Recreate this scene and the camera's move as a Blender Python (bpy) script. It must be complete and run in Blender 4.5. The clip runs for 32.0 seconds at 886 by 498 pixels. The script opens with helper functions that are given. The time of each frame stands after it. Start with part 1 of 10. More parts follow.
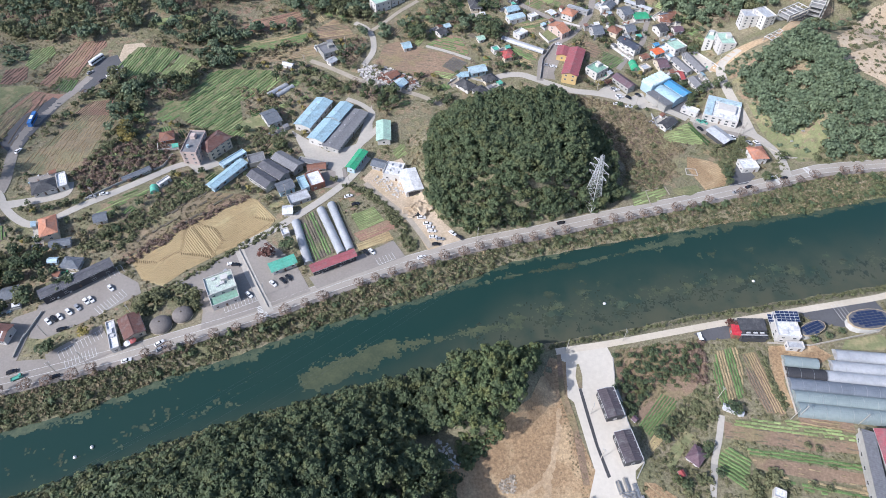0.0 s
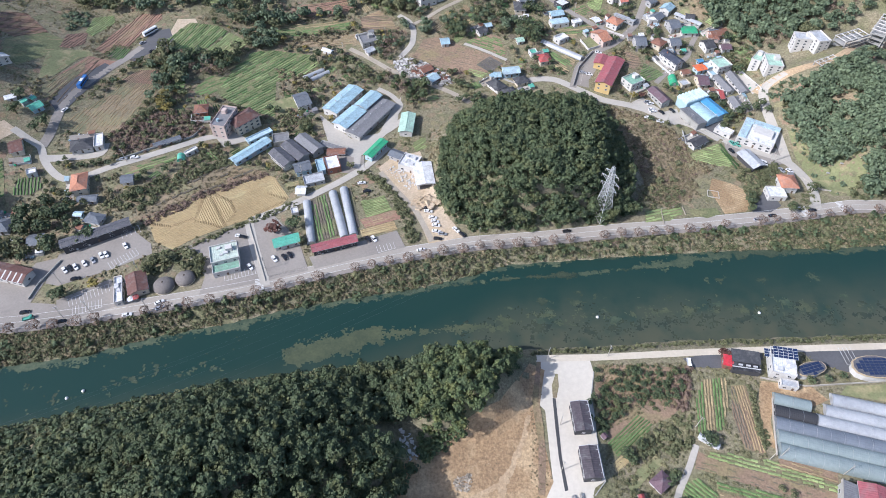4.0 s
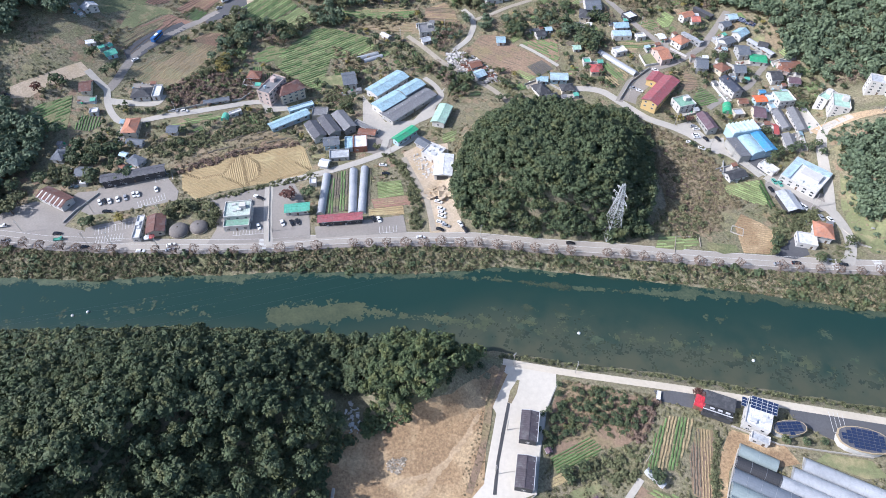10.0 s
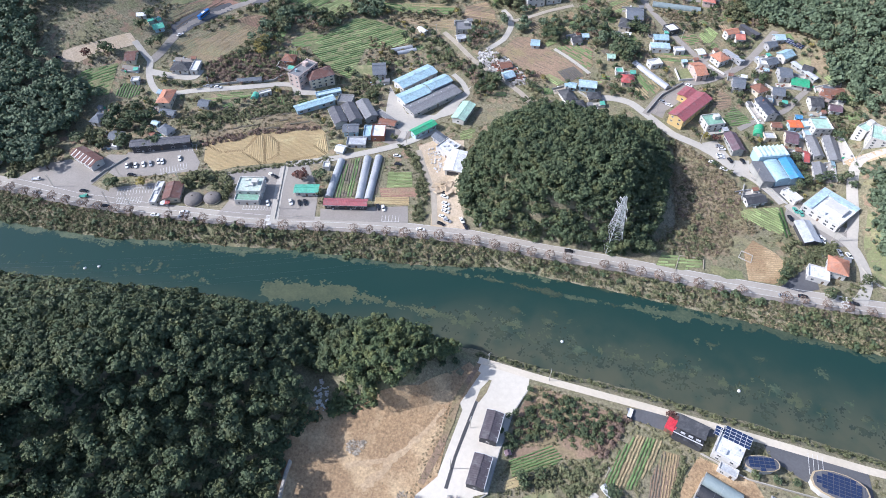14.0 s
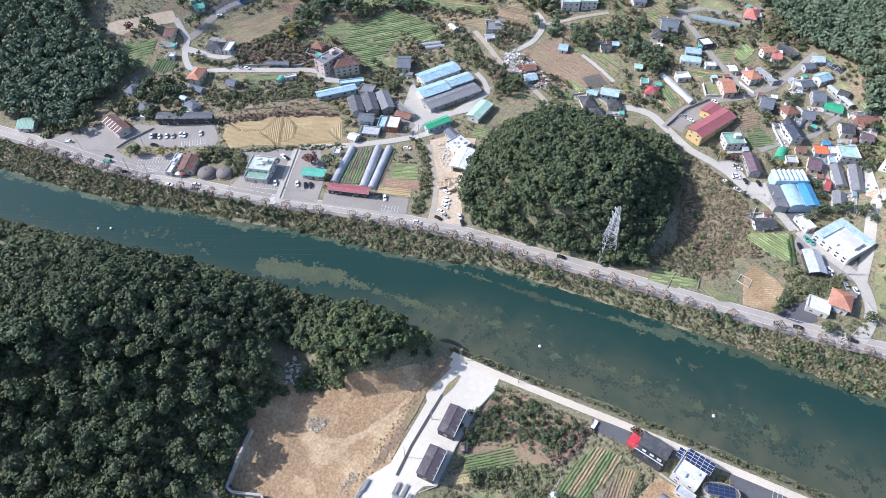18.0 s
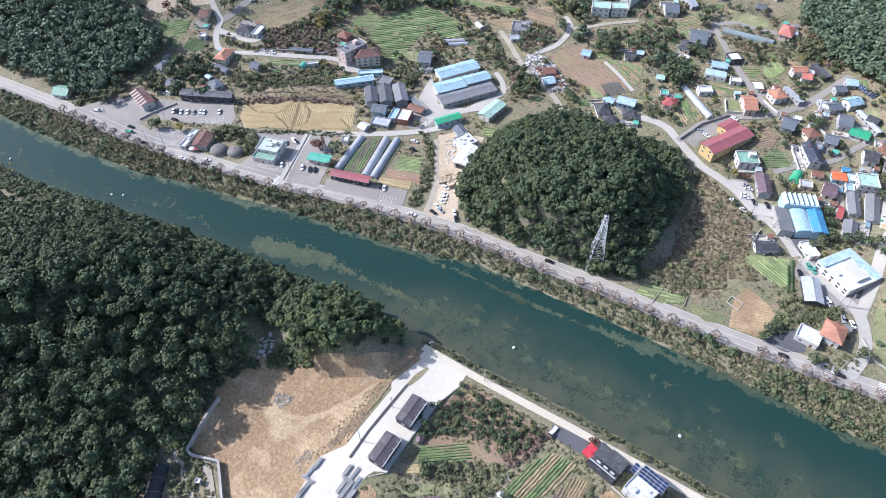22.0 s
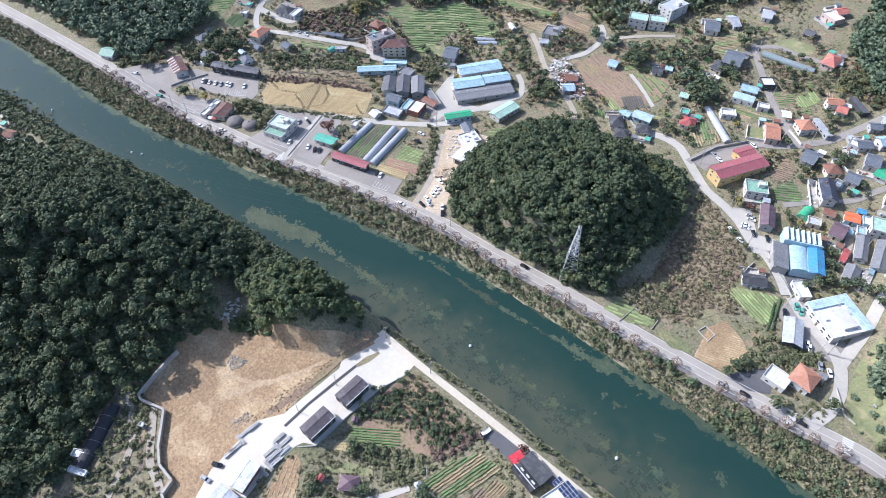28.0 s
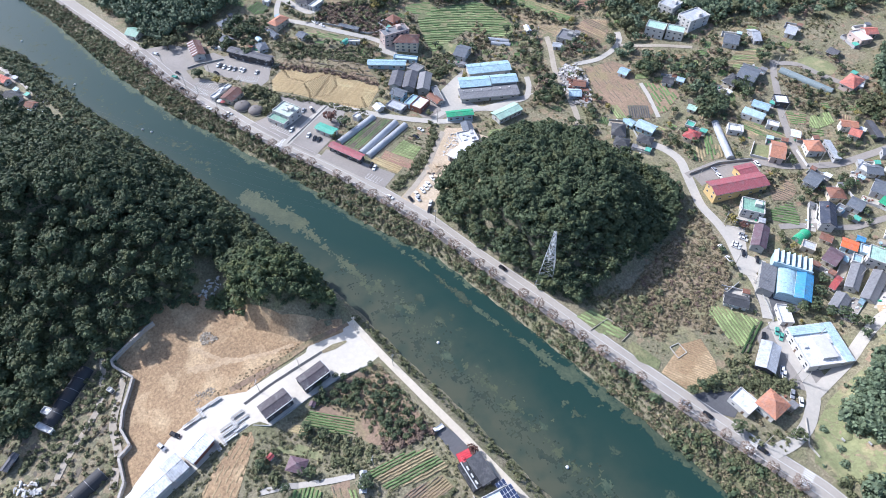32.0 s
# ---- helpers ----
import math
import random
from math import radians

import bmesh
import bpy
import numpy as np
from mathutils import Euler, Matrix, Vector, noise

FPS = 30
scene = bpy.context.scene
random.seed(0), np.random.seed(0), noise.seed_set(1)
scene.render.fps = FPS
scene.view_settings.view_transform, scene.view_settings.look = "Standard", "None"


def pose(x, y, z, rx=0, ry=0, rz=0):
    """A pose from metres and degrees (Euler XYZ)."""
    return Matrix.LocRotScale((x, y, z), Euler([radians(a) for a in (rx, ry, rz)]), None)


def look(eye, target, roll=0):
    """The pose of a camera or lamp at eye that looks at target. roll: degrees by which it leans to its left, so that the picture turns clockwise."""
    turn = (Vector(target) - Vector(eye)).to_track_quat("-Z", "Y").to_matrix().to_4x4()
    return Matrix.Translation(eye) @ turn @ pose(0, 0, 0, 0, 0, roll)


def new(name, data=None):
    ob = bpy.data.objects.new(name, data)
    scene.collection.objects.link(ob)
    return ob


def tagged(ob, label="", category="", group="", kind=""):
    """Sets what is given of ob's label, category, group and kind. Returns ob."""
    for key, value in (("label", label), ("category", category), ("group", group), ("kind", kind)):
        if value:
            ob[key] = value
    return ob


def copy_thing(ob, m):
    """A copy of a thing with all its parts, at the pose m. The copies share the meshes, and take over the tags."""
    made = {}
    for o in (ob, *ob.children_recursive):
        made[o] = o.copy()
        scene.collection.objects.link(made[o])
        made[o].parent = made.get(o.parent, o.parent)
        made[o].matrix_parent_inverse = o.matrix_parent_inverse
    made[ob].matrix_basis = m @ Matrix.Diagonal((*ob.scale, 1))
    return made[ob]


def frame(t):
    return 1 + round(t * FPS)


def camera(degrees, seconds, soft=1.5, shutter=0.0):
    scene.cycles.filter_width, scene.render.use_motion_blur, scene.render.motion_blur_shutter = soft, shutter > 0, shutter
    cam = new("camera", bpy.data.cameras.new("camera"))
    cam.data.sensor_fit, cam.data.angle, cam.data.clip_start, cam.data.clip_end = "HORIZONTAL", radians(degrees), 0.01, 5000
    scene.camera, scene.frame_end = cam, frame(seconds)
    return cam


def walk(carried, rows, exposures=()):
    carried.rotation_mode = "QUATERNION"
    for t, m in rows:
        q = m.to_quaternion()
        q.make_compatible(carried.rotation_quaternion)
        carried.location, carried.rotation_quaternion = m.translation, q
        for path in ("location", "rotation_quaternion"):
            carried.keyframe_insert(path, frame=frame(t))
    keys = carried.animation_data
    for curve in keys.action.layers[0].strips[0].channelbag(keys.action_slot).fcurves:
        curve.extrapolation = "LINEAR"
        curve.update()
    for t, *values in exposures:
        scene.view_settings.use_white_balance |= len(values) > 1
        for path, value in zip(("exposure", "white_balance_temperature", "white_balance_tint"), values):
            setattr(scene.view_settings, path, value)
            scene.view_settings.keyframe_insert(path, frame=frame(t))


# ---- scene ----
cam = camera(71.3, 32.0, soft=0.9)
METRES, EYE, TILT, LEAN, TURN = 240.0, 240.0, -49.70, 0.00, 0.0
EXPOSURES = ((0.0, 0.12, 5850, 14), (9.0, 0.26, 5760, 14), (20.0, 0.38, 5680, 14), (32.0, 0.41, 5640, 14))
ROWS = [
    (0.0, 0.0, 0.0, 0.0, 0.0, 0.0, -0.0),
    (0.5, 0.0149, -0.0006, -0.0013, 0.7, 0.0, -0.83),
    (1.0, 0.0316, -0.001, -0.0022, 1.47, -0.02, -1.69),
    (1.5, 0.047, -0.0014, -0.0031, 2.14, -0.04, -2.5),
    (2.0, 0.0632, -0.0017, -0.0041, 2.85, -0.06, -3.32),
    (2.5, 0.0787, -0.0017, -0.0043, 3.52, -0.1, -4.07),
    (3.0, 0.0945, -0.0017, -0.0045, 4.19, -0.16, -4.89),
    (3.5, 0.1096, -0.0014, -0.0045, 4.82, -0.21, -5.61),
    (5.5, 0.1735, 0.0005, -0.0019, 7.59, -0.58, -8.8),
    (6.0, 0.1893, 0.0017, -0.0006, 8.23, -0.69, -9.55),
    (6.5, 0.2045, 0.0029, 0.0, 8.88, -0.78, -10.29),
    (7.0, 0.2207, 0.0045, 0.0013, 9.61, -0.89, -11.08),
    (7.5, 0.2355, 0.0062, 0.003, 10.27, -1.02, -11.83),
    (8.0, 0.2512, 0.008, 0.0041, 10.98, -1.15, -12.61),
    (8.5, 0.2666, 0.01, 0.0061, 11.69, -1.32, -13.38),
    (9.0, 0.282, 0.0121, 0.0083, 12.44, -1.5, -14.2),
    (9.5, 0.2963, 0.0143, 0.0105, 13.09, -1.67, -14.94),
    (10.0, 0.3125, 0.0168, 0.0128, 13.86, -1.86, -15.75),
    (10.5, 0.3272, 0.0194, 0.0157, 14.55, -2.05, -16.48),
    (11.0, 0.3428, 0.0222, 0.0188, 15.26, -2.25, -17.25),
    (11.5, 0.3574, 0.025, 0.0219, 15.93, -2.44, -17.95),
    (12.0, 0.3729, 0.0282, 0.0249, 16.7, -2.66, -18.72),
    (12.5, 0.3872, 0.0311, 0.0288, 17.41, -2.9, -19.43),
    (13.0, 0.4024, 0.0346, 0.0325, 18.16, -3.14, -20.18),
    (13.5, 0.4161, 0.0379, 0.0358, 18.8, -3.36, -20.83),
    (14.0, 0.4316, 0.0416, 0.0405, 19.58, -3.64, -21.61),
    (14.5, 0.4454, 0.0453, 0.0443, 20.21, -3.86, -22.25),
    (16.5, 0.5029, 0.0614, 0.0632, 22.98, -4.93, -24.79),
    (17.0, 0.5171, 0.066, 0.0685, 23.77, -5.26, -25.51),
    (17.5, 0.5304, 0.0704, 0.0741, 24.53, -5.61, -26.16),
    (18.0, 0.5451, 0.0755, 0.0797, 25.25, -5.91, -26.76),
    (18.5, 0.5582, 0.08, 0.0851, 25.82, -6.17, -27.25),
    (19.0, 0.5722, 0.0852, 0.0916, 26.44, -6.47, -27.78),
    (19.5, 0.5853, 0.0903, 0.0979, 27.11, -6.78, -28.32),
    (20.0, 0.5988, 0.0957, 0.1041, 27.85, -7.13, -28.92),
    (20.5, 0.6116, 0.1011, 0.1106, 28.61, -7.5, -29.52),
    (21.0, 0.6251, 0.107, 0.1173, 29.42, -7.9, -30.15),
    (21.5, 0.6372, 0.1124, 0.1238, 30.17, -8.29, -30.73),
    (22.0, 0.6501, 0.1185, 0.1307, 31.01, -8.73, -31.36),
    (22.5, 0.6624, 0.1244, 0.1381, 31.85, -9.19, -31.95),
    (23.0, 0.6753, 0.1308, 0.1454, 32.67, -9.63, -32.54),
    (23.5, 0.6865, 0.1368, 0.1522, 33.37, -9.99, -33.06),
    (24.0, 0.6993, 0.1436, 0.1604, 34.13, -10.42, -33.57),
    (24.5, 0.7109, 0.1498, 0.1678, 34.76, -10.77, -34.01),
    (25.0, 0.7229, 0.1566, 0.1754, 35.43, -11.13, -34.46),
    (25.5, 0.7339, 0.1632, 0.1835, 36.21, -11.58, -34.96),
    (27.5, 0.778, 0.191, 0.2172, 39.38, -13.47, -36.9),
    (28.0, 0.7891, 0.1986, 0.2265, 40.07, -13.89, -37.31),
    (28.5, 0.7989, 0.2055, 0.235, 40.78, -14.32, -37.73),
    (29.0, 0.8091, 0.213, 0.244, 41.54, -14.8, -38.18),
    (29.5, 0.819, 0.2203, 0.2527, 42.19, -15.2, -38.57),
    (30.0, 0.8297, 0.2286, 0.2627, 43.03, -15.73, -38.99),
    (30.5, 0.8385, 0.2358, 0.2716, 43.81, -16.24, -39.4),
    (31.0, 0.8484, 0.244, 0.2815, 44.61, -16.75, -39.79),
    (31.5, 0.8573, 0.2515, 0.2907, 45.35, -17.24, -40.15),
    (32.0, 0.8667, 0.2599, 0.3011, 46.16, -17.79, -40.52),
]
walk(cam, [(t, pose(0, 0, EYE, TILT, LEAN, TURN) @ pose(METRES * x, METRES * y, METRES * z, 90 + pitch, roll, yaw)) for t, x, y, z, yaw, pitch, roll in ROWS], EXPOSURES)

# ---- light ----
SUN_FROM, SUN_UP = 210.0, 38.5
world = bpy.data.worlds.new("sky")
scene.world = world
world.use_nodes = True
wn = world.node_tree
sky = wn.nodes.new("ShaderNodeTexSky")
sky.sky_type, sky.sun_disc = "NISHITA", False
sky.sun_elevation, sky.sun_rotation = radians(SUN_UP), radians(90 - SUN_FROM)
sky.air_density, sky.dust_density = 1.0, 2.0
wn.links.new(sky.outputs[0], wn.nodes["Background"].inputs[0])
wn.nodes["Background"].inputs[1].default_value = 0.15
sun_data = bpy.data.lights.new("sun", "SUN")
sun_data.energy, sun_data.angle, sun_data.color = 4.6, radians(0.6), (1.0, 0.955, 0.89)
sun = new("sun", sun_data)
sun.matrix_world = look((math.cos(radians(SUN_FROM)) * 400, math.sin(radians(SUN_FROM)) * 400, math.tan(radians(SUN_UP)) * 400), (0, 0, 0))

# ---- materials ----
MATS = {}


def mat(name, a, b=None, rough=0.85, metal=0.0, grain=1.2, blotch=0.06, mix=0.6, bump=0.25, ribs=0.0, rib_axis="X", island=0.0, sheen=0.5, random_tint=0.0, speckle=0.0, third=None):
    """A surface of two tones: broad blotches and fine grain, relief, and ribs across an object's own axis."""
    if name in MATS:
        return MATS[name]
    m = bpy.data.materials.new(name)
    m.use_nodes = True
    t = m.node_tree
    p = t.nodes["Principled BSDF"]
    p.inputs["Roughness"].default_value = rough
    p.inputs["Metallic"].default_value = metal
    p.inputs["Specular IOR Level"].default_value = sheen
    b = b or tuple(v * 0.7 for v in a)
    geo = t.nodes.new("ShaderNodeNewGeometry")
    big = t.nodes.new("ShaderNodeTexNoise")
    big.inputs["Scale"].default_value, big.inputs["Detail"].default_value = blotch, 5
    fine = t.nodes.new("ShaderNodeTexNoise")
    fine.inputs["Scale"].default_value, fine.inputs["Detail"].default_value = grain, 7
    fine.inputs["Roughness"].default_value = 0.65
    for n in (big, fine):
        t.links.new(geo.outputs["Position"], n.inputs["Vector"])
    add = t.nodes.new("ShaderNodeMath")
    add.operation = "ADD"
    t.links.new(big.outputs["Fac"], add.inputs[0])
    t.links.new(fine.outputs["Fac"], add.inputs[1])
    span = t.nodes.new("ShaderNodeMapRange")
    span.inputs["From Min"].default_value, span.inputs["From Max"].default_value = 0.72, 1.28
    span.inputs["To Max"].default_value = mix * 1.6
    t.links.new(add.outputs[0], span.inputs["Value"])
    blend = t.nodes.new("ShaderNodeMix")
    blend.data_type = "RGBA"
    blend.inputs["A"].default_value, blend.inputs["B"].default_value = (*a, 1), (*b, 1)
    t.links.new(span.outputs[0], blend.inputs["Factor"])
    colour = blend.outputs["Result"]
    if third:
        patch = t.nodes.new("ShaderNodeTexNoise")
        patch.inputs["Scale"].default_value, patch.inputs["Detail"].default_value = blotch * 1.7, 6
        shift = t.nodes.new("ShaderNodeVectorMath")
        shift.inputs[1].default_value = (311.0, 97.0, 53.0)
        t.links.new(geo.outputs["Position"], shift.inputs[0])
        t.links.new(shift.outputs[0], patch.inputs["Vector"])
        edge = t.nodes.new("ShaderNodeMapRange")
        edge.inputs["From Min"].default_value, edge.inputs["From Max"].default_value = 0.5, 0.64
        t.links.new(patch.outputs["Fac"], edge.inputs["Value"])
        over = t.nodes.new("ShaderNodeMix")
        over.data_type = "RGBA"
        over.inputs["B"].default_value = (*third, 1)
        t.links.new(colour, over.inputs["A"])
        t.links.new(edge.outputs[0], over.inputs["Factor"])
        colour = over.outputs["Result"]
    if speckle:
        dots = t.nodes.new("ShaderNodeTexNoise")
        dots.inputs["Scale"].default_value, dots.inputs["Detail"].default_value, dots.inputs["Roughness"].default_value = 0.9, 5, 0.75
        t.links.new(geo.outputs["Position"], dots.inputs["Vector"])
        gain = t.nodes.new("ShaderNodeMapRange")
        gain.inputs["From Min"].default_value, gain.inputs["From Max"].default_value = 0.32, 0.68
        gain.inputs["To Min"].default_value, gain.inputs["To Max"].default_value = 1 - speckle, 1 + speckle
        t.links.new(dots.outputs["Fac"], gain.inputs["Value"])
        lift = t.nodes.new("ShaderNodeHueSaturation")
        t.links.new(gain.outputs[0], lift.inputs["Value"])
        t.links.new(colour, lift.inputs["Color"])
        colour = lift.outputs[0]
    if island or random_tint:
        hue = t.nodes.new("ShaderNodeHueSaturation")
        val = t.nodes.new("ShaderNodeMapRange")
        k = island or random_tint
        val.inputs["To Min"].default_value, val.inputs["To Max"].default_value = 1 - k, 1 + k
        if island:
            t.links.new(geo.outputs["Random Per Island"], val.inputs["Value"])
        else:
            info = t.nodes.new("ShaderNodeObjectInfo")
            t.links.new(info.outputs["Random"], val.inputs["Value"])
        t.links.new(val.outputs[0], hue.inputs["Value"])
        t.links.new(colour, hue.inputs["Color"])
        colour = hue.outputs[0]
    t.links.new(colour, p.inputs["Base Color"])
    height = fine.outputs["Fac"]
    if ribs:
        where = t.nodes.new("ShaderNodeTexCoord")
        wave = t.nodes.new("ShaderNodeTexWave")
        wave.bands_direction = rib_axis
        wave.inputs["Scale"].default_value = 1 / (3.1 * ribs)
        t.links.new(where.outputs["Object"], wave.inputs["Vector"])
        sum2 = t.nodes.new("ShaderNodeMath")
        sum2.operation = "MULTIPLY_ADD"
        sum2.inputs[1].default_value = 0.7
        t.links.new(wave.outputs["Fac"], sum2.inputs[0])
        t.links.new(fine.outputs["Fac"], sum2.inputs[2])
        height = sum2.outputs[0]
    if bump:
        bn = t.nodes.new("ShaderNodeBump")
        bn.inputs["Strength"].default_value, bn.inputs["Distance"].default_value = bump, 0.3
        t.links.new(height, bn.inputs["Height"])
        t.links.new(bn.outputs[0], p.inputs["Normal"])
    MATS[name] = m
    return m


def roof_mat(name, a, tile=False):
    return mat("roof_" + name, a, tuple(v * 0.72 + 0.02 for v in a), rough=0.6 if not tile else 0.8, grain=1.5, blotch=0.2, mix=0.6, speckle=0.22, third=tuple(v * 0.6 + 0.07 for v in a),
               bump=0.3, ribs=0.9 if not tile else 0.35, sheen=0.35)


ROOF = {
    "blue": roof_mat("blue", (0.08, 0.31, 0.56)), "lightblue": roof_mat("lightblue", (0.38, 0.55, 0.63)), "sky": roof_mat("sky", (0.47, 0.62, 0.69)),
    "green": roof_mat("green", (0.05, 0.40, 0.20)), "mint": roof_mat("mint", (0.45, 0.65, 0.53)), "teal": roof_mat("teal", (0.12, 0.46, 0.34)),
    "scarlet": roof_mat("scarlet", (0.62, 0.035, 0.055)), "black": roof_mat("black", (0.03, 0.03, 0.034)), "red": roof_mat("red", (0.42, 0.09, 0.085), True), "crimson": roof_mat("crimson", (0.37, 0.11, 0.125)), "orange": roof_mat("orange", (0.52, 0.235, 0.145), True),
    "bright_orange": roof_mat("bright_orange", (0.80, 0.18, 0.06)), "brown": roof_mat("brown", (0.17, 0.085, 0.07), True), "rust": roof_mat("rust", (0.26, 0.12, 0.08), True),
    "umber": roof_mat("umber", (0.088, 0.073, 0.084)), "plum": roof_mat("plum", (0.16, 0.10, 0.12)), "charcoal": roof_mat("charcoal", (0.065, 0.067, 0.075), True), "navy": roof_mat("navy", (0.05, 0.06, 0.09), True),
    "slate": roof_mat("slate", (0.15, 0.17, 0.20), True), "gray": roof_mat("gray", (0.22, 0.22, 0.23)), "darkgray": roof_mat("darkgray", (0.11, 0.11, 0.125)),
    "white": roof_mat("white", (0.78, 0.79, 0.80)), "silver": roof_mat("silver", (0.50, 0.52, 0.55)), "roofgreen": roof_mat("roofgreen", (0.24, 0.42, 0.32)),
    "palegreen": roof_mat("palegreen", (0.52, 0.60, 0.53)), "salmon": roof_mat("salmon", (0.58, 0.20, 0.15), True),
}
WALL = {
    "white": mat("wall_white", (0.60, 0.585, 0.56), (0.45, 0.435, 0.41), mix=0.4, blotch=0.3), "cream": mat("wall_cream", (0.62, 0.55, 0.44), (0.5, 0.44, 0.35), mix=0.4),
    "gray": mat("wall_gray", (0.40, 0.40, 0.40), (0.3, 0.3, 0.31), mix=0.5), "yellow": mat("wall_yellow", (0.62, 0.45, 0.2), (0.5, 0.36, 0.17), mix=0.4),
    "brick": mat("wall_brick", (0.30, 0.13, 0.09), (0.22, 0.1, 0.075), mix=0.6, grain=3), "dark": mat("wall_dark", (0.05, 0.05, 0.055), (0.08, 0.08, 0.085), mix=0.5),
    "bluish": mat("wall_bluish", (0.42, 0.56, 0.64), (0.33, 0.45, 0.52), mix=0.4), "pink": mat("wall_pinkish", (0.55, 0.44, 0.40), (0.44, 0.35, 0.31), mix=0.4),
    "concrete": mat("wall_concrete", (0.42, 0.41, 0.39), (0.3, 0.3, 0.28), mix=0.6),
}
GLASS = mat("window_glass", (0.03, 0.04, 0.05), (0.02, 0.025, 0.03), rough=0.08, bump=0, sheen=0.9)
FRAME = mat("window_frame_paint", (0.6, 0.6, 0.6), (0.45, 0.45, 0.46), rough=0.5, bump=0)
DOOR = mat("door_paint", (0.16, 0.1, 0.07), (0.1, 0.07, 0.05), rough=0.5)
STEEL = mat("galvanised_steel", (0.5, 0.51, 0.52), (0.35, 0.36, 0.37), rough=0.45, metal=0.6, bump=0.1)
CONC = mat("pale_concrete", (0.49, 0.455, 0.40), (0.36, 0.335, 0.295), grain=0.7, blotch=0.05, mix=0.5, bump=0.2)
YARD = mat("new_concrete", (0.64, 0.59, 0.505), (0.50, 0.455, 0.385), grain=0.5, blotch=0.04, mix=0.5, bump=0.15)
ASPH = mat("asphalt", (0.325, 0.295, 0.262), (0.235, 0.212, 0.19), grain=0.9, blotch=0.05, mix=0.6, bump=0.2)
PATHWAY = mat("cream_pathway", (0.62, 0.55, 0.445), (0.50, 0.44, 0.345), grain=0.7, blotch=0.06, mix=0.6, bump=0.2)
FOOTWAY = mat("footway_paving", (0.30, 0.265, 0.235), (0.225, 0.20, 0.178), grain=1.2, blotch=0.08, mix=0.6, bump=0.2)
LANE = mat("lane_asphalt", (0.41, 0.372, 0.325), (0.315, 0.284, 0.246), grain=0.9, blotch=0.05, mix=0.6, bump=0.2)
DARKASPH = mat("dark_asphalt", (0.12, 0.12, 0.128), (0.085, 0.085, 0.09), grain=0.9, blotch=0.07, mix=0.6, bump=0.2)
PAINT = mat("road_paint", (0.7, 0.7, 0.68), (0.5, 0.5, 0.48), grain=2, mix=0.5, bump=0.05)
TAN = mat("packed_dirt_track", (0.42, 0.37, 0.30), (0.30, 0.26, 0.205), grain=0.6, blotch=0.05, mix=0.6)
SOIL = {
    "brown": mat("brown_soil", (0.31, 0.215, 0.145), (0.22, 0.155, 0.105), grain=0.5, blotch=0.05, mix=0.7, bump=0.5, speckle=0.3, third=(0.25, 0.20, 0.11)),
    "red": mat("reddish_soil", (0.34, 0.195, 0.14), (0.25, 0.15, 0.11), grain=0.5, blotch=0.05, mix=0.7, bump=0.5, speckle=0.3, third=(0.28, 0.2, 0.13)),
    "dark": mat("dark_soil", (0.18, 0.15, 0.11), (0.12, 0.105, 0.08), grain=0.6, blotch=0.06, mix=0.7, bump=0.5, speckle=0.3, third=(0.17, 0.17, 0.09)),
    "tan": mat("tan_soil", (0.420, 0.290, 0.162), (0.285, 0.190, 0.107), grain=0.55, blotch=0.045, mix=0.85, bump=0.8, speckle=0.38, third=(0.470, 0.345, 0.205)),
    "sand": mat("sandy_ground", (0.56, 0.46, 0.34), (0.44, 0.35, 0.25), grain=0.3, blotch=0.04, mix=0.7, bump=0.3, speckle=0.22, third=(0.46, 0.36, 0.24)),
}
SOIL.update({
    "stubble": mat("rice_stubble", (0.43, 0.325, 0.17), (0.33, 0.245, 0.125), grain=0.4, blotch=0.04, mix=0.6, bump=0.5, speckle=0.25, third=(0.42, 0.34, 0.18)),
    "grass": mat("grass_green", (0.215, 0.225, 0.108), (0.145, 0.158, 0.074), grain=0.5, blotch=0.05, mix=0.7, bump=0.5, speckle=0.35, third=(0.25, 0.23, 0.12)),
    "lawn": mat("lawn_green", (0.235, 0.245, 0.12), (0.165, 0.18, 0.085), grain=0.5, blotch=0.08, mix=0.6, bump=0.4, speckle=0.2, third=(0.33, 0.29, 0.16)),
    "olive": mat("olive_weeds", (0.225, 0.205, 0.118), (0.150, 0.148, 0.080), grain=0.4, blotch=0.06, mix=0.8, bump=0.6, speckle=0.35, third=(0.27, 0.21, 0.13)),
    "dry": mat("dry_scrub_ground", (0.31, 0.235, 0.15), (0.215, 0.175, 0.11), grain=0.3, blotch=0.04, mix=0.8, bump=0.6, speckle=0.35, third=(0.24, 0.22, 0.12)),
})
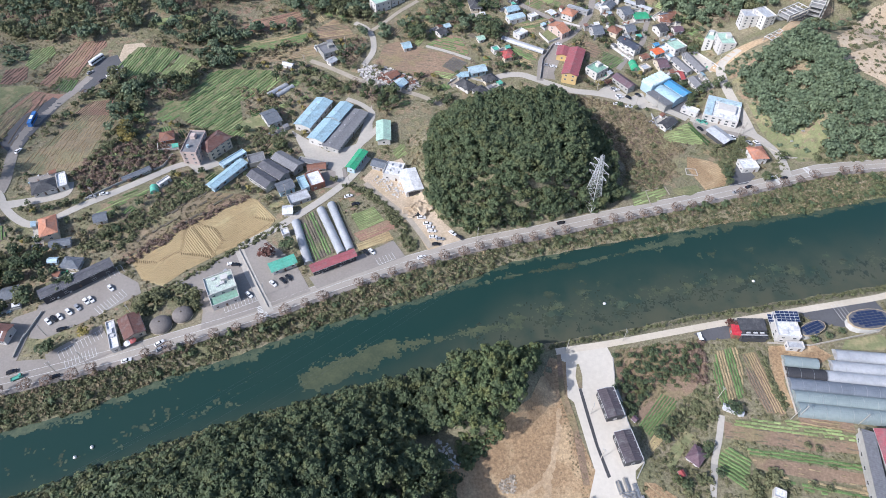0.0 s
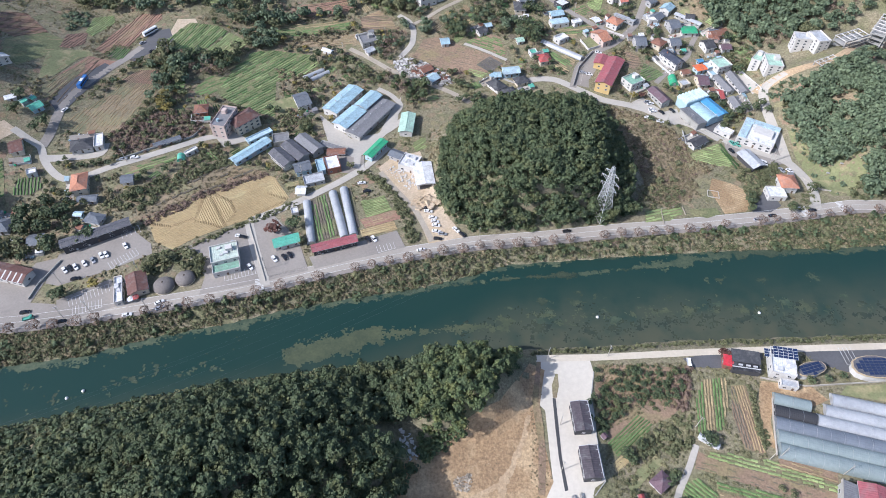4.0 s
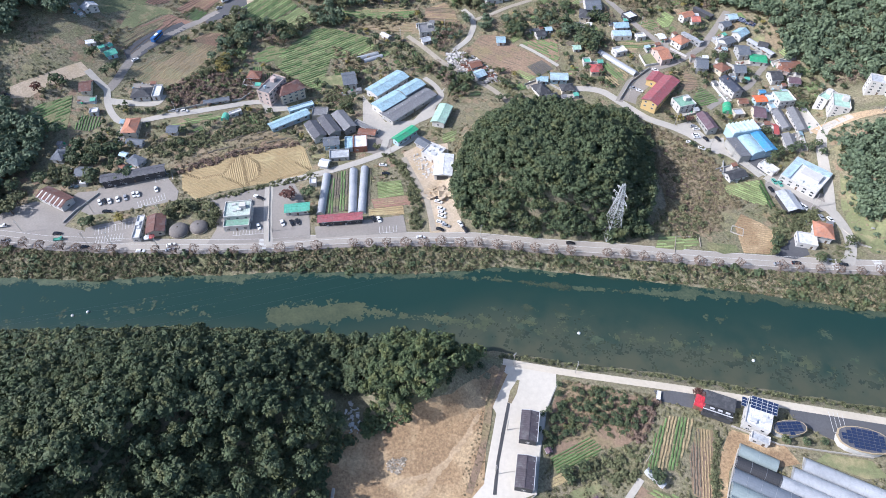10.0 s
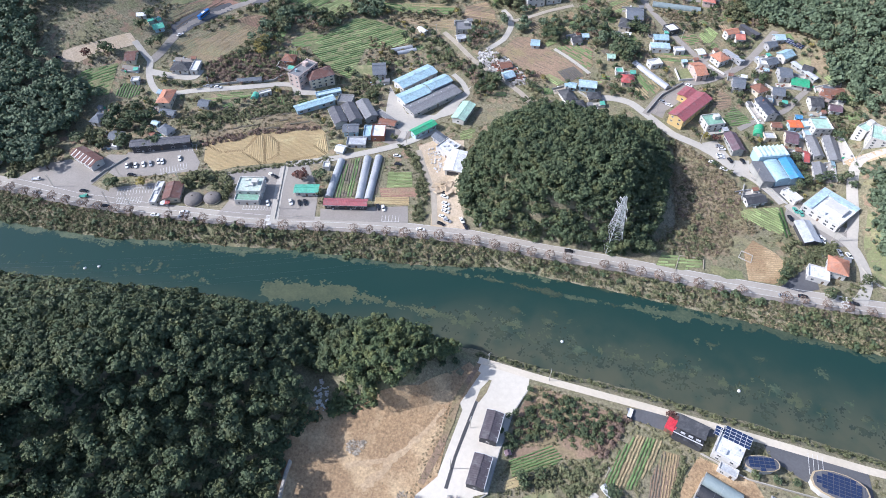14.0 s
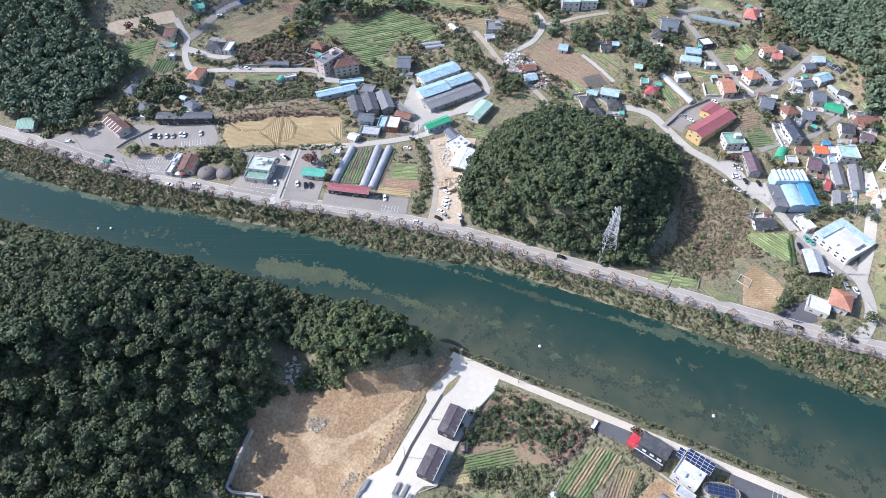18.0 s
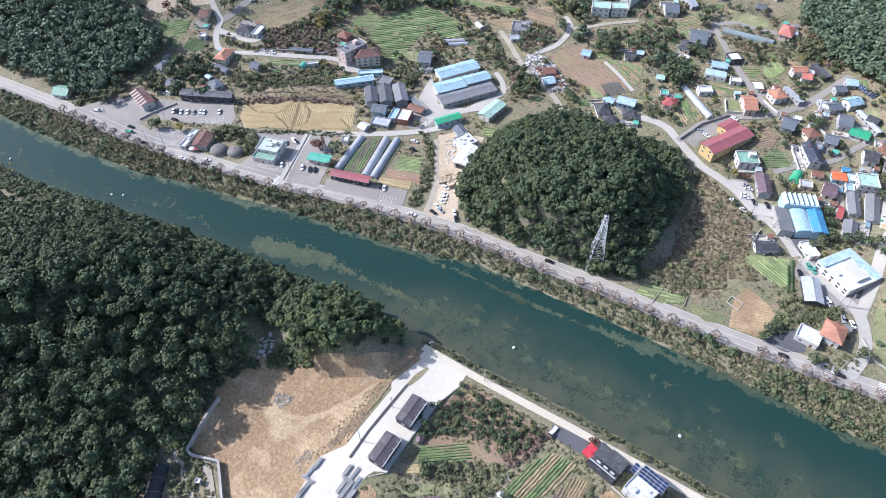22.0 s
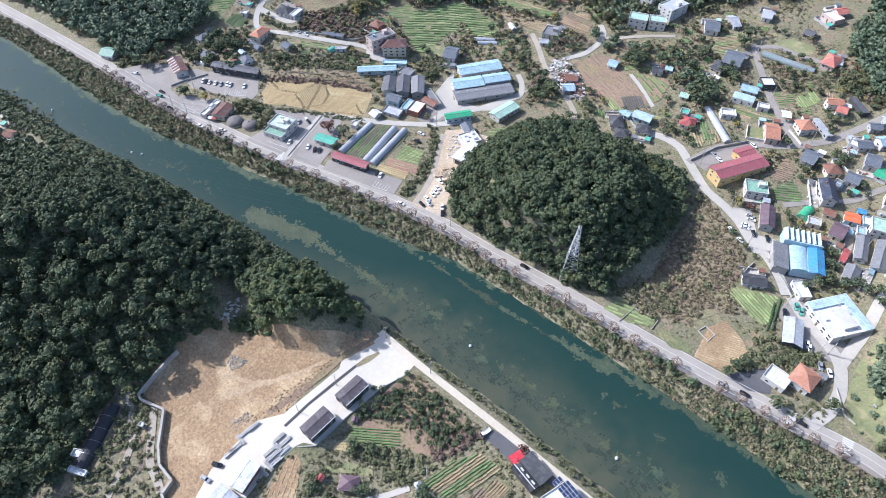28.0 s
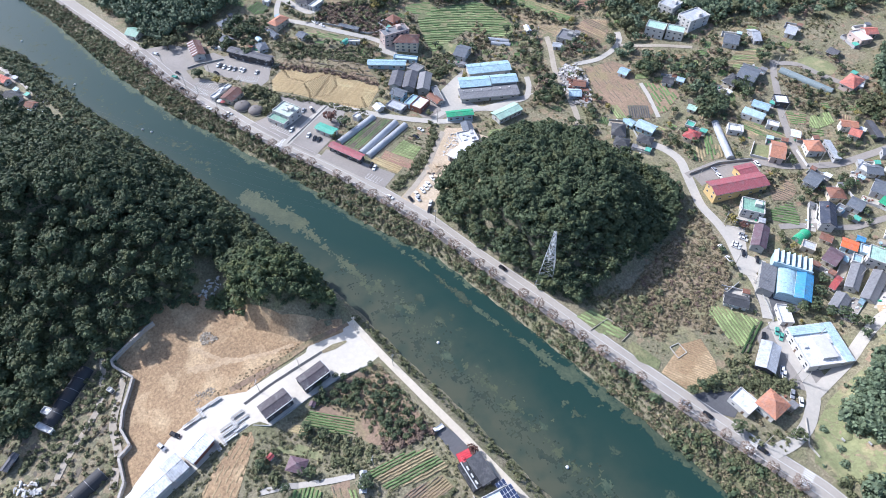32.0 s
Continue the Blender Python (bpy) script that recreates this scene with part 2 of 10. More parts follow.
CROP = {
    "green": mat("crop_green", (0.155, 0.235, 0.085), (0.10, 0.165, 0.058), grain=2, mix=0.7, island=0.25), "pale": mat("crop_pale", (0.30, 0.36, 0.16), (0.2, 0.26, 0.1), grain=2, mix=0.7, island=0.25),
    "dark": mat("crop_dark", (0.05, 0.10, 0.03), (0.035, 0.07, 0.02), grain=2, mix=0.7, island=0.25), "straw": mat("crop_straw", (0.40, 0.315, 0.178), (0.28, 0.218, 0.125), grain=2, mix=0.7, island=0.2),
    "furrow": mat("furrow_soil", (0.22, 0.165, 0.115), (0.15, 0.115, 0.08), grain=2, mix=0.7), "soil": SOIL["dark"], "rake": mat("raked_straw", (0.38, 0.29, 0.16), (0.28, 0.21, 0.12), grain=2, mix=0.6), "mulch": mat("mulch_film", (0.10, 0.10, 0.11), (0.06, 0.06, 0.065), rough=0.35, mix=0.6),
}
LEAF = mat("leaf_green", (0.102, 0.134, 0.066), (0.054, 0.077, 0.041), rough=0.7, grain=0.9, blotch=0.12, mix=0.65, bump=0, island=0.36, sheen=0.3, third=(0.105, 0.118, 0.052))
WEED = mat("weed_leaf", (0.225, 0.208, 0.115), (0.138, 0.136, 0.075), rough=0.85, grain=0.6, blotch=0.07, mix=0.8, bump=0, island=0.35, sheen=0.2)
# Paler, bluer leaf for far woods; distance haze is put into the colour.
LEAF_HAZED = mat("leaf_hazed_green", (0.143, 0.184, 0.106), (0.086, 0.120, 0.072), rough=0.7, grain=0.7, blotch=0.1, mix=0.65, bump=0, island=0.38, sheen=0.35)
BUSH = mat("bush_leaf", (0.175, 0.178, 0.094), (0.100, 0.110, 0.056), rough=0.8, grain=0.5, blotch=0.09, mix=0.8, bump=0, island=0.4, sheen=0.25)
DRYLEAF = mat("dry_brush_leaf", (0.275, 0.225, 0.135), (0.17, 0.148, 0.092), rough=0.85, grain=0.5, blotch=0.08, mix=0.8, bump=0, island=0.4, sheen=0.2)
TWIG = mat("bare_twig", (0.235, 0.170, 0.132), (0.150, 0.108, 0.085), rough=0.9, grain=0.8, blotch=0.1, mix=0.7, bump=0, island=0.3, sheen=0.2)
REDLEAF = mat("autumn_leaf", (0.15, 0.055, 0.04), (0.09, 0.045, 0.035), rough=0.8, mix=0.7, bump=0, island=0.35)
LEAF_FRESH = mat("leaf_fresh_green", (0.112, 0.148, 0.064), (0.060, 0.085, 0.041), rough=0.7, grain=0.9, blotch=0.12, mix=0.65, bump=0, island=0.36, sheen=0.3, third=(0.135, 0.150, 0.056))
WORN = mat("worn_pale_earth", (0.50, 0.385, 0.25), (0.41, 0.295, 0.18), grain=0.5, blotch=0.06, mix=0.8, bump=0.4, speckle=0.3)
# LEAF darkened for the south wood: its slope's shade is put into the colour.
LEAF_DARKENED = mat("leaf_darkened_green", (0.094, 0.124, 0.060), (0.048, 0.068, 0.037), rough=0.7, grain=0.9, blotch=0.12, mix=0.65, bump=0, island=0.34, sheen=0.3, third=(0.104, 0.116, 0.050))
YELLEAF = mat("yellowing_leaf", (0.30, 0.24, 0.06), (0.17, 0.15, 0.05), rough=0.8, mix=0.7, bump=0, island=0.3)
BARK = mat("bark", (0.11, 0.085, 0.065), (0.07, 0.055, 0.045), rough=0.95)
FIELDSTONE = mat("field_stone", (0.46, 0.40, 0.32), (0.28, 0.235, 0.18), rough=0.9, grain=1.5, mix=0.7, island=0.45)
ROCK = mat("broken_concrete", (0.55, 0.53, 0.5), (0.35, 0.33, 0.31), rough=0.9, grain=1.5, mix=0.7, island=0.45)
FILM = mat("greenhouse_film", (0.45, 0.465, 0.485), (0.31, 0.325, 0.35), rough=0.3, grain=0.8, blotch=0.12, mix=0.6, bump=0.16, ribs=0.8, sheen=0.6)
FILM_DIM = mat("greenhouse_film_dim", (0.19, 0.215, 0.25), (0.13, 0.15, 0.18), rough=0.4, grain=0.8, blotch=0.12, mix=0.6, bump=0.16, ribs=0.8)
FILM_TEAL = mat("greenhouse_film_teal", (0.27, 0.32, 0.32), (0.2, 0.245, 0.25), rough=0.35, grain=0.8, blotch=0.12, mix=0.6, bump=0.16, ribs=0.8)
NET = mat("shade_net", (0.03, 0.032, 0.038), (0.05, 0.05, 0.055), rough=0.7, grain=2, mix=0.6, ribs=0.8)
TYRE = mat("tyre_rubber", (0.02, 0.02, 0.02), (0.03, 0.03, 0.03), rough=0.9)
SOLAR = mat("solar_cell", (0.02, 0.035, 0.085), (0.03, 0.045, 0.1), rough=0.15, bump=0, sheen=0.8)
ALGAE = mat("floating_weed", (0.080, 0.100, 0.060), (0.040, 0.062, 0.042), rough=0.7, grain=0.8, blotch=0.15, mix=0.8, bump=0.4, island=0.22, sheen=0.3)
SUNKEN = mat("sunken_weed", (0.060, 0.073, 0.045), (0.03, 0.044, 0.034), rough=0.14, grain=0.5, blotch=0.1, mix=0.8, bump=0.2, sheen=0.5)

# ---- the lie of the land ----
NORTH_BANK = [(-900, -90), (-420, 40), (-308, 75), (-222, 96), (-155, 117), (-122, 134), (-95, 144), (-66, 158), (-40, 167), (-8, 178), (15, 189), (34, 200), (52, 204), (93, 214), (150, 226), (208, 236), (246, 246), (340, 247), (900, 260)]
SOUTH_BANK = [(-900, -160), (-420, 0), (-297, 35), (-267, 48), (-216, 62), (-150, 88), (-91, 112), (-40, 128), (10, 141), (48, 151), (84, 158), (112, 165), (172, 176), (214, 184), (300, 196), (900, 230)]
MAIN_ROAD = [(-900, -70), (-420, 60), (-328, 89), (-264, 108), (-222, 120), (-190, 127), (-150, 140), (-104, 157), (-82, 166), (-50, 182), (-20, 194.5), (15, 207.5), (48, 215.5), (85, 226), (128, 237), (160, 246), (190, 255), (215, 263.5), (253, 268), (330, 269), (450, 276), (900, 290)]
WATER = -6.0
# east edge of the white yard, as y against x
YARD_EDGE = [(60, 82), (73.6, 77), (86.9, 75), (93.1, 79.1), (110.8, 75.8), (119, 75.2), (128, 73.8), (140.5, 75.1), (146, 74)]


def line_at(line, x):
    for (x0, y0), (x1, y1) in zip(line, line[1:]):
        if x <= x1:
            break
    return y0 + (y1 - y0) * (x - x0) / (x1 - x0)


def smooth(u):
    u = min(1.0, max(0.0, u))
    return u * u * (3 - 2 * u)


def ramp(u, soft=12.0):
    return soft * math.log1p(math.exp(min(60.0, u / soft)))


def dome(x, y, cx, cy, rx, ry, h, turn=0.0, ease=0.9):
    c, s = math.cos(radians(turn)), math.sin(radians(turn))
    u, v = ((x - cx) * c + (y - cy) * s) / rx, (-(x - cx) * s + (y - cy) * c) / ry
    return h * smooth((1.12 - math.hypot(u, v)) / ease)


CREST = [(-96, -20, 9), (-75, 27, 12), (-66, 58, 12.5), (-46, 74, 10), (-26, 84, 9), (-8, 90, 7.5), (4, 99, 1)]


def crest(x, y):
    """Narrow ridge of the south hill: steep towards the bare field, gentle towards the river."""
    best = (1e9, 0.0, 1.0)
    for (x0, y0, h0), (x1, y1, h1) in zip(CREST, CREST[1:]):
        dx, dy = x1 - x0, y1 - y0
        u = min(1.0, max(0.0, ((x - x0) * dx + (y - y0) * dy) / (dx * dx + dy * dy)))
        d = math.hypot(x - x0 - u * dx, y - y0 - u * dy)
        if d < best[0]:
            best = (d, h0 + (h1 - h0) * u, (x - x0) * dy - (y - y0) * dx)
    d, h, side = best
    return h * math.exp(-(d / (11.5 if side > 0 else 30.0)) ** 2)


def land(x, y):
    """Height of the ground: flat valley floor, river bed, wooded hills and slopes that rise to the back."""
    yn, ys, yr = line_at(NORTH_BANK, x), line_at(SOUTH_BANK, x), line_at(MAIN_ROAD, x)
    if ys <= y <= yn:
        return WATER - 2.0 * min(1.0, min(y - ys, yn - y) / 8)
    if y > yn:
        foot = yr - 6.5
        if y < foot:
            return WATER + 6.0 * smooth((y - yn) / (foot - yn))
        z = 0.11 * ramp(y - 325) + 12 * smooth((-x - 100) / 120) * smooth((y - 150) / 130)
        z += (dome(x, y, 40, 265, 57, 51, 26, 0, 0.68) + dome(x, y, 258, 328, 74, 62, 30)) * smooth((y - yr - 5) / 14) + dome(x, y, 212, 368, 42, 40, 14) + dome(x, y, 188, 347, 30, 26, 5) + dome(x, y, 300, 520, 190, 160, 62) + dome(x, y, -370, 250, 150, 150, 38)
        return z
    z = WATER + 6.0 * smooth((ys - y) / 7)
    z -= 1.8 * smooth((x - line_at(YARD_EDGE, y) - 0.6) / 2.5) * smooth((120 - x) / 16) * smooth((y - 88) / 6) * smooth((140 + (x - 76) * 0.2 - y) / 6)
    return z + (dome(x, y, -78, 42, 98, 68, 21, 25, 0.8) + crest(x, y)) * smooth((ys - y) / 25) + dome(x, y, 18, 120, 29, 20, 14, 25, 0.75)


def inside(x, y, poly):
    hit = False
    for (x0, y0), (x1, y1) in zip(poly, poly[1:] + poly[:1]):
        if (y0 > y) != (y1 > y) and x < x0 + (y - y0) * (x1 - x0) / (y1 - y0):
            hit = not hit
    return hit


# cells of two metres that are built over or farmed, where nothing grows wild
TAKEN = set()


def take(poly):
    x0, x1 = min(p[0] for p in poly), max(p[0] for p in poly)
    y0, y1 = min(p[1] for p in poly), max(p[1] for p in poly)
    for i in range(math.floor(x0 / 2), math.ceil(x1 / 2) + 1):
        for j in range(math.floor(y0 / 2), math.ceil(y1 / 2) + 1):
            if inside(i * 2 + 1, j * 2 + 1, poly):
                TAKEN.add((i, j))


def take_line(line, width):
    for (x0, y0), (x1, y1) in zip(line, line[1:]):
        n = max(1, int(math.hypot(x1 - x0, y1 - y0)))
        for k in range(n + 1):
            x, y = x0 + (x1 - x0) * k / n, y0 + (y1 - y0) * k / n
            r = width / 2 + 0.5
            for i in range(math.floor((x - r) / 2), math.floor((x + r) / 2) + 1):
                for j in range(math.floor((y - r) / 2), math.floor((y + r) / 2) + 1):
                    TAKEN.add((i, j))


def take_box(x, y, turn, w, d):
    c, s = math.cos(radians(turn)), math.sin(radians(turn))
    take([(x + u * c - v * s, y + u * s + v * c) for u, v in ((-w / 2 - 0.7, -d / 2 - 0.7), (w / 2 + 0.7, -d / 2 - 0.7), (w / 2 + 0.7, d / 2 + 0.7), (-w / 2 - 0.7, d / 2 + 0.7))])


def free(x, y):
    return (math.floor(x / 2), math.floor(y / 2)) not in TAKEN


# ---- mesh helpers ----
def mesh(name, verts, faces, *mats, smooth_shade=False):
    me = bpy.data.meshes.new(name)
    me.from_pydata([tuple(v) for v in verts], [], faces)
    for m in mats:
        me.materials.append(m)
    if smooth_shade:
        me.shade_smooth()
    return me


def part(name, me, parent, label="", m=None):
    ob = new(name, me)
    ob.parent = parent
    if m is not None:
        ob.matrix_basis = m
    return tagged(ob, label)


def join(*pieces):
    verts, faces = [], []
    for v, f in pieces:
        k = len(verts)
        verts += v
        faces += [tuple(i + k for i in q) for q in f]
    return verts, faces


def box(x0, x1, y0, y1, z0, z1):
    v = [(x, y, z) for z in (z0, z1) for x, y in ((x0, y0), (x1, y0), (x1, y1), (x0, y1))]
    return v, [(3, 2, 1, 0), (4, 5, 6, 7), (0, 1, 5, 4), (1, 2, 6, 5), (2, 3, 7, 6), (3, 0, 4, 7)]


def tube(p, q, r, n=6, r2=None):
    p, q = Vector(p), Vector(q)
    d = (q - p).normalized()
    a = d.orthogonal().normalized()
    b = d.cross(a)
    r2 = r if r2 is None else r2
    v = []
    for c, rad in ((p, r), (q, r2)):
        v += [tuple(c + (a * math.cos(2 * math.pi * k / n) + b * math.sin(2 * math.pi * k / n)) * rad) for k in range(n)]
    return v, [(k, (k + 1) % n, n + (k + 1) % n, n + k) for k in range(n)] + [tuple(range(n))[::-1], tuple(range(n, 2 * n))]


def drape(name, poly, material, lift, step=4.0):
    """A polygon laid over the land."""
    heights = [land(x, y) for x, y in poly] + [land(sum(p[0] for p in poly) / len(poly), sum(p[1] for p in poly) / len(poly))]
    step = 400.0 if max(heights) - min(heights) < 0.02 else step
    bm = bmesh.new()
    bm.faces.new([bm.verts.new((x, y, 0)) for x, y in poly])
    xs, ys = [p[0] for p in poly], [p[1] for p in poly]
    for axis, lo, hi in ((0, min(xs), max(xs)), (1, min(ys), max(ys))):
        k = math.ceil(lo / step) * step
        while k < hi:
            co, no = [0, 0, 0], [0, 0, 0]
            co[axis], no[axis] = k, 1
            bmesh.ops.bisect_plane(bm, geom=bm.verts[:] + bm.edges[:] + bm.faces[:], plane_co=co, plane_no=no, dist=0.001)
            k += step
    for v in bm.verts:
        v.co.z = land(v.co.x, v.co.y) + lift
    bmesh.ops.recalc_face_normals(bm, faces=bm.faces[:])
    me = bpy.data.meshes.new(name)
    bm.to_mesh(me)
    bm.free()
    if sum(p.normal.z for p in me.polygons) < 0:
        me.flip_normals()
    me.materials.append(material)
    return me


def ribbon(line, width, shift=0.0, step=3.0):
    """Both edges of a strip along a line of points."""
    pts = [Vector(p) for p in line]
    fine = []
    for a, b in zip(pts, pts[1:]):
        n = max(1, round((b - a).length / step))
        fine += [a.lerp(b, k / n) for k in range(n)]
    fine.append(pts[-1])
    for _ in range(2):
        fine = [fine[0]] + [(a + b * 2 + c) / 4 for a, b, c in zip(fine, fine[1:], fine[2:])] + [fine[-1]]
    left, right = [], []
    for k, p in enumerate(fine):
        d = (fine[min(k + 1, len(fine) - 1)] - fine[max(k - 1, 0)]).normalized()
        n = Vector((-d.y, d.x))
        left.append(p + n * (shift + width / 2))
        right.append(p + n * (shift - width / 2))
    return left, right


def strip_mesh(name, line, width, material, lift=0.12, shift=0.0, depth=0.0, flat=None):
    left, right = ribbon(line, width, shift)
    v, f = [], []
    for a, b in zip(left, right):
        za, zb = (flat, flat) if flat is not None else (land(a.x, a.y), land(b.x, b.y))
        v += [(a.x, a.y, za + lift), (b.x, b.y, zb + lift), (a.x, a.y, za + lift - depth), (b.x, b.y, zb + lift - depth)]
    for k in range(0, len(v) - 4, 4):
        f.append((k, k + 1, k + 5, k + 4))
        if depth:
            f += [(k + 2, k, k + 4, k + 6), (k + 1, k + 3, k + 7, k + 5)]
    return mesh(name, v, f, material)


# ---- ground, river and sky's edge ----
def ground_sheet():
    xs = [-3000, -1800, -1100, -800, -600, -500] + list(range(-440, 361, 4)) + [420, 520, 700, 1000, 1800, 3000]
    ys = [-3000, -1500, -800, -400, -200, -120] + list(range(-60, 601, 4)) + [680, 800, 1000, 1400, 2000, 3000]
    v = [(x, y, land(x, y)) for y in ys for x in xs]
    n = len(xs)
    f = [(j * n + i, j * n + i + 1, j * n + n + i + 1, j * n + n + i) for j in range(len(ys) - 1) for i in range(n - 1)]
    g = new("ground", mesh("ground", v, f, mat("ground_earth", (0.270, 0.228, 0.152), (0.185, 0.170, 0.103), grain=0.35, blotch=0.05, mix=0.9, bump=0.8, speckle=0.55, third=(0.175, 0.170, 0.090)), smooth_shade=True))
    tagged(g, "weedy brown and olive valley ground with a river bed", "ground", kind="structure")


def river():
    m = bpy.data.materials.new("river_water")
    m.use_nodes = True
    t = m.node_tree
    p = t.nodes["Principled BSDF"]
    p.inputs["Roughness"].default_value, p.inputs["IOR"].default_value = 0.3, 1.33
    geo = t.nodes.new("ShaderNodeNewGeometry")
    murk = t.nodes.new("ShaderNodeTexNoise")
    murk.inputs["Scale"].default_value, murk.inputs["Detail"].default_value = 0.02, 6
    blend = t.nodes.new("ShaderNodeMix")
    blend.data_type = "RGBA"
    blend.inputs["A"].default_value, blend.inputs["B"].default_value = (0.011, 0.040, 0.034, 1), (0.020, 0.046, 0.037, 1)
    rip = t.nodes.new("ShaderNodeTexNoise")
    rip.inputs["Scale"].default_value, rip.inputs["Detail"].default_value = 0.8, 3
    bn = t.nodes.new("ShaderNodeBump")
    bn.inputs["Strength"].default_value, bn.inputs["Distance"].default_value = 0.06, 0.1
    for n in (murk, rip):
        t.links.new(geo.outputs["Position"], n.inputs["Vector"])
    t.links.new(murk.outputs["Fac"], blend.inputs["Factor"])
    t.links.new(blend.outputs["Result"], p.inputs["Base Color"])
    t.links.new(rip.outputs["Fac"], bn.inputs["Height"])
    t.links.new(bn.outputs[0], p.inputs["Normal"])
    xs, cols = list(range(-900, 901, 12)), 12
    v, silt = [], []
    for x in xs:
        lo, hi = line_at(SOUTH_BANK, x) - 5, line_at(NORTH_BANK, x) + 9
        for k in range(cols + 1):
            u = k / cols
            v.append((x, lo + (hi - lo) * u, WATER))
            east = smooth((x + 40) / 90)
            silt.append((1 - smooth((u - 0.04) / (0.3 + 0.42 * east))) * (0.3 + 0.7 * east))
    n = cols + 1
    f = [(i * n + k, (i + 1) * n + k, (i + 1) * n + k + 1, i * n + k + 1) for i in range(len(xs) - 1) for k in range(cols)]
    me = mesh("water", v, f, m)
    layer = me.attributes.new("silt", "FLOAT", "POINT")
    layer.data.foreach_set("value", silt)
    read = t.nodes.new("ShaderNodeAttribute")
    read.attribute_name = "silt"
    cloud = t.nodes.new("ShaderNodeTexNoise")
    cloud.inputs["Scale"].default_value, cloud.inputs["Detail"].default_value = 0.09, 6
    t.links.new(geo.outputs["Position"], cloud.inputs["Vector"])
    times = t.nodes.new("ShaderNodeMath")
    times.operation = "MULTIPLY"
    t.links.new(read.outputs["Fac"], times.inputs[0])
    gain = t.nodes.new("ShaderNodeMapRange")
    gain.inputs["From Min"].default_value, gain.inputs["From Max"].default_value = 0.18, 0.55
    t.links.new(cloud.outputs["Fac"], gain.inputs["Value"])
    t.links.new(gain.outputs[0], times.inputs[1])
    muddy = t.nodes.new("ShaderNodeMix")
    muddy.data_type = "RGBA"
    muddy.inputs["B"].default_value = (0.080, 0.086, 0.058, 1)
    t.links.new(blend.outputs["Result"], muddy.inputs["A"])
    t.links.new(times.outputs[0], muddy.inputs["Factor"])
    t.links.new(muddy.outputs["Result"], p.inputs["Base Color"])
    tagged(new("water", me), "still dark teal river water with silty southern shallows", "river", kind="structure")


ground_sheet()
river()

# ---- foliage ----
def crown_shape(seed, clumps, leaf, lumps=7, tall=0.85, core=0.5, knobs=0):
    """Unit crown: leaf sprays on the outside of several overlapping lobes and smaller knobs, and a dim core."""
    r = random.Random(seed)
    lobes = [(Vector((0, 0, 0.1)), 0.72)]
    for k in range(lumps):
        a, h = 2 * math.pi * (k + r.random() * 0.7) / lumps, r.uniform(-0.25, 0.45)
        d = r.uniform(0.38, 0.6)
        lobes.append((Vector((d * math.cos(a), d * math.sin(a), h)), r.uniform(0.32, 0.5)))
    for k in range(knobs):
        d = Vector((r.gauss(0, 1), r.gauss(0, 1), abs(r.gauss(0.4, 0.7)))).normalized()
        lobes.append((d * r.uniform(0.62, 0.86) + Vector((0, 0, 0.08)), r.uniform(0.17, 0.28)))
    v, f = [], []
    made = tries = 0
    while made < clumps and tries < clumps * 14:
        tries += 1
        c, rad = r.choice(lobes)
        d = Vector((r.gauss(0, 1), r.gauss(0, 1), r.gauss(0.35, 0.9))).normalized()
        p = c + d * rad * r.uniform(0.9, 1.08)
        if any((p - c2).length < r2 * 0.86 for c2, r2 in lobes):
            continue
        n = (d + Vector((r.gauss(0, 0.36), r.gauss(0, 0.36), r.gauss(0.3, 0.34)))).normalized()
        a = n.orthogonal().normalized()
        a = Matrix.Rotation(r.uniform(0, 6.28), 3, n) @ a
        b = n.cross(a)
        s, k = leaf * r.uniform(0.65, 1.3), len(v)
        p = Vector((p.x, p.y, p.z * tall))
        for u, w in ((-1, -0.55), (0.35, -0.9), (1, 0.3), (-0.25, 0.95)):
            q = p + a * u * s * r.uniform(0.75, 1.15) + b * w * s * r.uniform(0.75, 1.15) - n * 0.25 * s * abs(u)
            v.append((q.x, q.y, q.z))
        f.append((k, k + 1, k + 2, k + 3))
        made += 1
    if not core:
        return np.array(v), f
    bm = bmesh.new()
    bmesh.ops.create_icosphere(bm, subdivisions=1, radius=core)
    k = len(v)
    bm.verts.index_update()
    for q in bm.verts:
        s = 1 + r.uniform(-0.18, 0.18)
        v.append((q.co.x * s * 1.12, q.co.y * s * 1.12, q.co.z * s * tall + 0.05))
    f += [tuple(k + q.index for q in face.verts) for face in bm.faces]
    bm.free()
    return np.array(v), f


def scatter_mesh(name, shapes, spots, material, seed=1):
    """One mesh of many crowns or bushes; a spot is x, y, z of its middle, radius and height."""
    r = random.Random(seed)
    verts, faces, base = [], [], 0
    for x, y, z, rad, high in spots:
        sv, sf = r.choice(shapes)
        a = r.uniform(0, 6.28)
        c, s = math.cos(a), math.sin(a)
        w = np.empty_like(sv)
        w[:, 0], w[:, 1], w[:, 2] = x + rad * (sv[:, 0] * c - sv[:, 1] * s), y + rad * (sv[:, 0] * s + sv[:, 1] * c), z + high * sv[:, 2]
        verts.append(w)
        faces += [tuple(i + base for i in q) for q in sf]
        base += len(sv)
    me = bpy.data.meshes.new(name)
    if verts:
        me.from_pydata(np.concatenate(verts).tolist(), [], faces)
    me.materials.append(material)
    return me


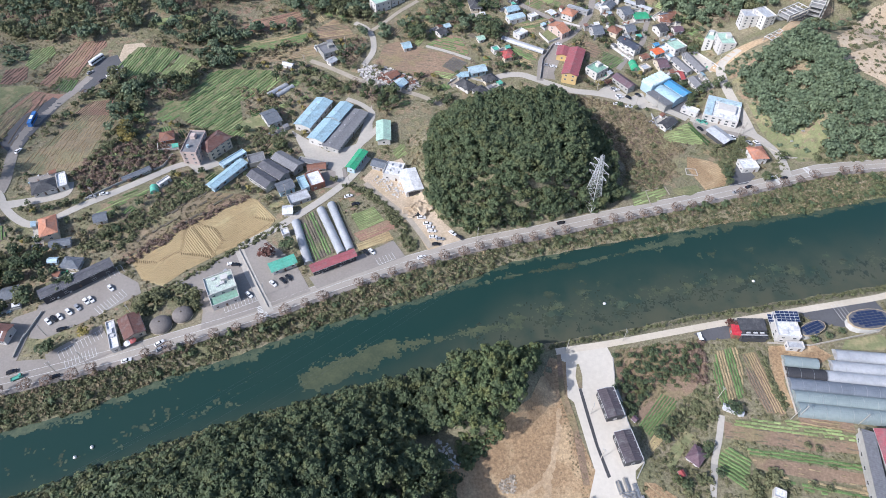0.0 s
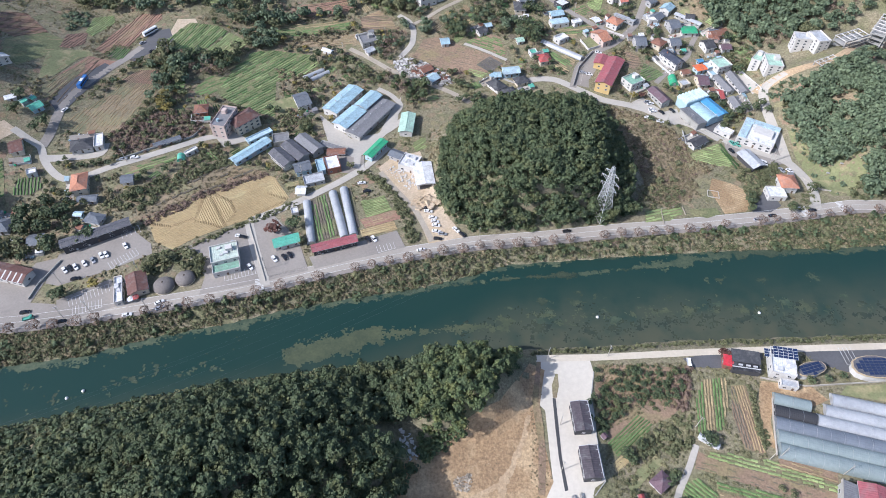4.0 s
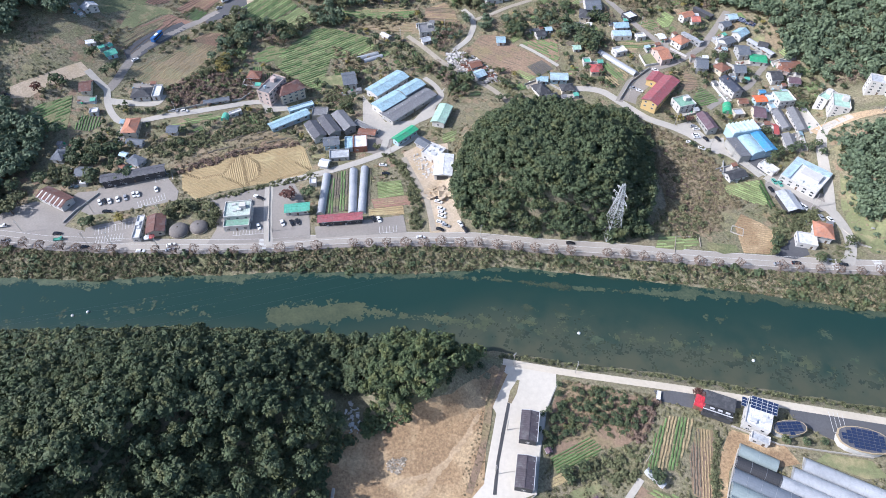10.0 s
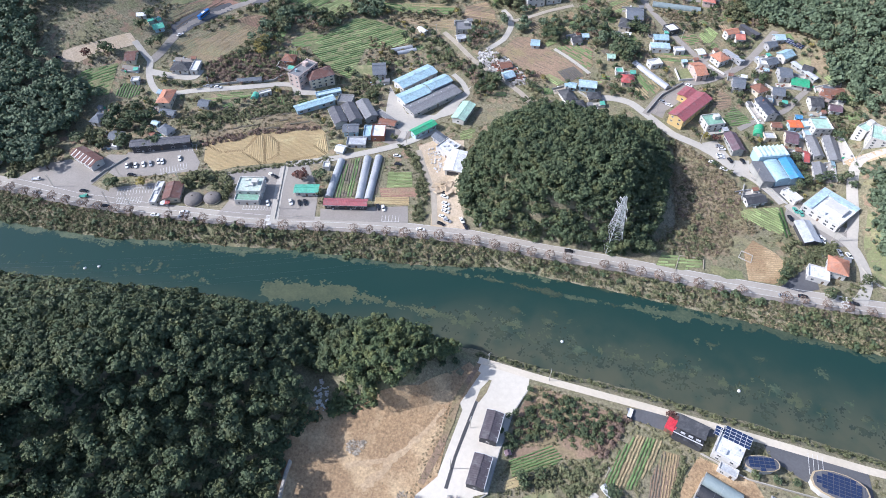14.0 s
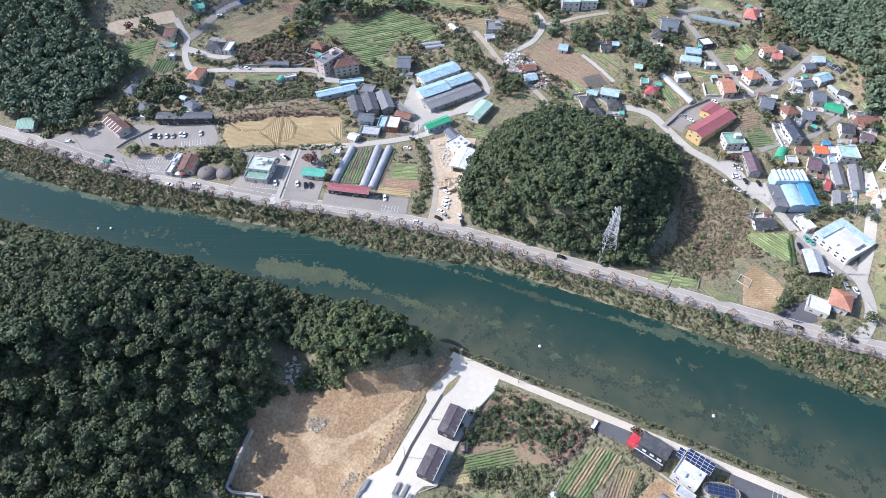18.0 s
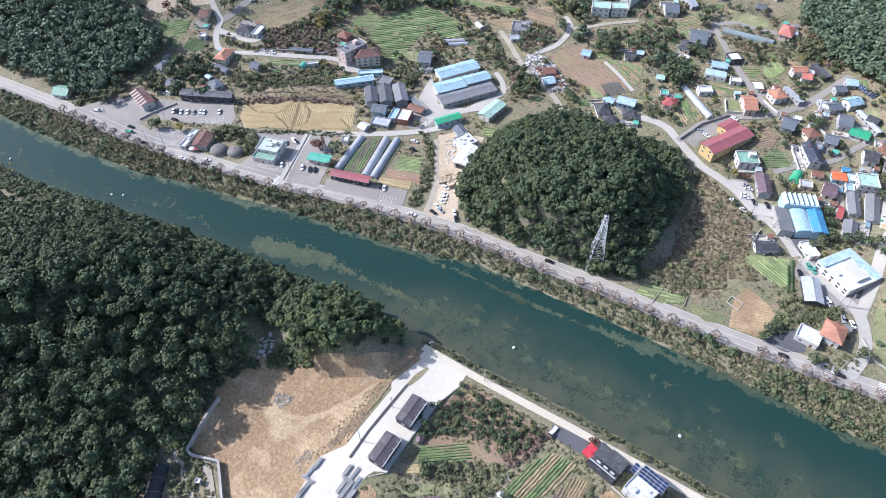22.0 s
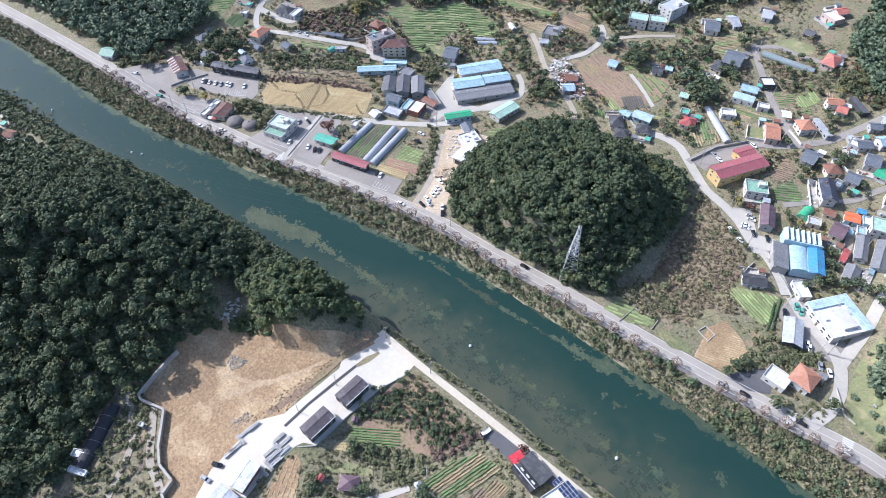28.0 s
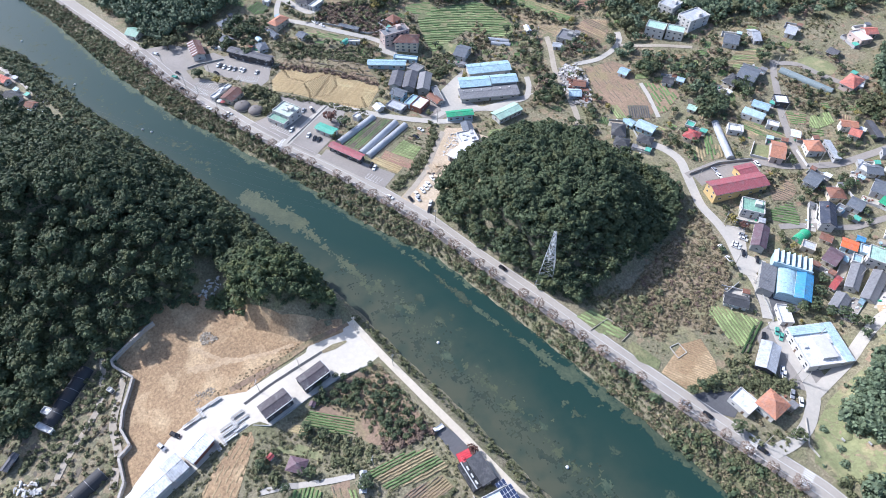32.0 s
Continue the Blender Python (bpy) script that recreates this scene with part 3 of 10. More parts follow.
NEAR_CROWNS = [crown_shape(k, 270, 0.118, 6, 0.9, 0.55, 9) for k in range(7)]
FAR_CROWNS = [crown_shape(20 + k, 110, 0.18, 6, 0.9, 0.52, 5) for k in range(6)]
BUSHES = [crown_shape(40 + k, 44, 0.24, 5, 0.75, 0.4) for k in range(6)]
TUFTS = [crown_shape(50 + k, 20, 0.34, 4, 0.75, 0) for k in range(6)]
TWIGGY = [crown_shape(60 + k, 60, 0.13, 6, 0.9, 0) for k in range(4)]
# the stretch of the valley that lies open to view, with a margin
SEEN = [(-375, 28), (-440, 190), (-440, 270), (-425, 340), (-365, 478), (-120, 500), (-20, 610), (40, 600), (150, 560), (240, 510), (330, 485), (370, 470), (250, 225), (185, 70), (100, -24), (-30, -34), (-65, -24), (-115, -2)]


def fill(poly, gap, seed, keep=1.0, skip=()):
    """Points strewn over a polygon about gap apart."""
    r = random.Random(seed)
    out = []
    x0, x1 = min(p[0] for p in poly), max(p[0] for p in poly)
    y0, y1 = min(p[1] for p in poly), max(p[1] for p in poly)
    row, y = 0, y0
    while y <= y1:
        x = x0 + (row % 2) * gap / 2
        while x <= x1:
            px, py = x + r.uniform(-0.38, 0.38) * gap, y + r.uniform(-0.38, 0.38) * gap
            if r.random() <= keep and inside(px, py, poly) and inside(px, py, SEEN) and not any(inside(px, py, s) for s in skip):
                out.append((px, py))
            x += gap
        y += gap * 0.87
        row += 1
    return out


def forest(name, label, poly, gap, rad, trunk, shapes, material, seed, skip=(), uneven=0.0):
    """A wood of many crowns; a grove has olive, browning and bare trees among the green ones."""
    r = random.Random(seed)
    spots, olive, bare = [], [], []
    for x, y in fill(poly, gap, seed, 0.97 if name == "forest" else 0.85, skip):
        if name == "grove" and not free(x, y):
            continue
        k = r.uniform(0.72, 1.22) * (1 + 0.25 * noise.noise((x * 0.04, y * 0.04, seed)))
        turn = noise.noise((x * 0.045, y * 0.045, 31)) + r.uniform(-0.35, 0.35) if name == "grove" else 0
        if name == "grove":
            k *= r.uniform(0.6, 1.0)
        (olive if turn > 0.16 else bare if turn < -0.42 else spots).append((x, y, land(x, y) + trunk * r.uniform(0.8, 1.15) * (0.6 + 0.4 * k) + uneven * r.uniform(-1, 1), rad * k, rad * k * r.uniform(0.85, 1.2)))
    tagged(new(name, scatter_mesh(name, shapes, spots, material, seed)), label, "forest", kind="stuff")
    if olive:
        tagged(new(name, scatter_mesh(name, shapes, olive, BUSH, seed)), "olive browning trees mixed into the grove", "forest", kind="stuff")
    if bare:
        tagged(new(name, scatter_mesh(name, TWIGGY, bare, TWIG, seed)), "thin bare trees mixed into the grove", "forest", kind="stuff")


def brush(name, label, poly, gap, rad, material, seed, keep=0.9, shapes=None, skip=()):
    r = random.Random(seed)
    spots = []
    for x, y in fill(poly, gap, seed, keep, skip):
        k = rad * r.uniform(0.55, 1.35)
        spots.append((x, y, land(x, y) + k * 0.35, k, k * r.uniform(0.7, 1.1)))
    tagged(new(name, scatter_mesh(name, shapes or BUSHES, spots, material, seed)), label, "shrubs", kind="stuff")


TREES = {}


def tree(x, y, rad, high, leafy="leaf", label="", z=None, group=""):
    """A lone tree: tapered trunk with limbs, and a crown of leaf sprays. Kinds are built once and then copied."""
    r = random.Random(round(x * 7 + y * 13))
    key = (leafy, r.randrange(3))
    mats = {"leaf": LEAF, "bush": BUSH, "red": REDLEAF, "yellow": YELLEAF, "twig": TWIG}
    names = {"leaf": "green leafy tree with a dense rounded crown", "bush": "olive-green leafy tree with a loose crown", "red": "tree with dark reddish autumn leaves",
             "yellow": "tree with yellowing autumn leaves", "twig": "thin tree with nearly bare branches"}
    z = land(x, y) if z is None else z
    m = pose(x, y, z - 0.1, 0, 0, r.uniform(0, 360))
    if key not in TREES:
        base = new("tree")
        base.empty_display_size = 0.5
        tr = [tube((0, 0, 0), (0.03, 0.02, 0.62), 0.045, 7, 0.025)]
        for k in range(5):
            a = k * 1.26 + r.random()
            tr.append(tube((0.02, 0.01, 0.3 + 0.06 * k), (0.3 * math.cos(a), 0.3 * math.sin(a), 0.6 + 0.05 * k), 0.02, 5, 0.006))
        part("trunk", mesh("trunk", *join(*tr), BARK), base)
        shape = crown_shape(80 + len(TREES), 240, 0.115, 6, 0.9, 0.5, 8) if leafy != "twig" else crown_shape(80 + len(TREES), 320, 0.075, 8, 0.9, 0)
        part("crown", scatter_mesh("crown", [shape], [(0, 0, 0.62, 0.5, 0.42)], mats[leafy], 3), base)
        tagged(base, names[leafy], "tree")
        TREES[key] = base
        ob = base
        ob.matrix_basis = m @ Matrix.Diagonal((rad * 2, rad * 2, high, 1))
    else:
        ob = copy_thing(TREES[key], m)
        ob.matrix_basis = m @ Matrix.Diagonal((rad * 2, rad * 2, high, 1))
    return tagged(ob, label, group=group)


# ---- buildings ----
WINDOWS = {}


def window(parent, x, y, z, turn, w=1.5, h=1.3):
    key = (w, h)
    if key not in WINDOWS:
        f = join(box(-w / 2, w / 2, -0.06, 0.08, -h / 2, -h / 2 + 0.1), box(-w / 2, w / 2, -0.06, 0.08, h / 2 - 0.1, h / 2), box(-w / 2, -w / 2 + 0.09, -0.06, 0.08, -h / 2 + 0.1, h / 2 - 0.1),
                 box(w / 2 - 0.09, w / 2, -0.06, 0.08, -h / 2 + 0.1, h / 2 - 0.1), box(-0.04, 0.04, -0.06, 0.07, -h / 2 + 0.1, h / 2 - 0.1))
        WINDOWS[key] = (mesh("window", *f, FRAME), mesh("pane", *box(-w / 2 + 0.05, w / 2 - 0.05, -0.05, 0.03, -h / 2 + 0.05, h / 2 - 0.05), GLASS))
    fm, pm = WINDOWS[key]
    ob = part("window", fm, parent, m=pose(x, y, z, 0, 0, turn))
    part("pane", pm, ob)


def gable_roof(w, d, rise, over=0.0, thick=0.18):
    a, b = w / 2 + over, d / 2 + over
    low = -rise * over / (d / 2)
    sec = [(-b, low), (0, rise), (b, low), (b, low - thick), (0, rise - thick), (-b, low - thick)]
    v = [(x, y, z) for x in (-a, a) for y, z in sec]
    f = [(k, k + 6, (k + 1) % 6 + 6, (k + 1) % 6) for k in range(6)] + [(0, 1, 4, 5), (1, 2, 3, 4), (11, 10, 7, 6), (10, 9, 8, 7)]
    return v, f


def hip_roof(w, d, rise, thick=0.2):
    a, b = w / 2, d / 2
    r = max(0.0, a - b * 0.95)
    v = [(-a, -b, 0), (a, -b, 0), (a, b, 0), (-a, b, 0), (-r, 0, rise), (r, 0, rise), (-a, -b, -thick), (a, -b, -thick), (a, b, -thick), (-a, b, -thick)]
    return v, [(0, 1, 5, 4), (1, 2, 5), (2, 3, 4, 5), (3, 0, 4), (0, 6, 7, 1), (1, 7, 8, 2), (2, 8, 9, 3), (3, 9, 6, 0), (9, 8, 7, 6)]


def arch_roof(w, d, rise, n=9, thick=0.12, base=0.0):
    a = w / 2
    sec = [(-d / 2 * math.cos(math.pi * k / n), base + rise * math.sin(math.pi * k / n)) for k in range(n + 1)]
    v = [(x, y, z) for x in (-a, a) for y, z in sec]
    m = n + 1
    f = [(k, k + m, k + m + 1, k + 1) for k in range(n)] + [tuple(range(m)), tuple(range(2 * m - 1, m - 1, -1)), (0, m - 1, 2 * m - 1, m)]
    return v, f


HOMES = []


def house(kind, label, x, y, turn, w, d, h, roof="gable", tone="slate", wall="white", rise=None, storeys=1, windows=True, sink=1.5, over=0.75, extras=()):
    """One building: walls, roof, door, windows. w runs along the ridge; w and d are taken at the eaves."""
    base = new(kind)
    base.empty_display_size = 1
    z = min(land(x, y), land(x + 2, y), land(x - 2, y))
    take_box(x, y, turn, w, d)
    if kind == "house":
        HOMES.append((x, y, turn, w, d))
    base.matrix_basis = pose(x, y, z, 0, 0, turn)
    category = {"warehouse": "warehouse", "shed": "shed", "apartment_building": "building", "restaurant": "restaurant", "canopy": "canopy"}.get(kind, "house")
    tagged(base, label, category)
    o = over if roof in ("gable", "hip") else 0.0
    a, b = max(0.8, w / 2 - o), max(0.8, d / 2 - o)
    rise = rise if rise is not None else min(2.6, d * 0.22)
    ob_roof = None
    if kind == "canopy":
        for sx in (-1, 1):
            for sy in (-1, 1):
                part("post", mesh("post", *tube((sx * (a - 0.2), sy * (b - 0.2), -0.2), (sx * (a - 0.2), sy * (b - 0.2), h), 0.08), STEEL), base)
        part("roof", mesh("roof", *gable_roof(w, d, min(rise, 0.8)), ROOF[tone]), base, m=pose(0, 0, h))
        return base
    body = box(-a, a, -b, b, -sink, h)
    if roof == "gable":
        g = [(-a, -b, h), (a, -b, h), (a, b, h), (-a, b, h), (-a, 0, h + rise * b / (d / 2) - 0.1), (a, 0, h + rise * b / (d / 2) - 0.1)]
        body = join(body, (g, [(0, 3, 4), (1, 5, 2), (0, 4, 5, 1), (3, 2, 5, 4)]))
        ob_roof = gable_roof(w, d, rise)
    elif roof == "hip":
        ob_roof = hip_roof(w, d, rise)
    elif roof == "arch":
        ob_roof = arch_roof(w, d, rise, base=0.02)
    elif roof == "flat":
        ob_roof = box(-a + 0.25, a - 0.25, -b + 0.25, b - 0.25, 0.0, 0.12)
    elif roof == "mono":
        v, f = box(-w / 2 - 0.3, w / 2 + 0.3, -d / 2 - 0.3, d / 2 + 0.3, 0.02, 0.25)
        ob_roof = ([(p, q, s + (q + d / 2) / d * rise) for p, q, s in v], f)
    wall_ob = part("wall", mesh("wall", *body, WALL[wall]), base)
    roof_ob = part("roof", mesh("roof", *ob_roof, ROOF[tone]), base, m=pose(0, 0, h))
    if roof in ("gable", "hip"):
        rl = w / 2 if roof == "gable" else max(0.2, w / 2 - d / 2 * 0.95)
        part("ridge_cap", mesh("ridge_cap", *box(-rl, rl, -0.16, 0.16, rise - 0.06, rise + 0.09), ROOF[tone]), roof_ob)
        for s in (-1, 1):
            part("gutter", mesh("gutter", *box(-w / 2, w / 2, s * d / 2 - 0.07, s * d / 2 + 0.07, -0.3, -0.17), FRAME), roof_ob)
    if roof == "flat":
        for sx, sy, l in ((0, -1, a), (0, 1, a), (-1, 0, b), (1, 0, b)):
            pb = box(-a, a, sy * b - 0.13, sy * b + 0.13, -0.05, 0.75) if sy else box(sx * a - 0.13, sx * a + 0.13, -b + 0.13, b - 0.13, -0.05, 0.75)
            part("parapet", mesh("parapet", *pb, WALL[wall]), base, m=pose(0, 0, h))
    if windows:
        per = h / storeys
        r = random.Random(round(x * 3 + y * 5))
        for s in range(storeys):
            zc = s * per + min(per * 0.58, 1.75)
            for side in (-1, 1):
                n = max(1, min(5, int(a * 2 / 3.4)))
                for k in range(n):
                    if s == 0 and side == -1 and k == n // 2:
                        part("door", mesh("door", *box(-0.5, 0.5, -0.06, 0.06, 0, min(2.05, h - 0.4)), DOOR), base, m=pose((k - (n - 1) / 2) * 2 * a / n, -b, 0.02))
                        continue
                    window(base, (k - (n - 1) / 2) * 2 * a / n, side * b, zc, 180 if side < 0 else 0, 1.8 if w > 14 else 1.4, 1.2)
                n = max(1, min(2, int(b * 2 / 4)))
                for k in range(n):
                    window(base, side * a, (k - (n - 1) / 2) * 2 * b / n, zc, 90 * -side, 1.4, 1.2)
    r = random.Random(round(x * 11 + y * 17))
    for e in extras:
        if e == "stair_box":
            part("stair_box", mesh("stair_box", *box(-1.6, 1.6, -1.4, 1.4, 0, 2.3), WALL[wall]), base, m=pose(a * 0.4, b * 0.2, h))
        elif e == "tank":
            part("water_tank", mesh("water_tank", *tube((0, 0, 0), (0, 0, 1.6), 0.9, 12), ROOF["lightblue"]), base, m=pose(-a * 0.5, b * 0.3, h + 0.1))
        elif e == "chimney":
            part("chimney", mesh("chimney", *box(-0.35, 0.35, -0.35, 0.35, -0.6, 1.0), WALL["brick"]), base, m=pose(a * 0.5, b * 0.3, h + rise * 0.7))
        elif e == "vents":
            for k in range(int(w / 6)):
                part("roof_vent", mesh("roof_vent", *join(tube((0, 0, -0.4), (0, 0, 0.5), 0.28, 8), tube((0, 0, 0.5), (0, 0, 0.75), 0.45, 8, 0.1)), STEEL), roof_ob, m=pose(-w / 2 + 3 + 6 * k, d * 0.12, rise * 0.75))
        elif e == "portal":
            # Dark panel for the open end; shade inside is put into its colour.
            part("doorway", mesh("doorway", *box(-0.05, 0.05, -b * 0.7, b * 0.7, 0.0, h * 0.72), WALL["dark"]), base, m=pose(-a - 0.03, 0, 0))
        elif e == "shutters":
            for k in range(3):
                part("shutter_door", mesh("shutter_door", *box(-1.7, 1.7, -0.06, 0.06, 0, h * 0.7), FRAME), base, m=pose((k - 1) * a * 0.6, -b - 0.02, 0))
        elif e == "red_base":
            part("plinth", mesh("plinth", *box(-a - 0.06, a + 0.06, -b - 0.06, b + 0.06, -sink, 1.1), WALL["brick"]), base)
        elif e == "ac":
            for k in range(2):
                part("air_conditioner", mesh("air_conditioner", *box(-0.45, 0.45, -0.2, 0.2, 0, 0.8), FRAME), base, m=pose(a * r.uniform(-0.7, 0.7), -b - 0.25, 0.3))
        elif e == "roof_units":
            for k in range(5):
                s = r.uniform(0.6, 1.5)
                part("roof_unit", mesh("roof_unit", *box(-s, s, -s * 0.7, s * 0.7, 0.1, s * 0.9), FRAME), base, m=pose(a * r.uniform(-0.75, 0.75), b * r.uniform(-0.7, 0.7), h))
        elif e == "blue_coping":
            part("roof_band", mesh("roof_band", *box(-a, a, b - 4.2, b - 0.2, 0.13, 0.9), ROOF["sky"]), base, "pale blue metal roof band", m=pose(0, 0, h))
            part("roof_band", mesh("roof_band", *box(-a + 0.2, -a + 4.6, -b + 0.2, b - 4.3, 0.13, 0.9), ROOF["sky"]), base, "pale blue metal roof band", m=pose(0, 0, h))
            part("roof_block", mesh("roof_block", *box(-a * 0.3, a * 0.75, -b * 0.3, b * 0.35, 0.13, 1.8), WALL["white"]), base, m=pose(0, 0, h))
    return base


def tunnel(label, x0, y0, x1, y1, width, film=None, high=None):
    """A plastic greenhouse: arched skin, end frames and hoops."""
    film = film or FILM
    l, turn = math.hypot(x1 - x0, y1 - y0), math.degrees(math.atan2(y1 - y0, x1 - x0))
    x, y = (x0 + x1) / 2, (y0 + y1) / 2
    high = high or width * 0.5
    base = new("greenhouse")
    take_box(x, y, turn, l, width)
    base.matrix_basis = pose(x, y, land(x, y) - 0.1, 0, 0, turn)
    tagged(base, label, "greenhouse", group="plastic greenhouses")
    v, f = arch_roof(l, width, high, 12)
    part("skin", mesh("skin", v, f, film, smooth_shade=False), base)
    hoop = []
    for k in range(12):
        a0, a1 = math.pi * k / 12, math.pi * (k + 1) / 12
        hoop.append(tube((0, -width / 2 * math.cos(a0) * 1.01, high * math.sin(a0) * 1.01), (0, -width / 2 * math.cos(a1) * 1.01, high * math.sin(a1) * 1.01), 0.05, 4))
    hm = mesh("hoop", *join(*hoop), STEEL)
    n = min(12, max(2, int(l / 5)))
    for k in range(n + 1):
        part("hoop", hm, base, m=pose(-l / 2 + l * k / n, 0, 0))
    for s in (-1, 1):
        part("end_door", mesh("end_door", *box(-0.04, 0.04, -0.7, 0.7, 0, min(1.9, high * 0.8)), STEEL), base, m=pose(s * (l / 2 + 0.03), 0, 0))
    return base


# ---- vehicles ----
CARS = {}
CAR_PAINT = {"white": mat("car_white", (0.75, 0.75, 0.75), (0.65, 0.65, 0.65), rough=0.25, bump=0, mix=0.2), "black": mat("car_black", (0.02, 0.02, 0.024), (0.03, 0.03, 0.03), rough=0.2, bump=0, mix=0.2),
             "silver": mat("car_silver", (0.42, 0.43, 0.45), (0.36, 0.37, 0.38), rough=0.3, metal=0.4, bump=0, mix=0.2), "red": mat("car_red", (0.4, 0.03, 0.03), (0.3, 0.03, 0.03), rough=0.25, bump=0, mix=0.2),
             "blue": mat("car_blue", (0.05, 0.16, 0.42), (0.04, 0.12, 0.3), rough=0.25, bump=0, mix=0.2), "green": mat("car_green", (0.10, 0.36, 0.28), (0.08, 0.28, 0.2), rough=0.3, bump=0, mix=0.2)}
LAMP = mat("lamp_glass", (0.7, 0.7, 0.66), (0.6, 0.6, 0.6), rough=0.1, bump=0)
TAIL = mat("tail_glass", (0.4, 0.02, 0.02), (0.3, 0.02, 0.02), rough=0.15, bump=0)


def loft(sections, close=True):
    n = len(sections[0])
    v = [p for s in sections for p in s]
    f = [(k * n + i, k * n + (i + 1) % n, (k + 1) * n + (i + 1) % n, (k + 1) * n + i) for k in range(len(sections) - 1) for i in range(n)]
    if close:
        f += [tuple(range(n))[::-1], tuple(range(len(v) - n, len(v)))]
    return v, f


def wheels(base, xs, half, r=0.32):
    tm = mesh("tyre", *tube((0, -0.11, 0), (0, 0.11, 0), r, 12), TYRE)
    rm = mesh("rim", *tube((0, -0.125, 0), (0, 0.125, 0), r * 0.6, 10), STEEL)
    for x in xs:
        for s in (-1, 1):
            wh = part("wheel", tm, base, m=pose(x, s * half, r))
            part("rim", rm, wh)


def car(x, y, turn, paint="white", kind="car"):
    key = (paint, kind)
    z = land(x, y) + 0.14
    m = pose(x, y, z, 0, 0, turn)
    if key in CARS:
        return copy_thing(CARS[key], m)
    base = new({"car": "car", "truck": "small_truck", "bus": "bus"}[kind])
    P = CAR_PAINT[paint]
    if kind == "car":
        sec = [[(sx * l, -0.82 * k, 0.32), (sx * l, 0.82 * k, 0.32), (sx * l, 0.88 * k, zz - 0.12), (sx * l, 0.7 * k, zz), (sx * l, -0.7 * k, zz), (sx * l, -0.88 * k, zz - 0.12)]
               for sx, l, k, zz in ((-1, 2.25, 0.9, 0.86), (-1, 2.0, 1, 0.98), (-1, 0.6, 1, 0.98), (1, 0.7, 1, 0.95), (1, 1.9, 0.98, 0.82), (1, 2.25, 0.88, 0.7))]
        part("body", mesh("body", *loft(sec), P), base)
        cab = [[(q, -0.72, 0.95), (q, 0.72, 0.95), (q2, 0.6, 1.4), (q2, -0.6, 1.4)] for q, q2 in ((-1.7, -1.25), (1.0, 0.35))]
        part("window_band", mesh("window_band", *loft(cab), GLASS), base)
        part("roof", mesh("roof", *join(box(-1.28, 0.4, -0.6, 0.6, 1.39, 1.45)), P), base)
        wheels(base, (-1.35, 1.4), 0.8)
        for s in (-1, 1):
            part("headlight", mesh("headlight", *box(2.12, 2.27, s * 0.58 - 0.15, s * 0.58 + 0.15, 0.58, 0.72), LAMP), base)
            part("tail_light", mesh("tail_light", *box(-2.28, -2.16, s * 0.6 - 0.15, s * 0.6 + 0.15, 0.66, 0.82), TAIL), base)
    elif kind == "truck":
        part("cab", mesh("cab", *loft([[(1.0, -0.8, 0.4), (1.0, 0.8, 0.4), (1.0, 0.75, 1.9), (1.0, -0.75, 1.9)], [(2.3, -0.8, 0.4), (2.3, 0.8, 0.4), (1.9, 0.72, 1.9), (1.9, -0.72, 1.9)]]), P), base)
        part("windscreen", mesh("windscreen", *loft([[(2.27, -0.7, 1.05), (2.27, 0.7, 1.05), (2.0, 0.66, 1.75), (2.0, -0.66, 1.75)], [(2.31, -0.7, 1.05), (2.31, 0.7, 1.05), (2.04, 0.66, 1.75), (2.04, -0.66, 1.75)]]), GLASS), base)
        part("bed", mesh("bed", *join(box(-2.5, 0.9, -0.85, 0.85, 0.6, 0.72), box(-2.5, 0.9, -0.85, -0.8, 0.72, 1.05), box(-2.5, 0.9, 0.8, 0.85, 0.72, 1.05), box(-2.5, -2.45, -0.8, 0.8, 0.72, 1.05)), P), base)
        wheels(base, (-1.6, 1.6), 0.75)
    else:
        part("body", mesh("body", *loft([[(q, -1.2 * k, 0.45), (q, 1.2 * k, 0.45), (q, 1.2 * k, 2.9), (q, 1.0 * k, 3.15), (q, -1.0 * k, 3.15), (q, -1.2 * k, 2.9)] for q, k in ((-5.4, 0.94), (-5.1, 1), (5.1, 1), (5.4, 0.94))]), P), base)
        part("window_band", mesh("window_band", *box(-5.0, 5.1, -1.22, 1.22, 1.6, 2.5), GLASS), base)
        part("roof_hatch", mesh("roof_hatch", *box(-1.6, 1.6, -0.8, 0.8, 3.14, 3.35), CAR_PAINT["white"]), base)
        wheels(base, (-3.3, 3.5), 1.1, 0.48)
    base.matrix_basis = m
    label = {"car": paint + " car standing on the ground", "truck": paint + " small truck with an open bed", "bus": paint + " coach with a dark window band"}[kind]
    tagged(base, label, {"car": "car", "truck": "truck", "bus": "bus"}[kind], group="parked vehicles")
    CARS[key] = base
    return base


# ---- surfaces and fields ----
LIFT = [0]


def surface(name, label, category, poly, material, lift=0.12, kind="structure"):
    LIFT[0] += 1
    take(poly)
    return tagged(new(name, drape(name, poly, material, lift + (LIFT[0] % 13) * 0.006)), label, category, kind=kind)


def track(name, label, line, width, material, lift=0.2):
    LIFT[0] += 1
    take_line(line, width)
    return tagged(new(name, strip_mesh(name, line, width, material, lift + 0.04 + (LIFT[0] % 13) * 0.006)), label, "road", kind="structure")


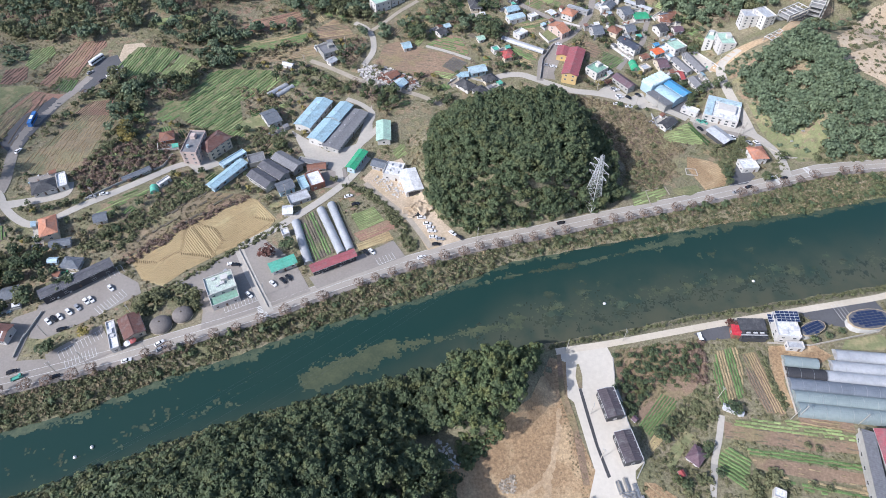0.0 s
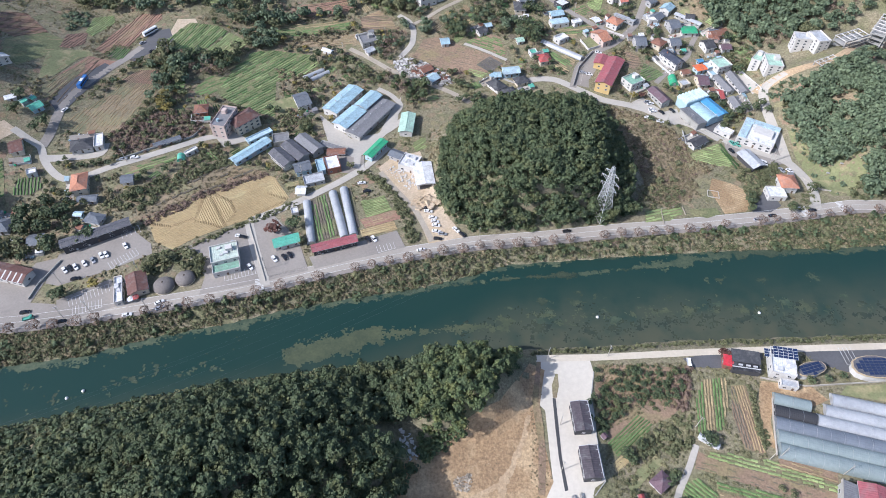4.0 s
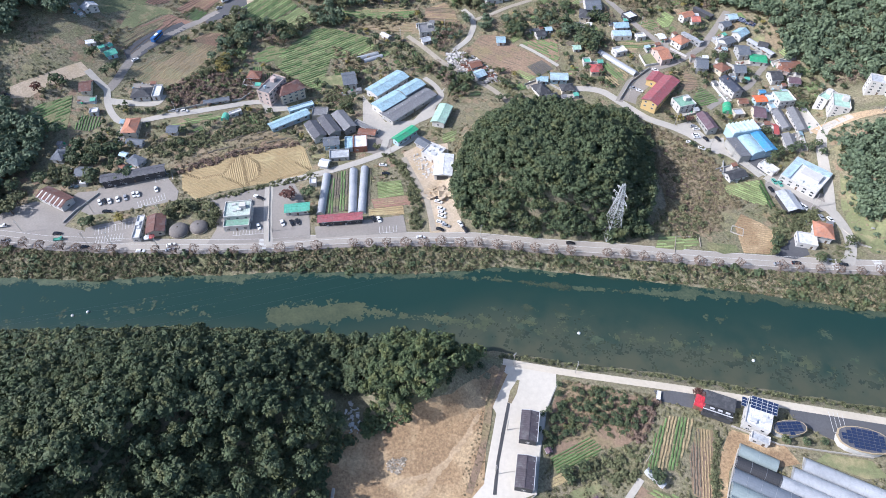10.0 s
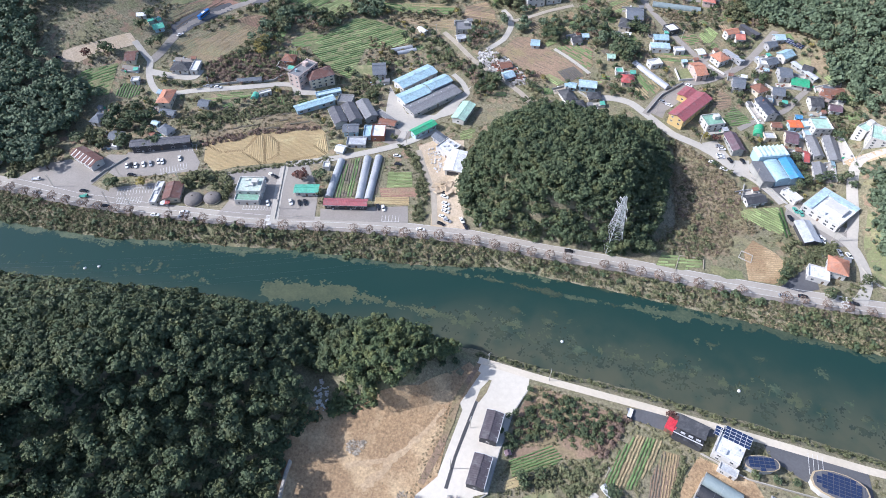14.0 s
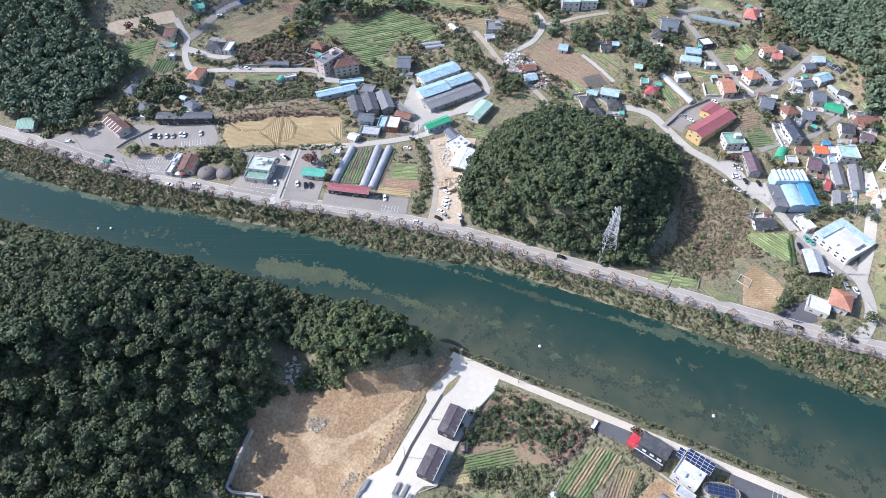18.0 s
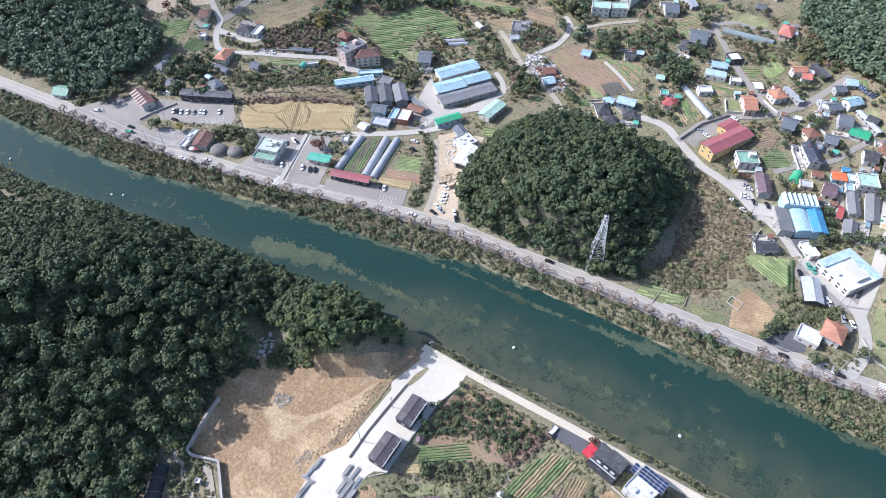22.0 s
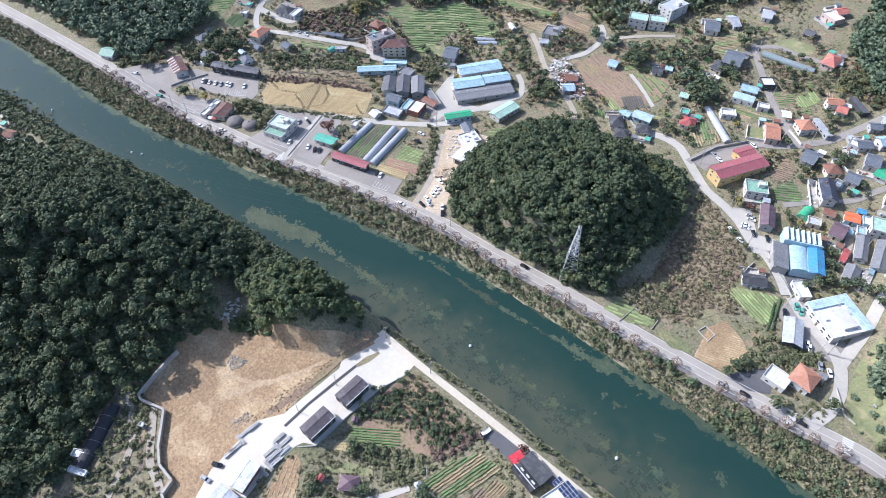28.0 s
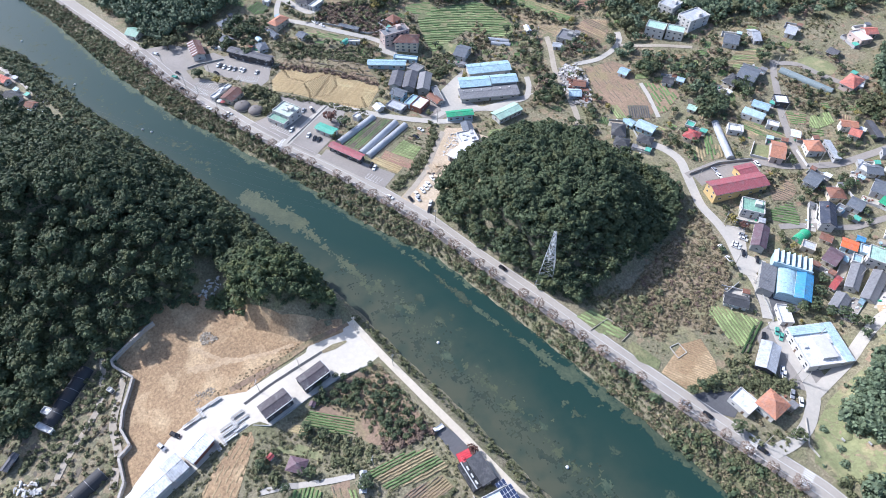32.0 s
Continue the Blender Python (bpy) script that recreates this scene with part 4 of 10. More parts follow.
def field(label, poly, soil, turn=0.0, gap=1.2, crop=None, high=0.35, fill_in=0.8, second=None, wide=0.5, seed=1):
    """A plot of soil with raised crop rows that run at turn degrees."""
    LIFT[0] += 1
    lift = 0.14 + (LIFT[0] % 13) * 0.006
    if crop or soil not in ("dry", "olive"):
        take(poly)
    base = new("field", drape("field", poly, SOIL[soil], lift))
    tagged(base, label, "field", kind="structure")
    if not crop:
        return base
    if crop in ("green", "pale", "dark") and wide == 0.5:
        wide = gap * 0.62
    short = 0.45 if sum(p[1] for p in poly) / len(poly) < 150 else 1.0
    r = random.Random(seed + round(poly[0][0]))
    c, s = math.cos(radians(turn)), math.sin(radians(turn))
    us = [(x * c + y * s, -x * s + y * c) for x, y in poly]
    sets = {}
    v0 = min(q[1] for q in us) + gap / 2
    n = 0
    while v0 < max(q[1] for q in us):
        cuts = []
        for (a0, b0), (a1, b1) in zip(us, us[1:] + us[:1]):
            if (b0 > v0) != (b1 > v0):
                cuts.append(a0 + (v0 - b0) * (a1 - a0) / (b1 - b0))
        cuts.sort()
        kind = crop if not second or (n // second[1]) % 2 == 0 else second[0]
        for a, b in zip(cuts[::2], cuts[1::2]):
            u = a + 0.5
            while u < b - 0.6:
                length = min(r.uniform(2.5, 5.5) * short, b - 0.4 - u)
                if r.random() < fill_in + 0.15:
                    pts, sway = [], r.uniform(-0.12, 0.12) * gap
                    hh = high * r.uniform(0.6, 1.2)
                    for uu in (u, u + length):
                        for off, up in ((-wide / 2, 0), (-wide * 0.3, hh), (wide * 0.3, hh), (wide / 2, 0)):
                            w = v0 + sway + off * r.uniform(0.7, 1.25)
                            X, Y = uu * c - w * s, uu * s + w * c
                            pts.append((X, Y, land(X, Y) + lift - 0.02 + up))
                    sets.setdefault(kind, []).append((pts, [(0, 1, 5, 4), (1, 2, 6, 5), (2, 3, 7, 6), (0, 3, 2, 1), (4, 5, 6, 7)]))
                u += length + r.uniform(0.0, 0.3)
        v0 += gap
        n += 1
    for kind, pieces in sets.items():
        ob = part("crop_rows", mesh("crop_rows", *join(*pieces), CROP[kind]), base)
        ob["kind"] = "stuff"
    return base


def patches(name, label, spots, material, lift=0.08, seed=1):
    """Ragged thin patches of another ground cover that follow the land; a spot is x, y and radius."""
    r = random.Random(seed)
    pieces = []
    for x, y, rad in spots:
        n = r.randrange(8, 13)
        a0, squash, tilt = r.uniform(0, 6.28), r.uniform(0.35, 1.0), r.uniform(0, 3.14)
        up = lift + r.uniform(0, 0.02)
        v = []
        for k in range(n):
            q = rad * r.uniform(0.45, 1.2)
            u, w = q * math.cos(a0 + 6.2832 * k / n), q * squash * math.sin(a0 + 6.2832 * k / n)
            X, Y = x + u * math.cos(tilt) - w * math.sin(tilt), y + u * math.sin(tilt) + w * math.cos(tilt)
            v.append((X, Y, land(X, Y) + up))
        pieces.append((v + [(x, y, land(x, y) + up + 0.01)], [(k, (k + 1) % n, n) for k in range(n)]))
    tagged(new(name, mesh(name, *join(*pieces), material)), label, "ground cover", kind="stuff")


def rubble(name, label, poly, count, size, seed, material=None):
    r = random.Random(seed)
    pieces = []
    spots = fill(poly, 2.0, seed)
    for k in range(count):
        x, y = r.choice(spots)
        x, y = x + r.uniform(-1, 1), y + r.uniform(-1, 1)
        s = size * r.uniform(0.3, 1.3)
        v, f = box(-s, s, -s * r.uniform(0.3, 0.9), s * r.uniform(0.3, 0.9), -s * 0.2, s * r.uniform(0.2, 0.6))
        m = pose(x, y, land(x, y) + 0.14 + r.uniform(0, 0.9 if size > 0.3 else 0.1) * size, r.uniform(-25, 25), r.uniform(-25, 25), r.uniform(0, 360))
        pieces.append(([tuple(m @ Vector(p)) for p in v], f))
    tagged(new(name, mesh(name, *join(*pieces), material or ROCK)), label, "rubble", kind="stuff")


# ---- roads, yards and paths ----
road = new("road", strip_mesh("road", MAIN_ROAD, 7.6, LANE, 0.16))
tagged(road, "pale grey two-lane asphalt road along the river", "road", kind="structure")
for side, name in ((3.45, "edge_line"), (-3.45, "edge_line"), (0.0, "centre_line")):
    part(name, strip_mesh(name, MAIN_ROAD, 0.16, PAINT, 0.20, side), road)
kerb = new("pavement", strip_mesh("pavement", MAIN_ROAD, 2.2, FOOTWAY, 0.32, -5.1, 0.4))
tagged(kerb, "raised concrete footway with a kerb beside the road", "pavement", kind="structure")
# surfaces
track('path', 'pale concrete path on the river bank', [(50.4, 143.3), (75, 147.4), (101, 152.7), (122.5, 157.2), (142.6, 161), (174.9, 167), (207.7, 173), (277.2, 192.5)], 3.3, PATHWAY, 0.2)
surface('yard', 'new white concrete yard', 'yard', [(50, 142.2), (57.9, 143.2), (73.7, 145.7), (75.1, 140.5), (73.8, 128), (75.2, 119), (75.8, 110.8), (79.1, 93.1), (75.2, 89.9), (74.6, 86.9), (76.6, 73.6), (82, 59.8), (88, 42), (85.8, 30.2), (78, 36.1), (64.3, 50), (60, 53.3), (60.5, 61.7), (55.5, 80), (59.3, 89.6), (55.1, 119), (51.2, 122.5), (52.5, 139.5)], YARD, 0.12)
surface('dirt_field', 'bare tan earth with gravel and dry tufts', 'bare earth', [(1, 66.9), (1.6, 75.9), (1.9, 88.2), (16.9, 101.5), (36, 117.1), (47.3, 140.5), (54.1, 138), (52.3, 115.9), (59.5, 89.9), (55.5, 79.4), (63.1, 55.9), (77.3, 35.7), (84.8, 30.4), (76.1, 33), (69.2, 38), (58.3, 38.4), (55.7, 43), (47, 41.7), (39.2, 44.3), (27.3, 50.9), (16.2, 46.7)], SOIL["tan"], 0.12)


def ragged(line, half, seed):
    """Outline of a worn strip along a line, with uneven edges."""
    pts = []
    for (x0, y0), (x1, y1) in zip(line, line[1:]):
        l = math.hypot(x1 - x0, y1 - y0)
        for k in range(max(1, int(l / 0.8))):
            q = k * 0.8 / l
            pts.append((x0 + (x1 - x0) * q, y0 + (y1 - y0) * q, -(y1 - y0) / l, (x1 - x0) / l))
    sides = []
    for side in (1, -1):
        sides.append([(x + side * nx * w, y + side * ny * w) for x, y, nx, ny in pts
                      for w in [half * (0.85 + 0.9 * noise.noise((x * 0.35, y * 0.35, seed + side)) + 0.35 * noise.noise((x * 1.5, y * 1.5, seed)))]])
    return sides[0] + sides[1][::-1]


surface('worn_track', 'pale worn wheel track on bare earth', 'bare earth', ragged([(26, 76), (33, 81.5), (39, 86), (42.5, 91), (45.5, 100), (47.3, 109), (48.6, 117)], 1.3, 5), WORN, 0.15)
surface('worn_track', 'pale worn turning place on bare earth', 'bare earth', ragged([(36, 72), (39.5, 79), (40.5, 85), (43, 93)], 1.9, 9), WORN, 0.165)
surface('plaza', 'wide grey asphalt forecourt', 'yard', [(-229.8, 117.5), (-226.5, 137), (-216.1, 147.6), (-200.9, 150), (-199.4, 161.2), (-189, 166.2), (-188.7, 151), (-188.4, 138.6), (-176.7, 139.6), (-157.3, 132.9), (-131.1, 142.6), (-158.5, 130.1), (-190.7, 121.6), (-223.5, 112.5)], ASPH, 0.13)
surface('car_park', 'asphalt car park with white bays', 'car park', [(-188, 150.3), (-190.7, 167.9), (-163.6, 189.9), (-147.9, 181.4), (-144.7, 175.4), (-161.5, 162.1), (-181, 149.8)], ASPH, 0.14)
surface('car_park', 'asphalt car park with white bays', 'car park', [(-177, 141.9), (-157.4, 157.7), (-146.5, 143), (-164.9, 132.3), (-172.4, 133.6)], ASPH, 0.14)
surface('car_park', 'asphalt car park behind the restaurant', 'car park', [(-129.8, 181.6), (-104.5, 202.6), (-83.4, 166.8), (-111.2, 154.9), (-112.7, 165.8), (-123.4, 173.9)], ASPH, 0.14)
surface('car_park', 'asphalt forecourt of a low restaurant', 'car park', [(-104, 202.8), (-92.5, 210.3), (-75, 196.1), (-63.6, 176.8), (-82.4, 167.3)], ASPH, 0.14)
surface('car_park', 'asphalt car park beside a red roof', 'car park', [(-65.6, 185), (-25.5, 209.1), (-19, 198.5), (-60.9, 178.2)], ASPH, 0.14)
surface('site', 'sandy building site with earth heaps', 'building site', [(-45.4, 255.1), (-40.3, 263.4), (-24.2, 272.7), (-8.6, 235.4), (0.3, 222), (10.4, 209.9), (-7.7, 202.5), (-19.3, 226.8), (-35, 239.4)], SOIL["sand"], 0.13)
surface('forecourt', 'grey concrete yard of the works', 'yard', [(132.4, 320.6), (142.3, 322.1), (155.3, 329.4), (155.9, 317.7), (149.7, 308.6), (138.3, 314.4)], DARKASPH, 0.14)
surface('forecourt', 'concrete yard beside the workshop', 'yard', [(100.5, 336.4), (107.5, 342.3), (120.1, 330), (128.2, 334.2), (131.2, 321.1), (125.6, 318.7), (108.2, 327.9)], CONC, 0.14)
surface('forecourt', 'asphalt yard of the red warehouse', 'yard', [(63.5, 348.9), (75.6, 383.3), (84.7, 379.8), (73.5, 353.9), (73.8, 346.9)], ASPH, 0.14)
surface('forecourt', 'pale yard round the white factory', 'yard', [(153.4, 309.1), (159.9, 314.7), (186.2, 304), (186.7, 293.9), (171.8, 284.2), (153.5, 297.4)], ASPH, 0.13)
surface('forecourt', 'grey yard by the orange-roofed house', 'yard', [(160.1, 249.7), (163.7, 263), (172.1, 269.1), (176.6, 257), (169.9, 251)], DARKASPH, 0.14)
surface('forecourt', 'dark asphalt car park by the river restaurant', 'yard', [(114.3, 152.8), (139.2, 161.5), (149.4, 162.9), (149.5, 157.6), (134.7, 150.8), (117.4, 148.8)], DARKASPH, 0.14)
surface('forecourt', 'grey asphalt car park', 'yard', [(167.1, 164.6), (205.3, 171), (209, 159.1), (184.2, 156.3), (170.6, 159.1)], DARKASPH, 0.14)
surface('bare_lot', 'sandy lot among the trees', 'lot', [(-273, 197.5), (-276, 204.2), (-264.4, 223.1), (-255, 239.9), (-246.3, 236.6), (-252.3, 225.8), (-260.3, 215.1), (-264, 204.1)], SOIL["sand"], 0.13)
surface('coach_park', 'grey asphalt coach park', 'car park', [(-242.7, 262.5), (-241.5, 288.4), (-235.5, 311.2), (-228, 309), (-230.7, 284), (-232.9, 254.8)], DARKASPH, 0.17)
surface('coach_park', 'grey asphalt parking place', 'car park', [(-223.7, 319.1), (-221.9, 350.4), (-211.7, 355.8), (-202.4, 342.2), (-215.7, 325.7), (-218.1, 318.6)], DARKASPH, 0.16)
surface('bare_lot', 'sandy corner lot', 'lot', [(-209.5, 346.6), (-210.2, 366.2), (-198.9, 369.4), (-194.5, 364.2), (-202.2, 348.7)], SOIL["sand"], 0.13)
surface('yard', 'worn grey works yard', 'yard', [(-82.5, 255.1), (-68.2, 271.6), (-55.4, 262.9), (-53.2, 253.4), (-58.8, 248.3), (-73.9, 247.6)], FOOTWAY, 0.13)
surface('yard', 'concrete yard of the blue warehouses', 'yard', [(-92, 297.9), (-67.1, 277.9), (-51.4, 285.2), (-48.4, 307.4), (-44.9, 322.7), (-42.5, 294.4), (-49.7, 279.1), (-44.3, 272.3), (-62, 261.5), (-79.6, 272.4)], CONC, 0.13)
surface('yard', 'forecourt under the brown apartments', 'yard', [(-146.6, 264.5), (-139.3, 273.2), (-126.1, 266.1), (-138, 256.9)], CONC, 0.13)
WORN = mat("worn_pale_earth", (0.50, 0.385, 0.255), (0.41, 0.31, 0.2), grain=0.5, blotch=0.08, mix=0.7, bump=0.4, speckle=0.25, third=(0.42, 0.31, 0.2))
track('lane', 'pale concrete village lane', [(-200, 219.7), (-192.2, 226.4), (-178.2, 236.4), (-165, 247.5), (-149.7, 261.7), (-140.1, 266.4)], 4.0, CONC, 0.2)
track('lane', 'pale concrete village lane', [(-200, 219.7), (-211.9, 213.5), (-220.9, 217.9), (-227.9, 223.8), (-232, 231.7), (-236.8, 232.4), (-249.2, 236.7)], 4.0, CONC, 0.2)
track('lane', 'pale concrete lane', [(-232, 231.7), (-231.4, 238.3), (-234.5, 256), (-236, 270), (-234, 290), (-230, 309), (-222, 334)], 5.0, ASPH, 0.16)
track('lane', 'pale concrete drive', [(-226.5, 224.8), (-216.5, 228.6), (-199.4, 235.1), (-201.3, 242.9)], 4.5, CONC, 0.2)
track('lane', 'pale concrete lane past the rice field', [(-104, 204.4), (-88.9, 216.4), (-76.8, 227.4), (-65.1, 239.5), (-53.8, 253.1), (-48.1, 263.6), (-43.7, 273.5)], 4.5, CONC, 0.2)
track('lane', 'pale lane to the green-roofed hall', [(-57.6, 253), (-60.8, 269.1), (-55.8, 277.8), (-45.9, 289.1), (-38.6, 302.2)], 4.0, CONC, 0.2)
track('lane', 'concrete lane behind the blue warehouses', [(-64, 267.9), (-50.4, 281.6), (-46.3, 299.3), (-42.9, 314.4), (-52.8, 323.9), (-61.5, 328)], 3.5, CONC, 0.2)
track('lane', 'pale concrete drive between car parks', [(-81.9, 165.7), (-95.7, 188.1), (-103.7, 203)], 4.5, CONC, 0.2)
track('lane', 'earth lane beside the building site', [(-5.9, 204.3), (-18.3, 224.8), (-31.6, 238.5), (-43.5, 251.6)], 3.0, TAN, 0.2)
track('lane', 'pale concrete village lane', [(-0.7, 322.1), (-13.5, 330.7), (-30, 337.6), (-42.9, 342.2), (-56.2, 347), (-76.2, 359.3), (-89.2, 365.8)], 3.5, TAN, 0.2)
track('lane', 'pale concrete village lane', [(-52.9, 361.2), (-47.1, 375.6), (-48.5, 390.5), (-53.5, 400.6), (-62.6, 406.4)], 4.0, CONC, 0.2)
track('lane', 'pale earth lane', [(-50.8, 396.9), (-41.3, 407.1), (-32.6, 418.5), (-18.5, 432.2)], 3.0, TAN, 0.2)
track('lane', 'pale lane at the foot of the wooded hill', [(27.1, 345.1), (40.9, 351.6), (52.2, 352.2), (65.9, 344.8), (83.7, 335.6), (98.6, 333.7), (110.5, 329.9), (122.9, 324.3), (133.8, 320.8), (144.1, 314.6), (151.1, 308.5)], 5.0, CONC, 0.2)
track('lane', 'grey asphalt village lane', [(63.5, 345.8), (66.4, 366.6), (76.1, 382.4), (89.2, 391.9), (97.6, 403.5), (105.6, 416.1), (110.5, 436), (114.1, 451.2), (116, 458.2)], 4.5, ASPH, 0.2)
track('lane', 'grey asphalt village lane', [(97.4, 400.3), (80.3, 409.5), (62.2, 422.8), (47.1, 436.6), (31.1, 451.2), (22.5, 460.8)], 4.0, ASPH, 0.2)
track('lane', 'grey asphalt lane', [(24.1, 457.9), (33.9, 469.2), (53.1, 471.5), (61.7, 474)], 4.0, ASPH, 0.2)
track('lane', 'grey asphalt lane', [(116.7, 356.9), (124.2, 368.5), (132.7, 378.1), (138.8, 385.7), (142.3, 399.8), (146.8, 410.7)], 3.5, ASPH, 0.2)
track('lane', 'concrete lane past the factory', [(153.4, 309.1), (164.2, 302.8), (178.7, 298.6), (187.2, 294.1), (194.6, 281), (196.5, 270), (194.7, 257.6)], 5.5, CONC, 0.2)
track('lane', 'concrete lane along the east hill', [(187.2, 294.1), (184.7, 318.3), (180.2, 336.1), (179.1, 349.3), (183.1, 354), (191.5, 356.8)], 5.0, CONC, 0.2)
track('lane', 'white gravel track between fields', [(-11.7, 381), (-0.1, 376.7), (9.5, 372), (18.8, 367.4)], 2.5, CONC, 0.2)
track('lane', 'concrete garden path', [(115.6, 113.2), (112.6, 104.6), (107, 93), (102.5, 79.5)], 2.5, CONC, 0.2)
track('lane', 'earth track by the retaining wall', [(10.9, 42.1), (20.7, 39.7), (33.6, 36), (42.4, 28), (50.2, 19.6), (58.7, 13.4)], 2.5, TAN, 0.2)
track('lane', 'earth track by the retaining wall', [(23.5, 48.3), (37.5, 41.7), (46.2, 37.6), (57.5, 38), (71.9, 32.5)], 3.0, TAN, 0.2)
# ---- fields ----
field('weedy olive slope below the field lane', [(-229.4, 251.8), (-220.7, 274.4), (-215.3, 296.5), (-196.4, 298.4), (-192.1, 275.8), (-196.7, 252.8), (-220.5, 245.8)], 'olive', 82.1, gap=1.9, crop='rake', high=0.2, fill_in=0.6)
field('dry olive-brown slope with faint mown strips', [(-220.4, 261.7), (-216.1, 282), (-197.3, 289.3), (-196.7, 272.8), (-198.8, 259), (-210.8, 254.8)], 'dry', 87.8, gap=1.7, crop='straw', high=0.15, fill_in=0.3)
field('reddish brown furrowed field', [(-218.7, 298.8), (-212.1, 310.5), (-201.2, 312.9), (-194.7, 294.9), (-197.6, 290.3), (-210.3, 291.7)], 'red', 73, gap=1.3, crop='furrow', high=0.25, fill_in=0.8)
field('long brown earth strip beside the coach park', [(-241, 259.9), (-240.6, 298.6), (-241.7, 314), (-237.9, 310.9), (-236.3, 267.2), (-237.6, 259.9)], 'red', 90.7, gap=2.0, crop='furrow', high=0.25, fill_in=0.6)
field('pinkish plots of withered bean rows', [(-312, 333), (-301, 341), (-278, 325.5), (-286.7, 307.4), (-299, 310)], 'red', 35, gap=1.7, crop='furrow', high=0.35, fill_in=0.8, second=('straw', 3))
field('mown olive meadow beside withered plots', [(-289, 303), (-279.2, 325), (-262, 322), (-264, 302), (-270, 281.4), (-281.3, 287.8)], 'grass', 40, gap=4, crop='rake', high=0.12, fill_in=0.15)
field('wide brown strip of bare earth along the lane', [(-251.9, 270.4), (-247, 314), (-239, 314.5), (-237.4, 300), (-242.3, 288.4), (-243.3, 267.8)], 'red', 86, gap=2.6, crop='furrow', high=0.2, fill_in=0.6, second=('straw', 3))
field('bare reddish earth plot', [(-235.5, 294.6), (-239.2, 314.2), (-230.2, 315.4), (-228.5, 304.4), (-231, 293.2)], 'red', 0)
field('green grass field on the slope', [(-266.2, 305), (-263.2, 310.5), (-251.3, 320.2), (-245, 316.1), (-249.6, 309.4), (-251.3, 284.3), (-255.7, 276.2)], 'lawn', 83.4, gap=3.4, crop='rake', high=0.15, fill_in=0.2)
field('olive field strip on the slope', [(-251.7, 272.9), (-250.5, 282.4), (-245.3, 306.1), (-241.6, 299.5), (-244, 266.5), (-247.6, 262.6)], 'olive', 87.7, gap=2.6, crop='straw', high=0.2, fill_in=0.35)
field('small reddish ploughed plot', [(-264.5, 313.4), (-269.3, 329.8), (-260.9, 338.9), (-255.7, 325.3), (-259.9, 316)], 'red', 88.7, gap=1.6, crop='furrow', high=0.25, fill_in=0.8)
field('pale green vegetable strips under netting', [(-262.3, 338.4), (-267.1, 357.1), (-255.9, 364.3), (-251.2, 356.6), (-256.3, 335.6)], 'grass', 80.3, gap=1.5, crop='pale', high=0.35, fill_in=0.9)
field('brown ploughed strips with straw ridges', [(-247.4, 321.8), (-246.8, 344.7), (-237, 368.7), (-223.4, 370.4), (-220.8, 364.6), (-227.7, 351.6), (-230.4, 333), (-240.1, 331.7), (-239.9, 320.4)], 'red', 80.5, gap=1.9, crop='furrow', high=0.3, fill_in=0.8, second=('straw', 4))
field('dark green vegetable plot', [(-238.1, 318.4), (-237.9, 330.2), (-226, 330.5), (-229.4, 316.7)], 'dark', 86.2, gap=1.4, crop='green', high=0.35, fill_in=0.75)
field('bright green field with long leafy rows', [(-209, 343.6), (-200.7, 364.6), (-181.4, 366.4), (-173.3, 362.7), (-183.9, 334.5), (-203, 335.2)], 'grass', 75.7, gap=1.6, crop='green', high=0.4, fill_in=0.75, second=('pale', 2))
field('pale green field of low crops', [(-180.9, 338.9), (-171.5, 362.5), (-157, 356.3), (-161.6, 345.3), (-174.1, 336.3)], 'grass', 70.8, gap=1.8, crop='pale', high=0.3, fill_in=0.6)
field('small bright green clearing between trees', [(-173.3, 302), (-169, 316.4), (-159.7, 319.2), (-156.6, 313.3), (-161.5, 300.4), (-170.1, 296.2)], 'grass', 54.7, gap=2.5, crop='green', high=0.2, fill_in=0.4)
field('broad green vegetable terraces with pale ridges', [(-158.1, 326.7), (-152.2, 347.1), (-142.8, 353.4), (-114, 355.6), (-105.4, 347.7), (-114.1, 333.4), (-128.2, 323.6), (-122.9, 305.2), (-118.1, 289.8), (-136.8, 292.7), (-154.5, 298.6), (-159.6, 303)], 'grass', 58.6, gap=1.9, crop='green', high=0.4, fill_in=0.7, second=('pale', 2))
field('pale green bed strips on the upper slope', [(-199.1, 386.1), (-199.2, 394.1), (-171.7, 405.3), (-169.9, 400)], 'grass', 25.8, gap=1.6, crop='pale', high=0.3, fill_in=0.8)
field('reddish terrace with straw rows', [(-142.2, 389.8), (-133.7, 407.1), (-107.7, 418.8), (-97.7, 420.3), (-98.1, 407.3), (-127.9, 395.4)], 'red', 32.3, gap=2.0, crop='straw', high=0.35, fill_in=0.6, second=('furrow', 2))
field('green terrace strips on the upper slope', [(-148, 370.7), (-140.6, 381), (-108.2, 393.2), (-94.7, 395.9), (-95.6, 387.3), (-131.4, 370.8)], 'grass', 23.4, gap=1.9, crop='green', high=0.35, fill_in=0.6, second=('straw', 4))
field('dry reed terrace on the upper slope', [(-133.7, 362.9), (-102.4, 379.4), (-87.2, 382.5), (-86, 371.8), (-129.5, 360.1)], 'dry', 18.2, gap=1.8, crop='straw', high=0.4, fill_in=0.5)
track('earth_lane', 'pale bare earth lane to the flats', [(176, 348), (179.4, 351.4), (191.2, 355.7), (205.6, 356.7), (219.5, 362.6), (236.7, 378.5), (263.5, 396.6)], 6.5, WORN, 0.2)
